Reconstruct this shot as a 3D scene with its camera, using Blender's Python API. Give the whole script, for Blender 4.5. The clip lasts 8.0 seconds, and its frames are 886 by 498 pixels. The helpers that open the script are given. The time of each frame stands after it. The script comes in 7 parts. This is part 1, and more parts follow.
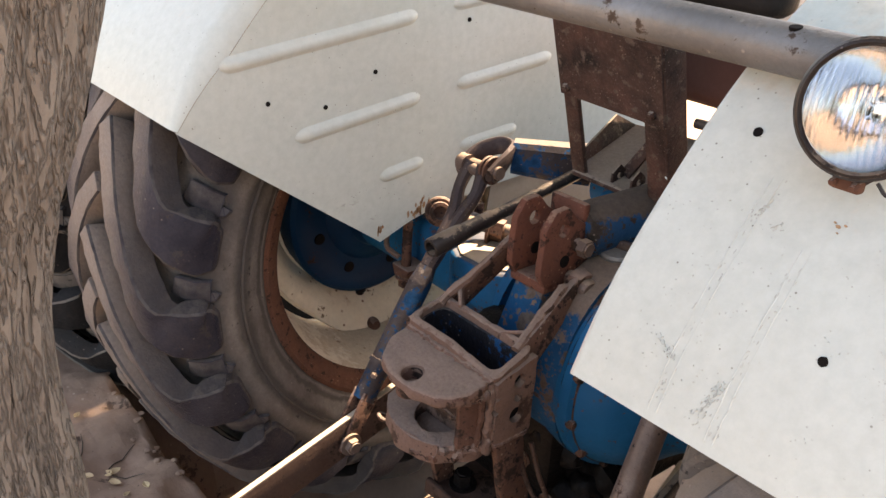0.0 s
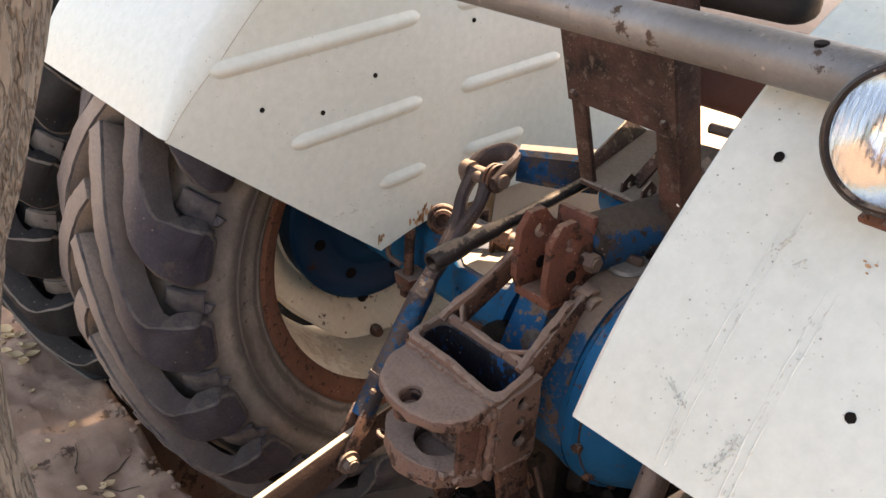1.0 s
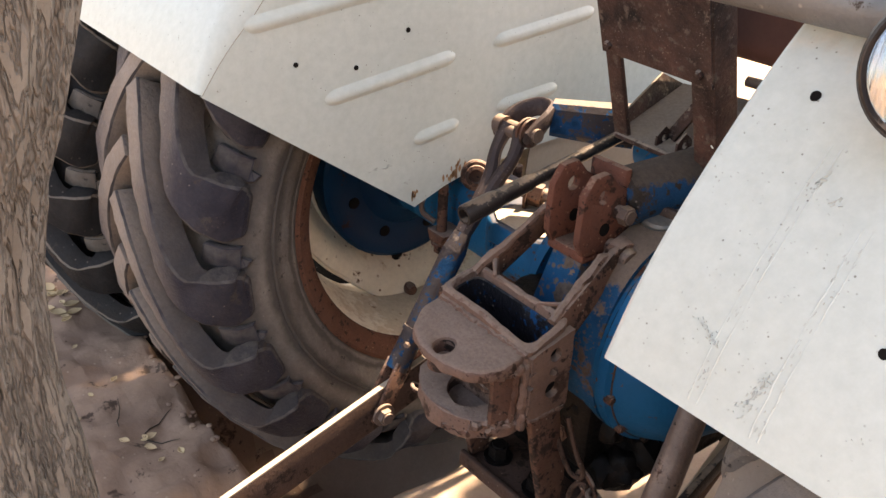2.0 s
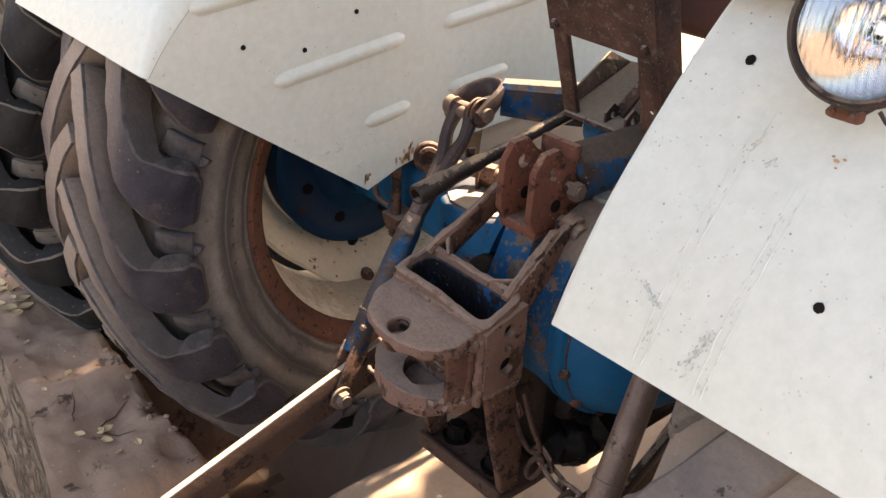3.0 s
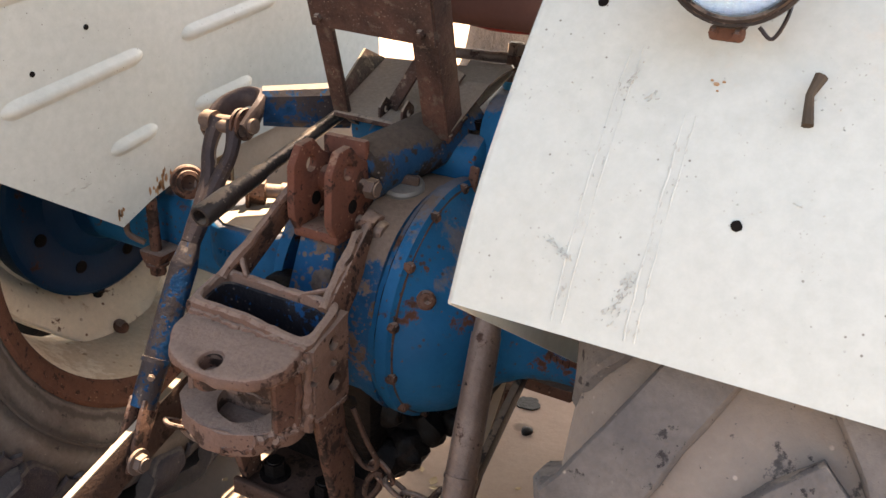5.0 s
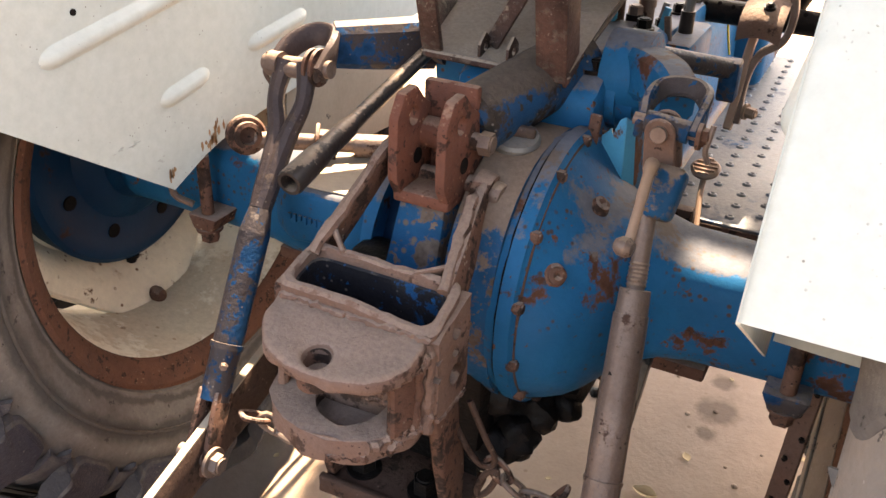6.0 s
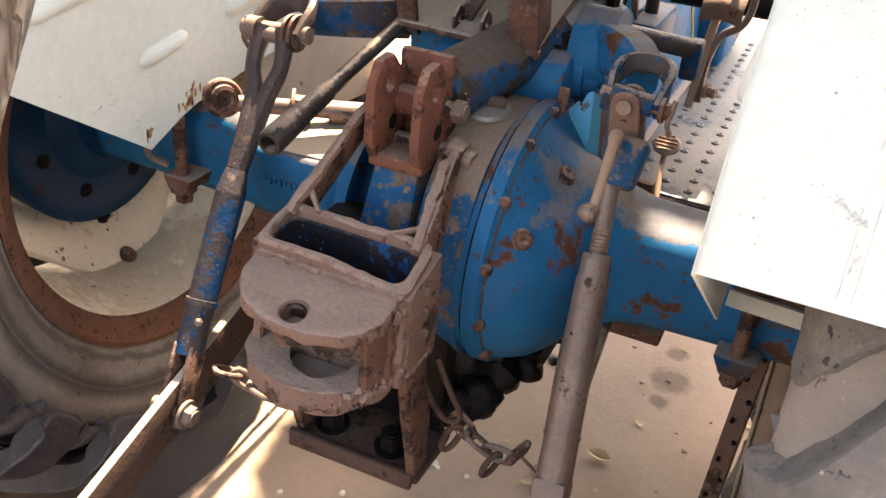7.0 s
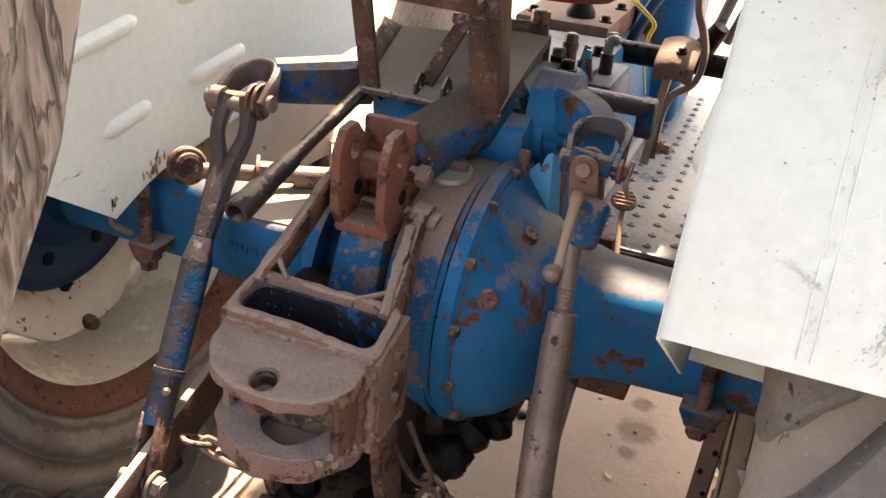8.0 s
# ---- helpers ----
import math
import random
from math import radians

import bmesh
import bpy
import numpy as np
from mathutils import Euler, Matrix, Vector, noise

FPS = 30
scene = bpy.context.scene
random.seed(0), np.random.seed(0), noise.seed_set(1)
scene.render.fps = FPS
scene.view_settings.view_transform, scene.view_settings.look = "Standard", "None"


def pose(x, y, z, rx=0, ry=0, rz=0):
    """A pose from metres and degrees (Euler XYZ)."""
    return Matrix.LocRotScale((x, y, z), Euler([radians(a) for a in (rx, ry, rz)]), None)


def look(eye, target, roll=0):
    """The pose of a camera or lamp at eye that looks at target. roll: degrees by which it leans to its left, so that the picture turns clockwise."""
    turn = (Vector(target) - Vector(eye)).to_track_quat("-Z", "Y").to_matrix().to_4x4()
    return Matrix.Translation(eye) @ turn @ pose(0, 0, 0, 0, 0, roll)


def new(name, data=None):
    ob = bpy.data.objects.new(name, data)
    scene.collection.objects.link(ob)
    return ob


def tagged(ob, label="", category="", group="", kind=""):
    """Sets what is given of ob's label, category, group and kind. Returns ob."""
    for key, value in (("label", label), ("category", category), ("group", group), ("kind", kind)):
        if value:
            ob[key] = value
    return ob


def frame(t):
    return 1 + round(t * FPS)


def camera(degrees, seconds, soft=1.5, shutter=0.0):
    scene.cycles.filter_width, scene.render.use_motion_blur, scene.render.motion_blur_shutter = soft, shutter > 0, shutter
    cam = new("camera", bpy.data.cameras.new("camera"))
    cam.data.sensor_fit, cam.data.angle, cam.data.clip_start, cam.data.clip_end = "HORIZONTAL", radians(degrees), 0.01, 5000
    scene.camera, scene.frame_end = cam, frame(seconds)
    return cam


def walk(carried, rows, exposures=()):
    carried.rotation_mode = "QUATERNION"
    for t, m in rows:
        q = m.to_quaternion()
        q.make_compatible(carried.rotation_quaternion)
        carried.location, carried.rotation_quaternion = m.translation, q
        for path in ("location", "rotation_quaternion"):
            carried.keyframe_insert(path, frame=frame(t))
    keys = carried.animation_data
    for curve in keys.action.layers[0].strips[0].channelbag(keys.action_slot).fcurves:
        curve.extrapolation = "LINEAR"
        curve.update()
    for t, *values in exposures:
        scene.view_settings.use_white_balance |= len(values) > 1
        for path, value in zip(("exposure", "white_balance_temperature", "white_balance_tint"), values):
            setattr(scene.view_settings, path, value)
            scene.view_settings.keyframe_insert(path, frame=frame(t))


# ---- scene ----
# The camera: seconds, place, then yaw to the left, pitch up and lean, in degrees.
cam = camera(52.13, 8.0)
PATH = [
    (0.0, 0.9024, -1.1867, 1.4417, 48.602, -24.444, 3.717),
    (0.5, 0.8984, -1.1479, 1.4444, 48.985, -24.679, 3.908),
    (1.0, 0.8558, -1.1261, 1.4491, 49.391, -25.114, 3.561),
    (1.5, 0.8458, -1.1363, 1.4512, 51.085, -26.288, 2.836),
    (1.7, 0.8517, -1.1352, 1.4374, 51.575, -26.91, 2.626),
    (2.8, 0.9015, -1.1311, 1.4275, 50.7, -28.071, 2.903),
    (3.0, 0.8857, -1.1294, 1.4182, 48.904, -27.746, 2.377),
    (3.5, 0.8456, -1.1996, 1.4146, 42.615, -26.712, 1.544),
    (4.0, 0.8235, -1.2452, 1.3889, 39.198, -26.432, 1.399),
    (4.5, 0.8081, -1.2694, 1.3789, 33.56, -25.303, 2.189),
    (4.7, 0.7922, -1.2456, 1.3665, 30.638, -24.726, 2.615),
    (5.8, 0.5156, -1.0849, 1.2956, 25.856, -27.573, 0.777),
    (6.0, 0.4796, -1.1009, 1.295, 26.248, -29.389, 1.776),
    (6.5, 0.4814, -1.1146, 1.2815, 25.034, -33.024, 3.428),
    (7.0, 0.4884, -1.1515, 1.3019, 23.239, -30.694, 4.639),
    (7.5, 0.4867, -1.1616, 1.3087, 21.236, -28.61, 4.718),
    (8.0, 0.484, -1.1619, 1.3222, 20.742, -27.268, 4.331),
]


def eye_pose(x, y, z, yaw, pitch, lean):
    return pose(x, y, z, 0, 0, yaw) @ pose(0, 0, 0, 90 + pitch, 0, 0) @ pose(0, 0, 0, 0, 0, lean)


walk(cam, [(t, eye_pose(*p)) for t, *p in PATH], [(0.0, 2.69, 8700, 14), (2.8, 2.74, 8700, 14), (4.7, 2.71, 8700, 14), (5.8, 3.30, 8900, 14), (7.0, 3.36, 8900, 14), (8.0, 3.10, 8800, 14)])

# ---- light ----
SUN_TO = Vector((-0.04, 0.51, 0.86)).normalized()
world = bpy.data.worlds.new("sky")
scene.world = world
world.use_nodes = True
wn = world.node_tree
wn.nodes.clear()
sky = wn.nodes.new("ShaderNodeTexSky")
sky.sky_type = "NISHITA"
sky.sun_disc = False
sky.sun_elevation = math.asin(SUN_TO.z)
sky.sun_rotation = math.atan2(SUN_TO.x, SUN_TO.y)
sky.dust_density = 3.0
bg = wn.nodes.new("ShaderNodeBackground")
bg.inputs[1].default_value = 0.15
wo = wn.nodes.new("ShaderNodeOutputWorld")
wn.links.new(sky.outputs[0], bg.inputs[0])
wn.links.new(bg.outputs[0], wo.inputs[0])
sun = bpy.data.lights.new("sun", "SUN")
sun.energy, sun.angle, sun.color = 4.5, radians(0.6), (1.0, 0.93, 0.84)
new("sun", sun).matrix_world = look(SUN_TO * 20, (0, 0, 0))


# ---- materials ----
def graph(name):
    m = bpy.data.materials.new(name)
    m.use_nodes = True
    nt = m.node_tree
    nt.nodes.clear()
    out = nt.nodes.new("ShaderNodeOutputMaterial")
    bs = nt.nodes.new("ShaderNodeBsdfPrincipled")
    nt.links.new(bs.outputs[0], out.inputs[0])
    return m, nt, bs


def put(nt, socket, value):
    if hasattr(value, "is_output"):
        nt.links.new(value, socket)
    elif isinstance(value, tuple) and len(value) == 3 and socket.type == "RGBA":
        socket.default_value = (*value, 1)
    else:
        socket.default_value = value


def noise_of(nt, vec, scale, detail=6.0, rough=0.6):
    n = nt.nodes.new("ShaderNodeTexNoise")
    n.inputs["Scale"].default_value, n.inputs["Detail"].default_value, n.inputs["Roughness"].default_value = scale, detail, rough
    nt.links.new(vec, n.inputs["Vector"])
    return n.outputs["Fac"]


def band(nt, fac, lo, hi, flip=False):
    r = nt.nodes.new("ShaderNodeMapRange")
    put(nt, r.inputs[0], fac)
    r.inputs[1].default_value, r.inputs[2].default_value = lo, hi
    r.inputs[3].default_value, r.inputs[4].default_value = (1, 0) if flip else (0, 1)
    return r.outputs[0]


def calc(nt, op, a, b=0.0):
    n = nt.nodes.new("ShaderNodeMath")
    n.operation, n.use_clamp = op, True
    put(nt, n.inputs[0], a)
    put(nt, n.inputs[1], b)
    return n.outputs[0]


def blend(nt, fac, a, b):
    n = nt.nodes.new("ShaderNodeMix")
    n.data_type = "RGBA"
    put(nt, n.inputs[0], fac)
    put(nt, n.inputs[6], a)
    put(nt, n.inputs[7], b)
    return n.outputs[2]


def surface(name, base, other, scale=6.0, rough=0.5, metal=0.0, chips=None, dust=None, specks=None, bump=0.2, grain=120.0, stretch=(1, 1, 1), vary=0.0, coat=0.0, relief=None, nose=None, spots=(), rings=()):
    """A worn surface: base and other mix in large patches; chips, dust on upward faces and specks lie over them."""
    m, nt, bs = graph(name)
    tc = nt.nodes.new("ShaderNodeTexCoord")
    mp = nt.nodes.new("ShaderNodeMapping")
    mp.inputs["Scale"].default_value = stretch
    nt.links.new(tc.outputs["Object"], mp.inputs[0])
    vec = mp.outputs[0]
    info = nt.nodes.new("ShaderNodeObjectInfo")
    if vary:
        add = nt.nodes.new("ShaderNodeVectorMath")
        add.operation = "ADD"
        nt.links.new(vec, add.inputs[0])
        off = nt.nodes.new("ShaderNodeCombineXYZ")
        k = nt.nodes.new("ShaderNodeMath")
        k.operation = "MULTIPLY"
        nt.links.new(info.outputs["Random"], k.inputs[0])
        k.inputs[1].default_value = 37.0
        for i in range(3):
            nt.links.new(k.outputs[0], off.inputs[i])
        nt.links.new(off.outputs[0], add.inputs[1])
        vec = add.outputs[0]
    big = noise_of(nt, vec, scale)
    fine = noise_of(nt, vec, grain, 4.0, 0.7)
    col = blend(nt, band(nt, big, 0.32, 0.68), base, other)
    col = blend(nt, calc(nt, "MULTIPLY", band(nt, fine, 0.35, 0.75), 0.35), col, tuple(c * 0.62 for c in base))
    rgh = calc(nt, "ADD", calc(nt, "MULTIPLY", fine, 0.25), rough - 0.12)
    met = metal
    if chips:
        ccol, lo, cs = chips
        edge = calc(nt, "MAXIMUM", band(nt, noise_of(nt, vec, cs, 9.0, 0.68), lo, lo + 0.035), band(nt, noise_of(nt, vec, cs * 6, 5.0, 0.6), lo + 0.075, lo + 0.10))
        rusty = blend(nt, band(nt, noise_of(nt, vec, cs * 4), 0.35, 0.65), ccol, tuple(c * 0.5 for c in ccol))
        col = blend(nt, edge, col, rusty)
        rgh = calc(nt, "MAXIMUM", rgh, calc(nt, "MULTIPLY", edge, 0.75))
        if metal:
            met = calc(nt, "MULTIPLY", band(nt, edge, 0, 1, True), metal)
    if specks:
        scol, sc, lo = specks
        v = nt.nodes.new("ShaderNodeTexVoronoi")
        v.inputs["Scale"].default_value = sc
        nt.links.new(vec, v.inputs["Vector"])
        near = band(nt, v.outputs["Distance"], lo * 0.5, lo, True)
        some = band(nt, noise_of(nt, vec, sc * 0.23), 0.51, 0.58)
        col = blend(nt, calc(nt, "MULTIPLY", near, some), col, scol)
    if nose:
        sx = nt.nodes.new("ShaderNodeSeparateXYZ")
        nt.links.new(tc.outputs["Object"], sx.inputs[0])
        ab = nt.nodes.new("ShaderNodeMath")
        ab.operation = "ABSOLUTE"
        nt.links.new(sx.outputs[0], ab.inputs[0])
        worn = band(nt, calc(nt, "ADD", ab.outputs[0], calc(nt, "MULTIPLY", big, 0.16)), 0.13, 0.265, True)
        col = blend(nt, calc(nt, "MULTIPLY", worn, 0.92), col, blend(nt, band(nt, fine, 0.3, 0.7), nose, tuple(c * 0.8 for c in nose)))
    for sx_, sy_, sr in spots:
        # an oil stain soaked into the ground, with a ragged edge
        off = nt.nodes.new("ShaderNodeVectorMath")
        off.operation = "SUBTRACT"
        nt.links.new(tc.outputs["Object"], off.inputs[0])
        off.inputs[1].default_value = (sx_, sy_, 0.0)
        far = nt.nodes.new("ShaderNodeVectorMath")
        far.operation = "LENGTH"
        nt.links.new(off.outputs[0], far.inputs[0])
        reach = calc(nt, "ADD", far.outputs["Value"], calc(nt, "MULTIPLY", noise_of(nt, vec, 28.0, 6.0), sr * 1.2))
        wet = band(nt, reach, sr * 1.25, sr * 1.75, True)
        col = blend(nt, calc(nt, "MULTIPLY", wet, 0.6), col, (0.10, 0.072, 0.055))
    for rad, half, rcol in rings:
        # a darker moulded ring round the wheel's axle
        off = nt.nodes.new("ShaderNodeVectorMath")
        off.operation = "SUBTRACT"
        nt.links.new(tc.outputs["Object"], off.inputs[0])
        off.inputs[1].default_value = (0.0, 0.0, 0.643)
        flat = nt.nodes.new("ShaderNodeVectorMath")
        flat.operation = "MULTIPLY"
        nt.links.new(off.outputs[0], flat.inputs[0])
        flat.inputs[1].default_value = (0.0, 1.0, 1.0)
        far = nt.nodes.new("ShaderNodeVectorMath")
        far.operation = "LENGTH"
        nt.links.new(flat.outputs[0], far.inputs[0])
        at = calc(nt, "ADD", far.outputs["Value"], calc(nt, "MULTIPLY", noise_of(nt, vec, 22.0, 6.0), 0.03))
        gap = calc(nt, "MAXIMUM", calc(nt, "SUBTRACT", at, rad + 0.015), calc(nt, "SUBTRACT", rad + 0.015, at))
        col = blend(nt, calc(nt, "MULTIPLY", band(nt, gap, half * 0.4, half, True), 0.75), col, rcol)
    if dust:
        dcol, amount = dust
        geo = nt.nodes.new("ShaderNodeNewGeometry")
        sep = nt.nodes.new("ShaderNodeSeparateXYZ")
        nt.links.new(geo.outputs["Normal"], sep.inputs[0])
        up = band(nt, sep.outputs[2], 0.0, 1.0)
        ragged = calc(nt, "ADD", calc(nt, "MULTIPLY", up, 0.5), calc(nt, "MULTIPLY", noise_of(nt, vec, scale * 2.3, 10.0, 0.72), 0.9))
        cake = calc(nt, "MULTIPLY", band(nt, ragged, 0.87 - 0.2 * amount, 0.93 - 0.2 * amount), min(1.0, 0.5 + amount * 0.6))
        haze = calc(nt, "MULTIPLY", band(nt, noise_of(nt, vec, scale * 0.8, 8.0), 0.45, 0.75), amount * 0.08)
        film = calc(nt, "MAXIMUM", cake, haze)
        dcol = blend(nt, band(nt, fine, 0.3, 0.7), dcol, tuple(c * 0.72 for c in dcol))
        col = blend(nt, film, col, dcol)
        rgh = calc(nt, "MAXIMUM", rgh, calc(nt, "MULTIPLY", film, 0.9))
    if vary:
        hsv = nt.nodes.new("ShaderNodeHueSaturation")
        put(nt, hsv.inputs["Value"], band(nt, info.outputs["Random"], -1.0 / vary, 1.0 / vary))
        nt.links.new(col, hsv.inputs["Color"])
        r = nt.nodes.new("ShaderNodeMapRange")
        nt.links.new(info.outputs["Random"], r.inputs[0])
        r.inputs[3].default_value, r.inputs[4].default_value = 1 - vary, 1 + vary
        nt.links.new(r.outputs[0], hsv.inputs["Value"])
        col = hsv.outputs[0]
    put(nt, bs.inputs["Base Color"], col)
    put(nt, bs.inputs["Roughness"], rgh)
    put(nt, bs.inputs["Metallic"], met)
    bs.inputs["Coat Weight"].default_value = coat
    bs.inputs["Specular IOR Level"].default_value = 0.3 if rough <= 0.4 else 0.09
    if bump:
        h = calc(nt, "ADD", calc(nt, "MULTIPLY", fine, 0.4), calc(nt, "MULTIPLY", noise_of(nt, vec, relief or grain * 0.25, 5.0), 0.6))
        b = nt.nodes.new("ShaderNodeBump")
        b.inputs["Strength"].default_value, b.inputs["Distance"].default_value = bump, 0.004
        nt.links.new(h, b.inputs["Height"])
        nt.links.new(b.outputs[0], bs.inputs["Normal"])
    return m


DUST = (0.32, 0.235, 0.175)
RUST = (0.16, 0.065, 0.035)
M_WHITE = surface("white_paint", (0.468, 0.492, 0.455), (0.435, 0.458, 0.422), 3.0, 0.38, specks=((0.16, 0.15, 0.13), 95.0, 0.12), chips=((0.27, 0.23, 0.17), 0.70, 45.0), dust=((0.55, 0.5, 0.42), 0.12), bump=0.06, grain=60)
M_BLUE = surface("blue_paint", (0.002, 0.093, 0.212), (0.002, 0.062, 0.140), 5.0, 0.5, chips=((0.115, 0.05, 0.032), 0.572, 9.0), specks=((0.05, 0.035, 0.035), 85.0, 0.34), dust=((0.155, 0.125, 0.108), 0.36), bump=0.4, grain=110, relief=30)
M_BLUEDUSTY = surface("dust_caked_casting", (0.002, 0.070, 0.165), (0.002, 0.040, 0.095), 9.0, 0.55, chips=((0.13, 0.092, 0.072), 0.535, 13.0), specks=((0.11, 0.08, 0.065), 70.0, 0.36), dust=((0.165, 0.120, 0.095), 0.85), bump=0.6, grain=110, relief=40)
M_LINK = surface("dark_rusted_bar", (0.052, 0.030, 0.023), (0.076, 0.045, 0.034), 9.0, 0.7, chips=((0.042, 0.026, 0.020), 0.57, 26.0), specks=((0.15, 0.10, 0.08), 90.0, 0.2), bump=0.8, grain=150, relief=50)
# dust on tops, lightened to put the lift arm's sunlit look into the colour
M_BLUEWORN = surface("worn_blue_paint", (0.034, 0.028, 0.030), (0.056, 0.044, 0.042), 9.0, 0.45, chips=((0.006, 0.050, 0.125), 0.52, 12.0), specks=((0.12, 0.098, 0.092), 120.0, 0.20), dust=((0.28, 0.22, 0.18), 0.12), bump=0.6, grain=120)
M_BARREL = surface("dust_caked_blue_paint", (0.006, 0.05, 0.12), (0.012, 0.035, 0.075), 9.0, 0.5, chips=((0.05, 0.038, 0.032), 0.5, 10.0), specks=((0.14, 0.115, 0.10), 110.0, 0.24), dust=((0.085, 0.066, 0.054), 0.95), bump=0.7, grain=120)
# dark blue; on the inner casing it also paints the gap's shade
M_BLUEDARK = surface("dark_and_shaded_blue_paint", (0.001, 0.028, 0.070), (0.002, 0.019, 0.049), 6.0, 0.42, chips=((0.05, 0.026, 0.02), 0.62, 12.0), bump=0.2)
M_CYAN = surface("pale_blue_paint", (0.035, 0.29, 0.47), (0.022, 0.21, 0.39), 9.0, 0.4, chips=(RUST, 0.62, 20.0), bump=0.2)
M_RUST = surface("rusty_steel", (0.085, 0.042, 0.03), (0.125, 0.068, 0.05), 9.0, 0.8, chips=((0.042, 0.026, 0.021), 0.53, 22.0), specks=((0.22, 0.16, 0.13), 90.0, 0.22), dust=((0.26, 0.19, 0.158), 0.45), bump=0.9, grain=150, relief=55)
M_HITCH = surface("dusty_rusted_iron", (0.122, 0.070, 0.054), (0.165, 0.102, 0.080), 8.0, 0.7, chips=((0.07, 0.040, 0.030), 0.57, 14.0), specks=((0.065, 0.042, 0.034), 80.0, 0.22), dust=((0.222, 0.155, 0.126), 0.88), bump=1.0, grain=190, relief=34)
M_CLEVIS = surface("red_rust", (0.145, 0.055, 0.037), (0.09, 0.04, 0.03), 14.0, 0.75, chips=((0.06, 0.03, 0.024), 0.55, 22.0), specks=((0.26, 0.14, 0.10), 110.0, 0.25), dust=((0.24, 0.15, 0.11), 0.4), bump=0.7, grain=160)
M_ORANGE = surface("orange_rust", (0.125, 0.056, 0.036), (0.088, 0.042, 0.029), 25.0, 0.8, chips=((0.055, 0.03, 0.023), 0.57, 60.0), specks=((0.22, 0.13, 0.09), 130.0, 0.2), bump=0.8, grain=180)
M_SEATIRON = surface("flaking_brown_paint", (0.018, 0.014, 0.013), (0.105, 0.055, 0.044), 13.0, 0.6, chips=((0.135, 0.10, 0.085), 0.565, 48.0), specks=((0.18, 0.14, 0.12), 190.0, 0.24), dust=((0.23, 0.185, 0.15), 0.85), bump=0.7, grain=160)
M_STEEL = surface("bare_steel", (0.112, 0.078, 0.066), (0.185, 0.134, 0.112), 12.0, 0.42, 0.35, chips=((0.085, 0.048, 0.038), 0.60, 20.0), specks=((0.045, 0.032, 0.028), 90.0, 0.22), dust=(DUST, 0.2), bump=0.45, grain=160)
M_PIPE = surface("galvanised_pipe", (0.20, 0.20, 0.20), (0.13, 0.13, 0.13), 10.0, 0.48, 0.5, chips=((0.10, 0.075, 0.06), 0.61, 26.0), specks=((0.36, 0.34, 0.31), 70.0, 0.2), dust=((0.22, 0.2, 0.18), 0.2), bump=0.35, grain=150)
M_BLACK = surface("black_painted_steel", (0.017, 0.014, 0.014), (0.035, 0.027, 0.024), 14.0, 0.4, 0.3, chips=((0.09, 0.07, 0.06), 0.62, 22.0), specks=((0.14, 0.11, 0.10), 150.0, 0.2), dust=(DUST, 0.12), bump=0.3, grain=150)
# near-black old grease; it also paints the shade on the hitch box's floor
M_GREASE_SHADE = surface("greasy_iron_and_shade", (0.004, 0.0035, 0.0035), (0.012, 0.009, 0.008), 12.0, 0.45, chips=((0.028, 0.019, 0.016), 0.62, 20.0), bump=0.8, grain=90)
M_FORGED = surface("dark_forged_iron", (0.036, 0.028, 0.03), (0.065, 0.048, 0.045), 14.0, 0.42, 0.2, chips=((0.10, 0.072, 0.06), 0.60, 24.0), specks=((0.15, 0.12, 0.105), 130.0, 0.2), bump=0.6, grain=140)
M_RUBBER = surface("dusty_rubber", (0.092, 0.079, 0.070), (0.172, 0.148, 0.128), 9.0, 0.85, chips=((0.075, 0.064, 0.058), 0.62, 34.0), specks=((0.20, 0.17, 0.15), 60.0, 0.12), dust=((0.20, 0.16, 0.13), 0.25), bump=0.9, grain=130, relief=24, rings=((0.466, 0.024, (0.045, 0.039, 0.036)), (0.418, 0.008, (0.06, 0.05, 0.045)), (0.535, 0.04, (0.05, 0.044, 0.043))))
M_TREAD = surface("worn_tread_rubber", (0.018, 0.018, 0.027), (0.044, 0.041, 0.049), 10.0, 0.55, chips=((0.085, 0.075, 0.072), 0.60, 17.0), specks=((0.15, 0.13, 0.12), 70.0, 0.14), dust=((0.12, 0.10, 0.088), 0.40), bump=1.0, grain=150, relief=26, vary=0.12, nose=(0.215, 0.172, 0.145))
M_LUGEDGE = surface("scuffed_rubber_edge", (0.034, 0.031, 0.036), (0.098, 0.086, 0.080), 22.0, 0.85, bump=0.8)
M_TREADDUST = surface("worn_grey_rubber", (0.088, 0.081, 0.079), (0.150, 0.135, 0.125), 14.0, 0.8, chips=((0.055, 0.051, 0.052), 0.60, 40.0), specks=((0.26, 0.23, 0.20), 70.0, 0.16), dust=((0.28, 0.225, 0.185), 0.3), bump=1.0, grain=130, relief=22, vary=0.08)
M_DUSTFILL = surface("dust_filled_rubber", (0.235, 0.193, 0.162), (0.165, 0.141, 0.125), 9.0, 0.9, chips=((0.095, 0.085, 0.08), 0.61, 26.0), specks=((0.34, 0.28, 0.235), 60.0, 0.14), bump=0.9, grain=120, relief=20)
M_FLANK = surface("mud_caked_rubber", (0.034, 0.031, 0.033), (0.060, 0.052, 0.050), 12.0, 0.9, dust=((0.10, 0.082, 0.07), 0.06), bump=0.8, grain=120, relief=30, nose=(0.195, 0.155, 0.13))
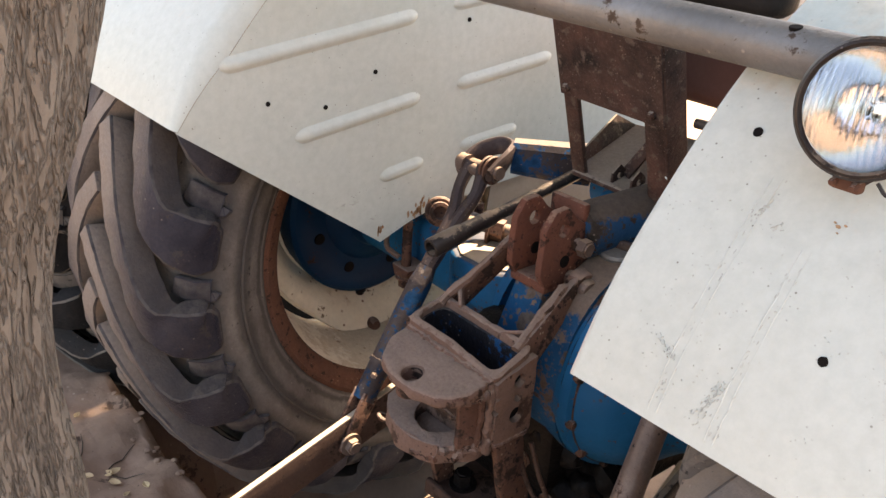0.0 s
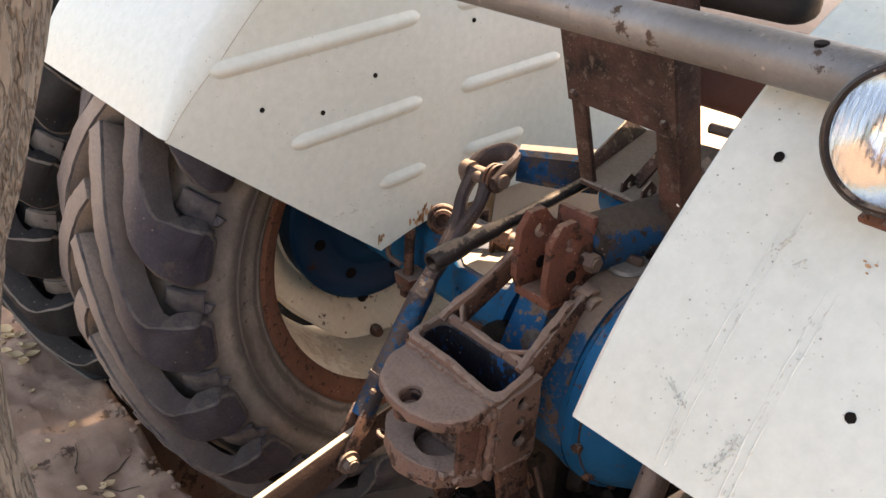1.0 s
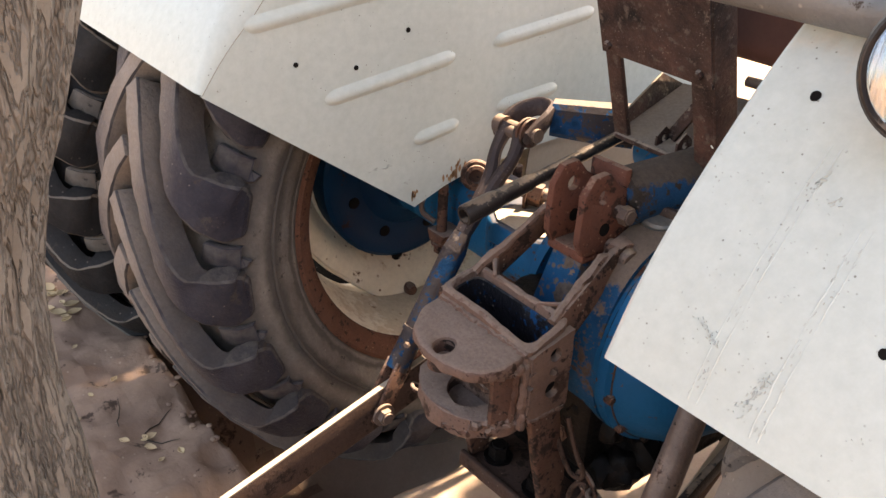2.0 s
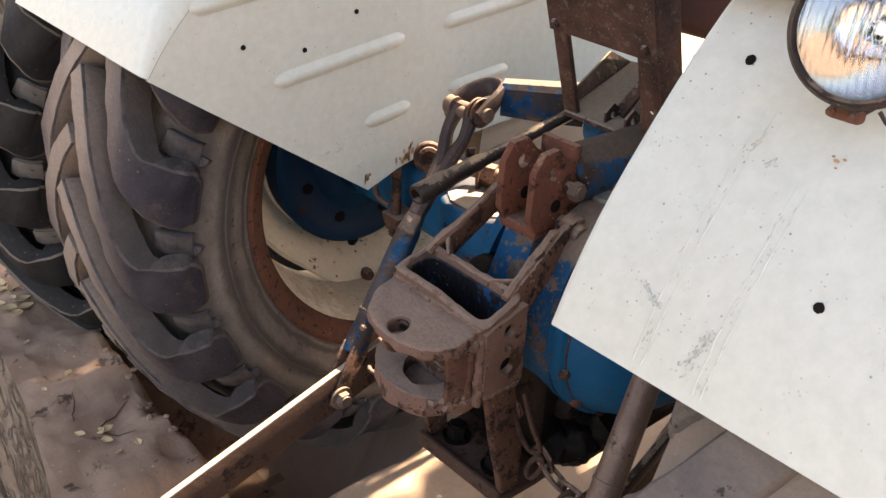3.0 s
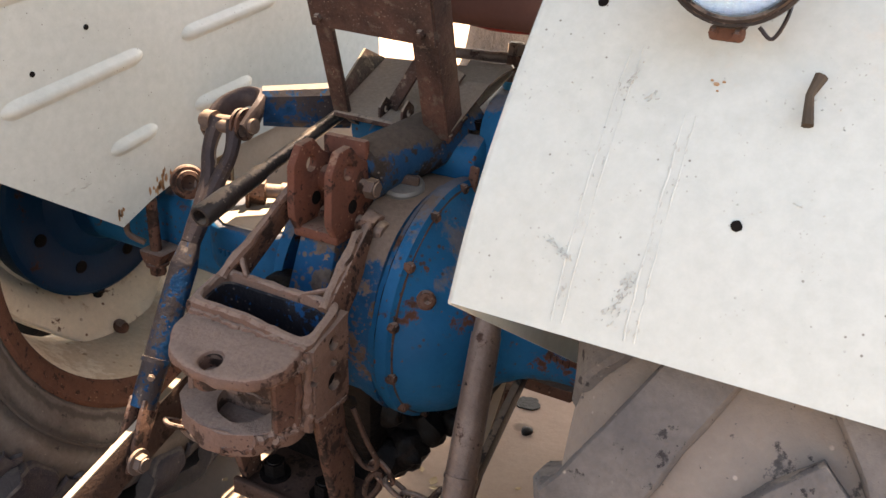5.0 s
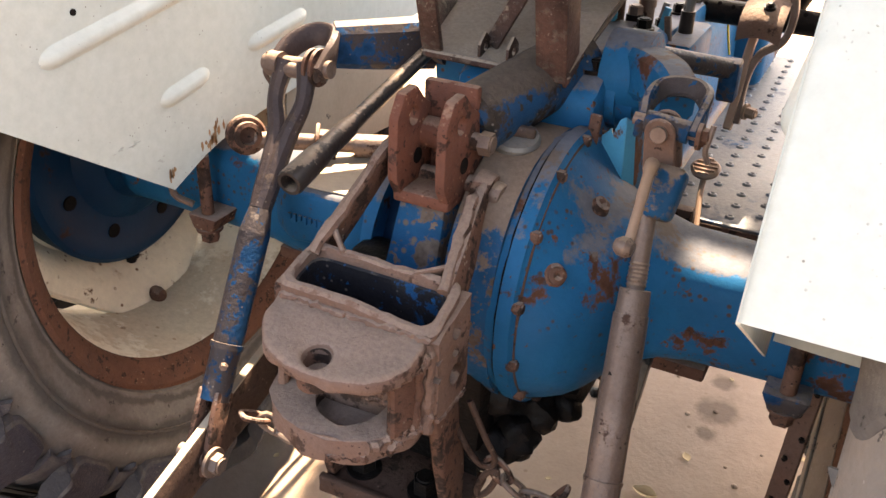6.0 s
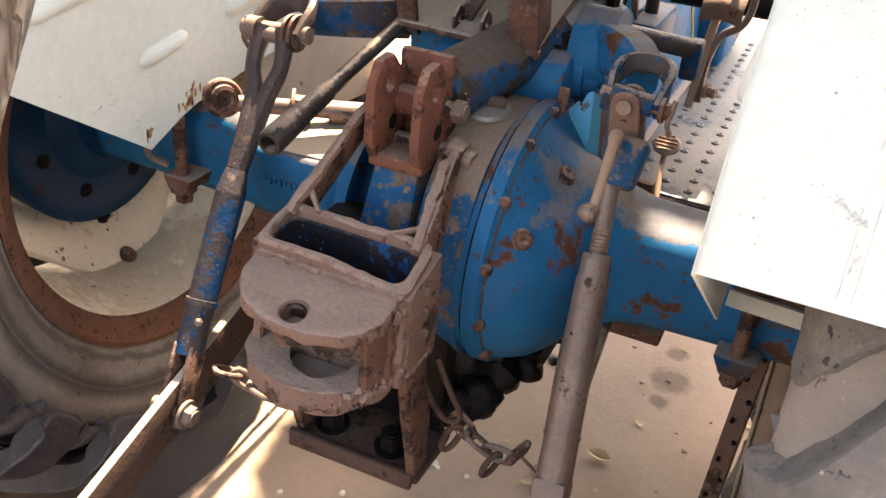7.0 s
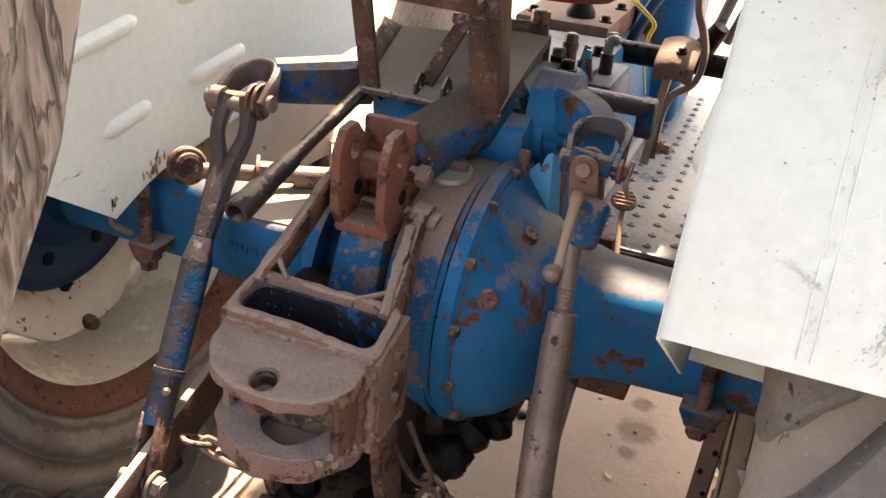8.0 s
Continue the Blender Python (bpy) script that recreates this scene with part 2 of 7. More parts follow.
M_CREAM = surface("cream_rim_paint", (0.74, 0.67, 0.53), (0.64, 0.56, 0.43), 5.0, 0.42, chips=((0.17, 0.08, 0.04), 0.63, 17.0), specks=((0.15, 0.08, 0.045), 45.0, 0.2), dust=((0.50, 0.38, 0.26), 0.22), bump=0.2, grain=80)
M_FOOT = surface("worn_footplate", (0.145, 0.160, 0.178), (0.185, 0.182, 0.182), 6.0, 0.5, 0.25, chips=((0.07, 0.12, 0.20), 0.59, 8.0), specks=((0.10, 0.08, 0.07), 60.0, 0.18), dust=((0.27, 0.255, 0.245), 0.15), bump=0.3)
M_VINYL = surface("black_vinyl", (0.02, 0.02, 0.021), (0.035, 0.033, 0.032), 9.0, 0.45, bump=0.3, grain=200)
M_MAROON = surface("maroon_vinyl", (0.15, 0.075, 0.062), (0.11, 0.055, 0.047), 7.0, 0.5, dust=(DUST, 0.3), bump=0.2)
M_RED = surface("red_paint", (0.26, 0.03, 0.022), (0.18, 0.026, 0.02), 9.0, 0.4, bump=0.1)
M_YELLOW = surface("yellow_wire", (0.6, 0.42, 0.05), (0.5, 0.35, 0.06), 20.0, 0.5, bump=0)
M_BARK, nt_, bs_ = graph("grey_bark")
tc_ = nt_.nodes.new("ShaderNodeTexCoord")
mp_ = nt_.nodes.new("ShaderNodeMapping")
mp_.inputs["Scale"].default_value = (1, 1, 0.20)
nt_.links.new(tc_.outputs["Object"], mp_.inputs[0])
def ridge_of(scale):
    """0 along thin winding lines, rising on either side of them."""
    v = noise_of(nt_, mp_.outputs[0], scale, 3.5, 0.55)
    return calc(nt_, "MAXIMUM", calc(nt_, "SUBTRACT", v, 0.5), calc(nt_, "SUBTRACT", 0.5, v))


furrow = calc(nt_, "MINIMUM", calc(nt_, "ADD", ridge_of(52.0), 0.004), calc(nt_, "ADD", ridge_of(125.0), 0.010))
patch = noise_of(nt_, tc_.outputs["Object"], 9.0, 5.0)
plates = noise_of(nt_, mp_.outputs[0], 70.0, 4.0, 0.6)
flake = noise_of(nt_, tc_.outputs["Object"], 280.0, 6.0, 0.7)
col_ = blend(nt_, band(nt_, patch, 0.3, 0.7), (0.108, 0.094, 0.081), (0.134, 0.118, 0.102))
col_ = blend(nt_, calc(nt_, "MULTIPLY", band(nt_, plates, 0.35, 0.65), 0.35), col_, (0.085, 0.073, 0.062))
col_ = blend(nt_, calc(nt_, "MULTIPLY", band(nt_, furrow, 0.004, 0.034, True), 0.9), col_, (0.034, 0.028, 0.023))
col_ = blend(nt_, calc(nt_, "MULTIPLY", band(nt_, flake, 0.45, 0.62), 0.30), col_, (0.085, 0.070, 0.058))
put(nt_, bs_.inputs["Base Color"], col_)
bs_.inputs["Roughness"].default_value = 0.95
bmp_ = nt_.nodes.new("ShaderNodeBump")
bmp_.inputs["Strength"].default_value, bmp_.inputs["Distance"].default_value = 1.0, 0.005
put(nt_, bmp_.inputs["Height"], calc(nt_, "ADD", calc(nt_, "MULTIPLY", band(nt_, furrow, 0.0, 0.06), 0.7), calc(nt_, "MULTIPLY", calc(nt_, "ADD", flake, plates), 0.2)))
nt_.links.new(bmp_.outputs[0], bs_.inputs["Normal"])
M_LEAF = surface("leaf_green", (0.05, 0.09, 0.025), (0.09, 0.12, 0.03), 3.0, 0.5, bump=0)
M_DRYLEAF = surface("dry_leaf", (0.52, 0.38, 0.22), (0.36, 0.25, 0.15), 9.0, 0.8, bump=0.1, vary=0.3)
M_OLDTYRE = surface("black_rubber", (0.014, 0.014, 0.015), (0.03, 0.028, 0.028), 9.0, 0.5, chips=((0.07, 0.06, 0.052), 0.62, 14.0), specks=((0.16, 0.14, 0.12), 50.0, 0.12), bump=0.6)
M_SOIL = surface("dry_soil", (0.405, 0.288, 0.214), (0.315, 0.220, 0.162), 3.6, 0.95, chips=((0.27, 0.19, 0.14), 0.66, 7.0), specks=((0.25, 0.17, 0.12), 26.0, 0.14), bump=0.8, grain=75, relief=18, spots=((0.336, 0.60, 0.05), (0.326, 0.715, 0.03), (0.329, 0.512, 0.024), (0.049, 0.549, 0.018), (0.069, 0.55, 0.016), (0.02, 0.65, 0.034)))
# browner bank soil, with the shade beside the wheel in its colour
M_BANK_SHADED = surface("shaded_brown_soil", (0.30, 0.196, 0.140), (0.205, 0.130, 0.093), 6.0, 0.95, chips=((0.15, 0.098, 0.072), 0.60, 11.0), specks=((0.34, 0.245, 0.18), 45.0, 0.18), bump=1.0, grain=70, relief=24)
M_OIL = surface("wet_oil", (0.010, 0.008, 0.007), (0.016, 0.013, 0.010), 9.0, 0.42, bump=1.0, grain=160, relief=70)
M_CHIPS = surface("white_chips", (0.75, 0.68, 0.56), (0.6, 0.5, 0.4), 30.0, 0.9, bump=0.1)
M_TWIG = surface("dry_twig", (0.045, 0.036, 0.028), (0.085, 0.066, 0.05), 30.0, 0.9, bump=0.5)
M_MARK = surface("dark_scuff", (0.37, 0.375, 0.345), (0.47, 0.48, 0.44), 60.0, 0.7, bump=0)

# near-black for the shade inside the hitch box, with scraped blue paint
M_BOXIN = surface("scraped_shaded_lining", (0.008, 0.008, 0.011), (0.018, 0.016, 0.017), 14.0, 0.45, chips=((0.004, 0.06, 0.155), 0.545, 14.0), specks=((0.10, 0.085, 0.078), 90.0, 0.22), dust=((0.09, 0.07, 0.058), 0.2), bump=0.6)
M_CREASE = surface("grimy_seam", (0.25, 0.22, 0.17), (0.36, 0.32, 0.26), 30.0, 0.8, bump=0)
# pale dust; also the painted sunlit link edge and an added tan sheet
M_DUST_LIT = surface("dust_and_sunlit_steel", (0.42, 0.33, 0.25), (0.33, 0.26, 0.2), 6.0, 0.9, chips=((0.16, 0.13, 0.12), 0.64, 14.0), bump=0.3)
M_RSPOT = surface("rust_stain", (0.24, 0.11, 0.05), (0.42, 0.27, 0.16), 60.0, 0.8, bump=0)
# near-black paint for the shade inside holes that aren't cut through
M_HOLE_SHADE = surface("hole_shade", (0.006, 0.005, 0.005), (0.01, 0.008, 0.007), 20.0, 0.9, bump=0)
M_TAN = surface("handled_steel", (0.33, 0.22, 0.165), (0.25, 0.165, 0.12), 20.0, 0.5, 0.2, bump=0.2)
M_REFLECT, nt_, bs_ = graph("lamp_reflector")
bs_.inputs["Base Color"].default_value, bs_.inputs["Metallic"].default_value, bs_.inputs["Roughness"].default_value = (0.52, 0.53, 0.54, 1), 1.0, 0.12
tc_ = nt_.nodes.new("ShaderNodeTexCoord")
bmp_ = nt_.nodes.new("ShaderNodeBump")
bmp_.inputs["Strength"].default_value, bmp_.inputs["Distance"].default_value = 0.12, 0.004
nt_.links.new(noise_of(nt_, tc_.outputs["Object"], 50.0, 3.0), bmp_.inputs["Height"])
nt_.links.new(bmp_.outputs[0], bs_.inputs["Normal"])
M_LENS, nt_, bs_ = graph("fluted_lamp_glass")
bs_.inputs["Base Color"].default_value, bs_.inputs["Roughness"].default_value = (1, 1, 1, 1), 0.03
bs_.inputs["Transmission Weight"].default_value, bs_.inputs["IOR"].default_value = 1.0, 1.45
tc_ = nt_.nodes.new("ShaderNodeTexCoord")
bmp_ = nt_.nodes.new("ShaderNodeBump")
bmp_.inputs["Strength"].default_value, bmp_.inputs["Distance"].default_value = 0.35, 0.002
flute_ = nt_.nodes.new("ShaderNodeTexWave")
flute_.inputs["Scale"].default_value, flute_.inputs["Distortion"].default_value = 55.0, 0.4
nt_.links.new(tc_.outputs["Object"], flute_.inputs["Vector"])
nt_.links.new(flute_.outputs["Fac"], bmp_.inputs["Height"])
nt_.links.new(bmp_.outputs[0], bs_.inputs["Normal"])
M_GLASS, nt_, bs_ = graph("lamp_glass")
bs_.inputs["Base Color"].default_value, bs_.inputs["Roughness"].default_value = (1, 1, 1, 1), 0.02
bs_.inputs["Transmission Weight"].default_value, bs_.inputs["IOR"].default_value = 1.0, 1.45


# ---- mesh helpers ----
def part(name, bm, material, parent=None, label="", category="", kind="", group="", sharp=35.0):
    """Links a bmesh as one mesh object under a thing or a part."""
    bm.normal_update()
    for f in bm.faces:
        f.smooth = True
    for e in bm.edges:
        e.smooth = len(e.link_faces) == 2 and e.calc_face_angle(0.0) < radians(sharp)
    me = bpy.data.meshes.new(name)
    bm.to_mesh(me)
    bm.free()
    for mt in material if isinstance(material, tuple) else (material,):
        me.materials.append(mt)
    ob = new(name, me)
    ob.parent = parent
    return tagged(ob, label, category, group, kind)


def thing(name, label, category, at=(0, 0, 0), group=""):
    ob = new(name)
    ob.location = at
    ob.empty_display_size = 0.1
    return tagged(ob, label, category, group)


def bevel(bm, width, segments=2, over=25.0):
    bm.normal_update()
    es = [e for e in bm.edges if len(e.link_faces) == 2 and e.calc_face_angle(0.0) > radians(over)]
    if es:
        bmesh.ops.bevel(bm, geom=es, offset=width, segments=segments, affect="EDGES", profile=0.5, clamp_overlap=True)
    return bm


def axes_of(d, up=(0, 0, 1)):
    d = Vector(d).normalized()
    u = Vector(up)
    if abs(d.dot(u.normalized())) > 0.97:
        u = Vector((0, 1, 0))
    s = d.cross(u).normalized()
    return d, s, s.cross(d).normalized()


def skin(bm, rings, closed=True, caps=True):
    """Bridges rings of points."""
    vs = [[bm.verts.new(p) for p in ring] for ring in rings]
    n = len(vs[0])
    for a, b in zip(vs, vs[1:]):
        for i in range(n if closed else n - 1):
            j = (i + 1) % n
            bm.faces.new((a[i], a[j], b[j], b[i]))
    if caps and closed:
        bm.faces.new(vs[0][::-1])
        bm.faces.new(vs[-1])
    return vs


def rod(bm, p0, p1, r0, r1=None, n=16, caps=True):
    p0, p1 = Vector(p0), Vector(p1)
    r1 = r0 if r1 is None else r1
    _, s, u = axes_of(p1 - p0)
    ring = lambda c, r: [c + r * (math.cos(a) * s + math.sin(a) * u) for a in (2 * math.pi * i / n for i in range(n))]
    skin(bm, [ring(p0, r0), ring(p1, r1)], caps=caps)
    return bm


def hose(bm, pts, r, n=10, caps=True, closed=False):
    """A round bar along points; r is one radius or one for each point."""
    pts = [Vector(p) for p in pts]
    m = len(pts)
    rs = r if isinstance(r, (list, tuple)) else [r] * m
    rings, s = [], None
    for i, p in enumerate(pts):
        a, b = pts[(i - 1) % m if closed else max(i - 1, 0)], pts[(i + 1) % m if closed else min(i + 1, m - 1)]
        d = (b - a).normalized()
        if s is None:
            _, s, u = axes_of(d)
        s = (s - d * s.dot(d)).normalized()
        u = s.cross(d)
        rings.append([p + rs[i] * (math.cos(t) * s + math.sin(t) * u) for t in (2 * math.pi * k / n for k in range(n))])
    if closed:
        rings.append(rings[0])
        skin(bm, rings, caps=False)
        bmesh.ops.remove_doubles(bm, verts=bm.verts, dist=1e-6)
    else:
        skin(bm, rings, caps=caps)
    return bm


def spline(pts, steps=6):
    pts = [Vector(p) for p in pts]
    q = [pts[0] * 2 - pts[1]] + pts + [pts[-1] * 2 - pts[-2]]
    out = []
    for i in range(1, len(q) - 2):
        for k in range(steps):
            t = k / steps
            a, b, c, d = q[i - 1 : i + 3]
            out.append(0.5 * (2 * b + (c - a) * t + (2 * a - 5 * b + 4 * c - d) * t * t + (3 * b - a - 3 * c + d) * t**3))
    return out + [pts[-1]]


def bar(bm, p0, p1, w, h, up=(0, 0, 1), w1=None, h1=None):
    """A flat bar: w across, h along up."""
    p0, p1 = Vector(p0), Vector(p1)
    _, s, u = axes_of(p1 - p0, up)
    w1, h1 = w if w1 is None else w1, h if h1 is None else h1
    ring = lambda c, a, b: [c + s * a / 2 * i + u * b / 2 * j for i, j in ((-1, -1), (1, -1), (1, 1), (-1, 1))]
    skin(bm, [ring(p0, w, h), ring(p1, w1, h1)])
    return bm


def block(bm, lo, hi):
    (a, b, c), (d, e, f) = lo, hi
    skin(bm, [[(a, b, c), (d, b, c), (d, e, c), (a, e, c)], [(a, b, f), (d, b, f), (d, e, f), (a, e, f)]])
    return bm


def prism(bm, poly, axis, lo, hi):
    """A polygon pushed along an axis; poly holds the other two coordinates in order."""
    def at(p, v):
        q = list(p)
        q.insert("xyz".index(axis), v)
        return q
    skin(bm, [[at(p, lo) for p in poly], [at(p, hi) for p in poly]])
    bmesh.ops.recalc_face_normals(bm, faces=bm.faces)
    return bm


def turned(bm, profile, centre, axis=(1, 0, 0), n=48, closed=False, k=1.0):
    """A lathe: profile rows of (along, radius) about the axis."""
    d, s, u = axes_of(axis)
    c = Vector(centre)
    profile = [(x * k, r * k) for x, r in profile]
    rings = [[c + d * x + r * (math.cos(t) * s + math.sin(t) * u) for t in (2 * math.pi * i / n for i in range(n))] for x, r in profile]
    if closed:
        rings.append(rings[0])
    skin(bm, rings, caps=False)
    if closed:
        bmesh.ops.remove_doubles(bm, verts=bm.verts, dist=1e-6)
    bmesh.ops.recalc_face_normals(bm, faces=bm.faces)
    return bm


def holed(bm, poly, centre, r, axis, lo, hi, n=40):
    """A plate with a round hole: poly is cut by rays from the hole's centre."""
    cx, cy = centre
    outer, inner = [], []
    m = len(poly)
    for k in range(n):
        a = 2 * math.pi * k / n
        dx, dy = math.cos(a), math.sin(a)
        best = None
        for i in range(m):
            (x0, y0), (x1, y1) = poly[i], poly[(i + 1) % m]
            ex, ey = x1 - x0, y1 - y0
            den = dx * ey - dy * ex
            if abs(den) < 1e-9:
                continue
            t = ((x0 - cx) * ey - (y0 - cy) * ex) / den
            s = ((x0 - cx) * dy - (y0 - cy) * dx) / den
            if t > 0 and -1e-6 <= s <= 1 + 1e-6:
                best = t if best is None else min(best, t)
        outer.append((cx + dx * best, cy + dy * best))
        inner.append((cx + dx * r, cy + dy * r))
    def at(p, v):
        q = list(p)
        q.insert("xyz".index(axis), v)
        return q
    rings = [[at(p, lo) for p in outer], [at(p, hi) for p in outer], [at(p, hi) for p in inner], [at(p, lo) for p in inner]]
    rings.append(rings[0])
    skin(bm, rings, caps=False)
    bmesh.ops.remove_doubles(bm, verts=bm.verts, dist=1e-6)
    bmesh.ops.recalc_face_normals(bm, faces=bm.faces)
    return bm


def hexbolt(p, d, size, length, parent, material=M_RUST, name="bolt", washer=True):
    """A hexagon head on a short shank, that stands on p along d."""
    bm = bmesh.new()
    d = Vector(d).normalized()
    p = Vector(p)
    if washer:
        rod(bm, p - d * 0.002, p + d * 0.003, size * 0.72, n=18)
    rod(bm, p - d * 0.001, p + d * length, size * 0.52, size * 0.5, n=6)
    rod(bm, p + d * length * 0.9, p + d * (length + 0.002), size * 0.4, size * 0.34, n=10)
    return part(name, bm, material, parent)


def rough(bm, amount, scale, cuts=1):
    """Uneven, hammered and corroded faces."""
    if cuts:
        bmesh.ops.subdivide_edges(bm, edges=bm.edges[:], cuts=cuts, use_grid_fill=True)
    bm.normal_update()
    for v in bm.verts:
        v.co += v.normal * amount * noise.noise(v.co * scale)
    return bm


# ---- ground ----
def ground_height(x, y):
    h = 0.012 * noise.noise(Vector((x * 1.3, y * 1.3, 0))) + 0.006 * noise.noise(Vector((x * 5, y * 5, 3)))
    # a ledge of firm soil that the wheel has dug itself in beside
    edge = -0.485 + 0.03 * noise.noise(Vector((x * 5, 2.0, 4))) + 0.018 * noise.noise(Vector((x * 17, y * 6, 8)))
    k = max(0.0, min(1.0, (edge - y) / 0.06))
    m = max(0.0, min(1.0, (-0.40 + 0.05 * noise.noise(Vector((y * 7, 1, 1))) - x) / 0.13))
    k, m = k * k * (3 - 2 * k), m * m * (3 - 2 * m)
    h += (0.15 + 0.035 * noise.noise(Vector((x * 7, y * 7, 9))) + 0.014 * noise.noise(Vector((x * 22, y * 22, 5))) + 0.006 * noise.noise(Vector((x * 48, y * 48, 11)))) * k * m
    w = max(0.0, min(1.0, (y - edge) / 0.04)) * max(0.0, min(1.0, (0.10 - y) / 0.25))
    # the hole ends at the spare wheel
    w *= max(0.0, min(1.0, (x + 1.20) / 0.12))
    h -= 0.38 * w * m
    return h if x * x + y * y < 900 else 0.0


def ground():
    bm = bmesh.new()
    def ticks():
        near = [i * 0.05 for i in range(-44, 45)]
        far = [2.4, 2.8, 3.4, 4.2, 5.5, 7.5, 11, 18, 30, 60, 120, 300]
        return [-v for v in reversed(far)] + near + far
    xs = sorted(set(ticks() + [-1.70 + 0.0175 * i for i in range(80)]))
    ys = sorted(set(ticks() + [-0.98 + 0.0165 * i for i in range(44)]))
    grid = [[bm.verts.new((x, y, ground_height(x, y))) for x in xs] for y in ys]
    for r0, r1 in zip(grid, grid[1:]):
        for i in range(len(xs) - 1):
            bm.faces.new((r0[i], r0[i + 1], r1[i + 1], r1[i]))
    # a ragged oval of the darker soil paints the shade round the rut
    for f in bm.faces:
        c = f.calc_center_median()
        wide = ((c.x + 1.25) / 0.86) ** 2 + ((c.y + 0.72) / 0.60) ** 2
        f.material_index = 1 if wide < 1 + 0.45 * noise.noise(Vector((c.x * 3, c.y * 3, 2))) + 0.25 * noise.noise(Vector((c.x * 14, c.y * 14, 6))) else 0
    part("ground", bm, (M_SOIL, M_BANK_SHADED), None, "dry trodden brown soil with loose bank", "ground", "structure", sharp=80)


ground()

# ---- the tractor ----
tractor = thing("tractor", "old blue farm tractor with white fenders, seen from behind", "tractor")
CX, AXLE_Z = {-1: 0.685, 1: 0.735}, 0.643


def tyre_of(c, side, parent, rubber=M_RUBBER, tread=(M_TREAD, M_FLANK, M_LUGEDGE), filled=False, grow=1.03):
    """A tractor tyre with two rows of long lugs and short ones between them."""
    c = Vector(c)
    # offsets are counted from the wheel's middle plane; plus is towards the tractor
    prof = [(0.150, 0.362), (0.163, 0.383), (0.178, 0.400), (0.200, 0.435), (0.211, 0.475), (0.205, 0.506), (0.190, 0.540), (0.160, 0.566), (0.115, 0.584), (0.06, 0.592), (0, 0.594)]
    if filled:
        # the grooves are packed with dust almost to the lugs' height
        prof = prof[:4] + [(0.211, 0.475), (0.212, 0.51), (0.209, 0.55), (0.196, 0.586), (0.160, 0.616), (0.11, 0.634), (0.05, 0.641), (0, 0.642)]
    prof = [(a, r * grow) for a, r in prof]
    prof = prof + [(-a, r) for a, r in reversed(prof[:-1])]
    bm = bmesh.new()
    turned(bm, [(-side * a, r) for a, r in prof], c, n=72)
    # moulded rings on the sidewall
    for a, r in ((0.174, 0.398), (0.207, 0.452)):
        turned(bm, [(-side * (a + 0.003 * math.cos(t)), r * grow + 0.004 * math.sin(t)) for t in (k * math.pi / 3 for k in range(6))], c, n=72, closed=True)
    tyre = part("tyre", bm, rubber, parent, "dusty worn black rubber tractor tyre")
    # lugs
    def lug_mesh(flip, short):
        bm = bmesh.new()
        rings = []
        rows = [(0.244, 0.506, -0.4, 0.012, 0.008), (0.247, 0.5075, -0.4, 0.023, 0.014), (0.250, 0.512, -0.4, 0.033, 0.018), (0.253, 0.520, -0.4, 0.041, 0.022), (0.255, 0.532, -0.5, 0.047, 0.026), (0.255, 0.546, -0.7, 0.050, 0.030), (0.252, 0.566, -1.4, 0.047, 0.036), (0.240, 0.594, -2.6, 0.043, 0.042), (0.206, 0.626, -5.0, 0.036, 0.046), (0.165, 0.643, -11.0, 0.027, 0.050), (0.100, 0.655, -20.5, 0.023, 0.055), (0.035, 0.660, -28.5, 0.021, 0.058), (-0.02, 0.660, -33.0, 0.018, 0.058)]
        if short:
            rows = [(0.242, 0.514, -0.5, 0.016, 0.008), (0.243, 0.519, -0.5, 0.020, 0.010), (0.234, 0.542, -0.8, 0.021, 0.012), (0.217, 0.560, -1.5, 0.020, 0.012), (0.200, 0.570, -2.0, 0.017, 0.012)]
        rows = [row + (1.05 if i < 6 else 1.18,) for i, row in enumerate(rows)]
        # rounded between the rows
        smooth = []
        for i in range(len(rows) - 1):
            p0, p1, p2, p3 = rows[max(i - 1, 0)], rows[i], rows[i + 1], rows[min(i + 2, len(rows) - 1)]
            for t in (0.0, 0.33, 0.67):
                smooth.append(tuple(b + 0.5 * t * (c_ - a + t * (2 * a - 5 * b + 4 * c_ - d + t * (3 * (b - c_) + d - a))) for a, b, c_, d in zip(p0, p1, p2, p3)))
        rows = smooth + [rows[-1]]
        places = []
        for a, r, deg, half, deep, q in rows:
            a *= 0.86
            r *= grow
            half *= 1.12
            th = radians(180 + deg)
            up = Vector((0, math.cos(th), math.sin(th)))
            lean = max(0.0, min(1.0, (a - 0.15) / 0.10))
            face = (up * (1 - 0.8 * lean) + Vector((-side * flip, 0, 0)) * 0.8 * lean).normalized()
            places.append((Vector((-side * flip * a, 0, 0)) + up * r, face, half, deep, q))
        for i, (p, face, half, deep, q) in enumerate(places):
            t = places[min(i + 1, len(places) - 1)][0] - places[max(i - 1, 0)][0]
            across = face.cross(t).normalized()
            k = 0.93 * half
            rings.append([p - face * deep - across * half * q, p - face * 0.005 - across * half * 1.03, p - across * k, p + across * k, p - face * 0.005 + across * half * 1.03, p - face * deep + across * half * q])
        skin(bm, rings)
        bmesh.ops.recalc_face_normals(bm, faces=bm.faces)
        bm.normal_update()
        for f in bm.faces:
            f.smooth = True
        # flanks carry dried mud
        bm.faces.ensure_lookup_table()
        per = 6
        for i, f in enumerate(bm.faces):
            if i % per in (0, 4) and i < per * (len(rows) - 1):
                f.material_index = 1
            if i % per in (1, 3) and i < per * (len(rows) - 1):
                f.material_index = 2
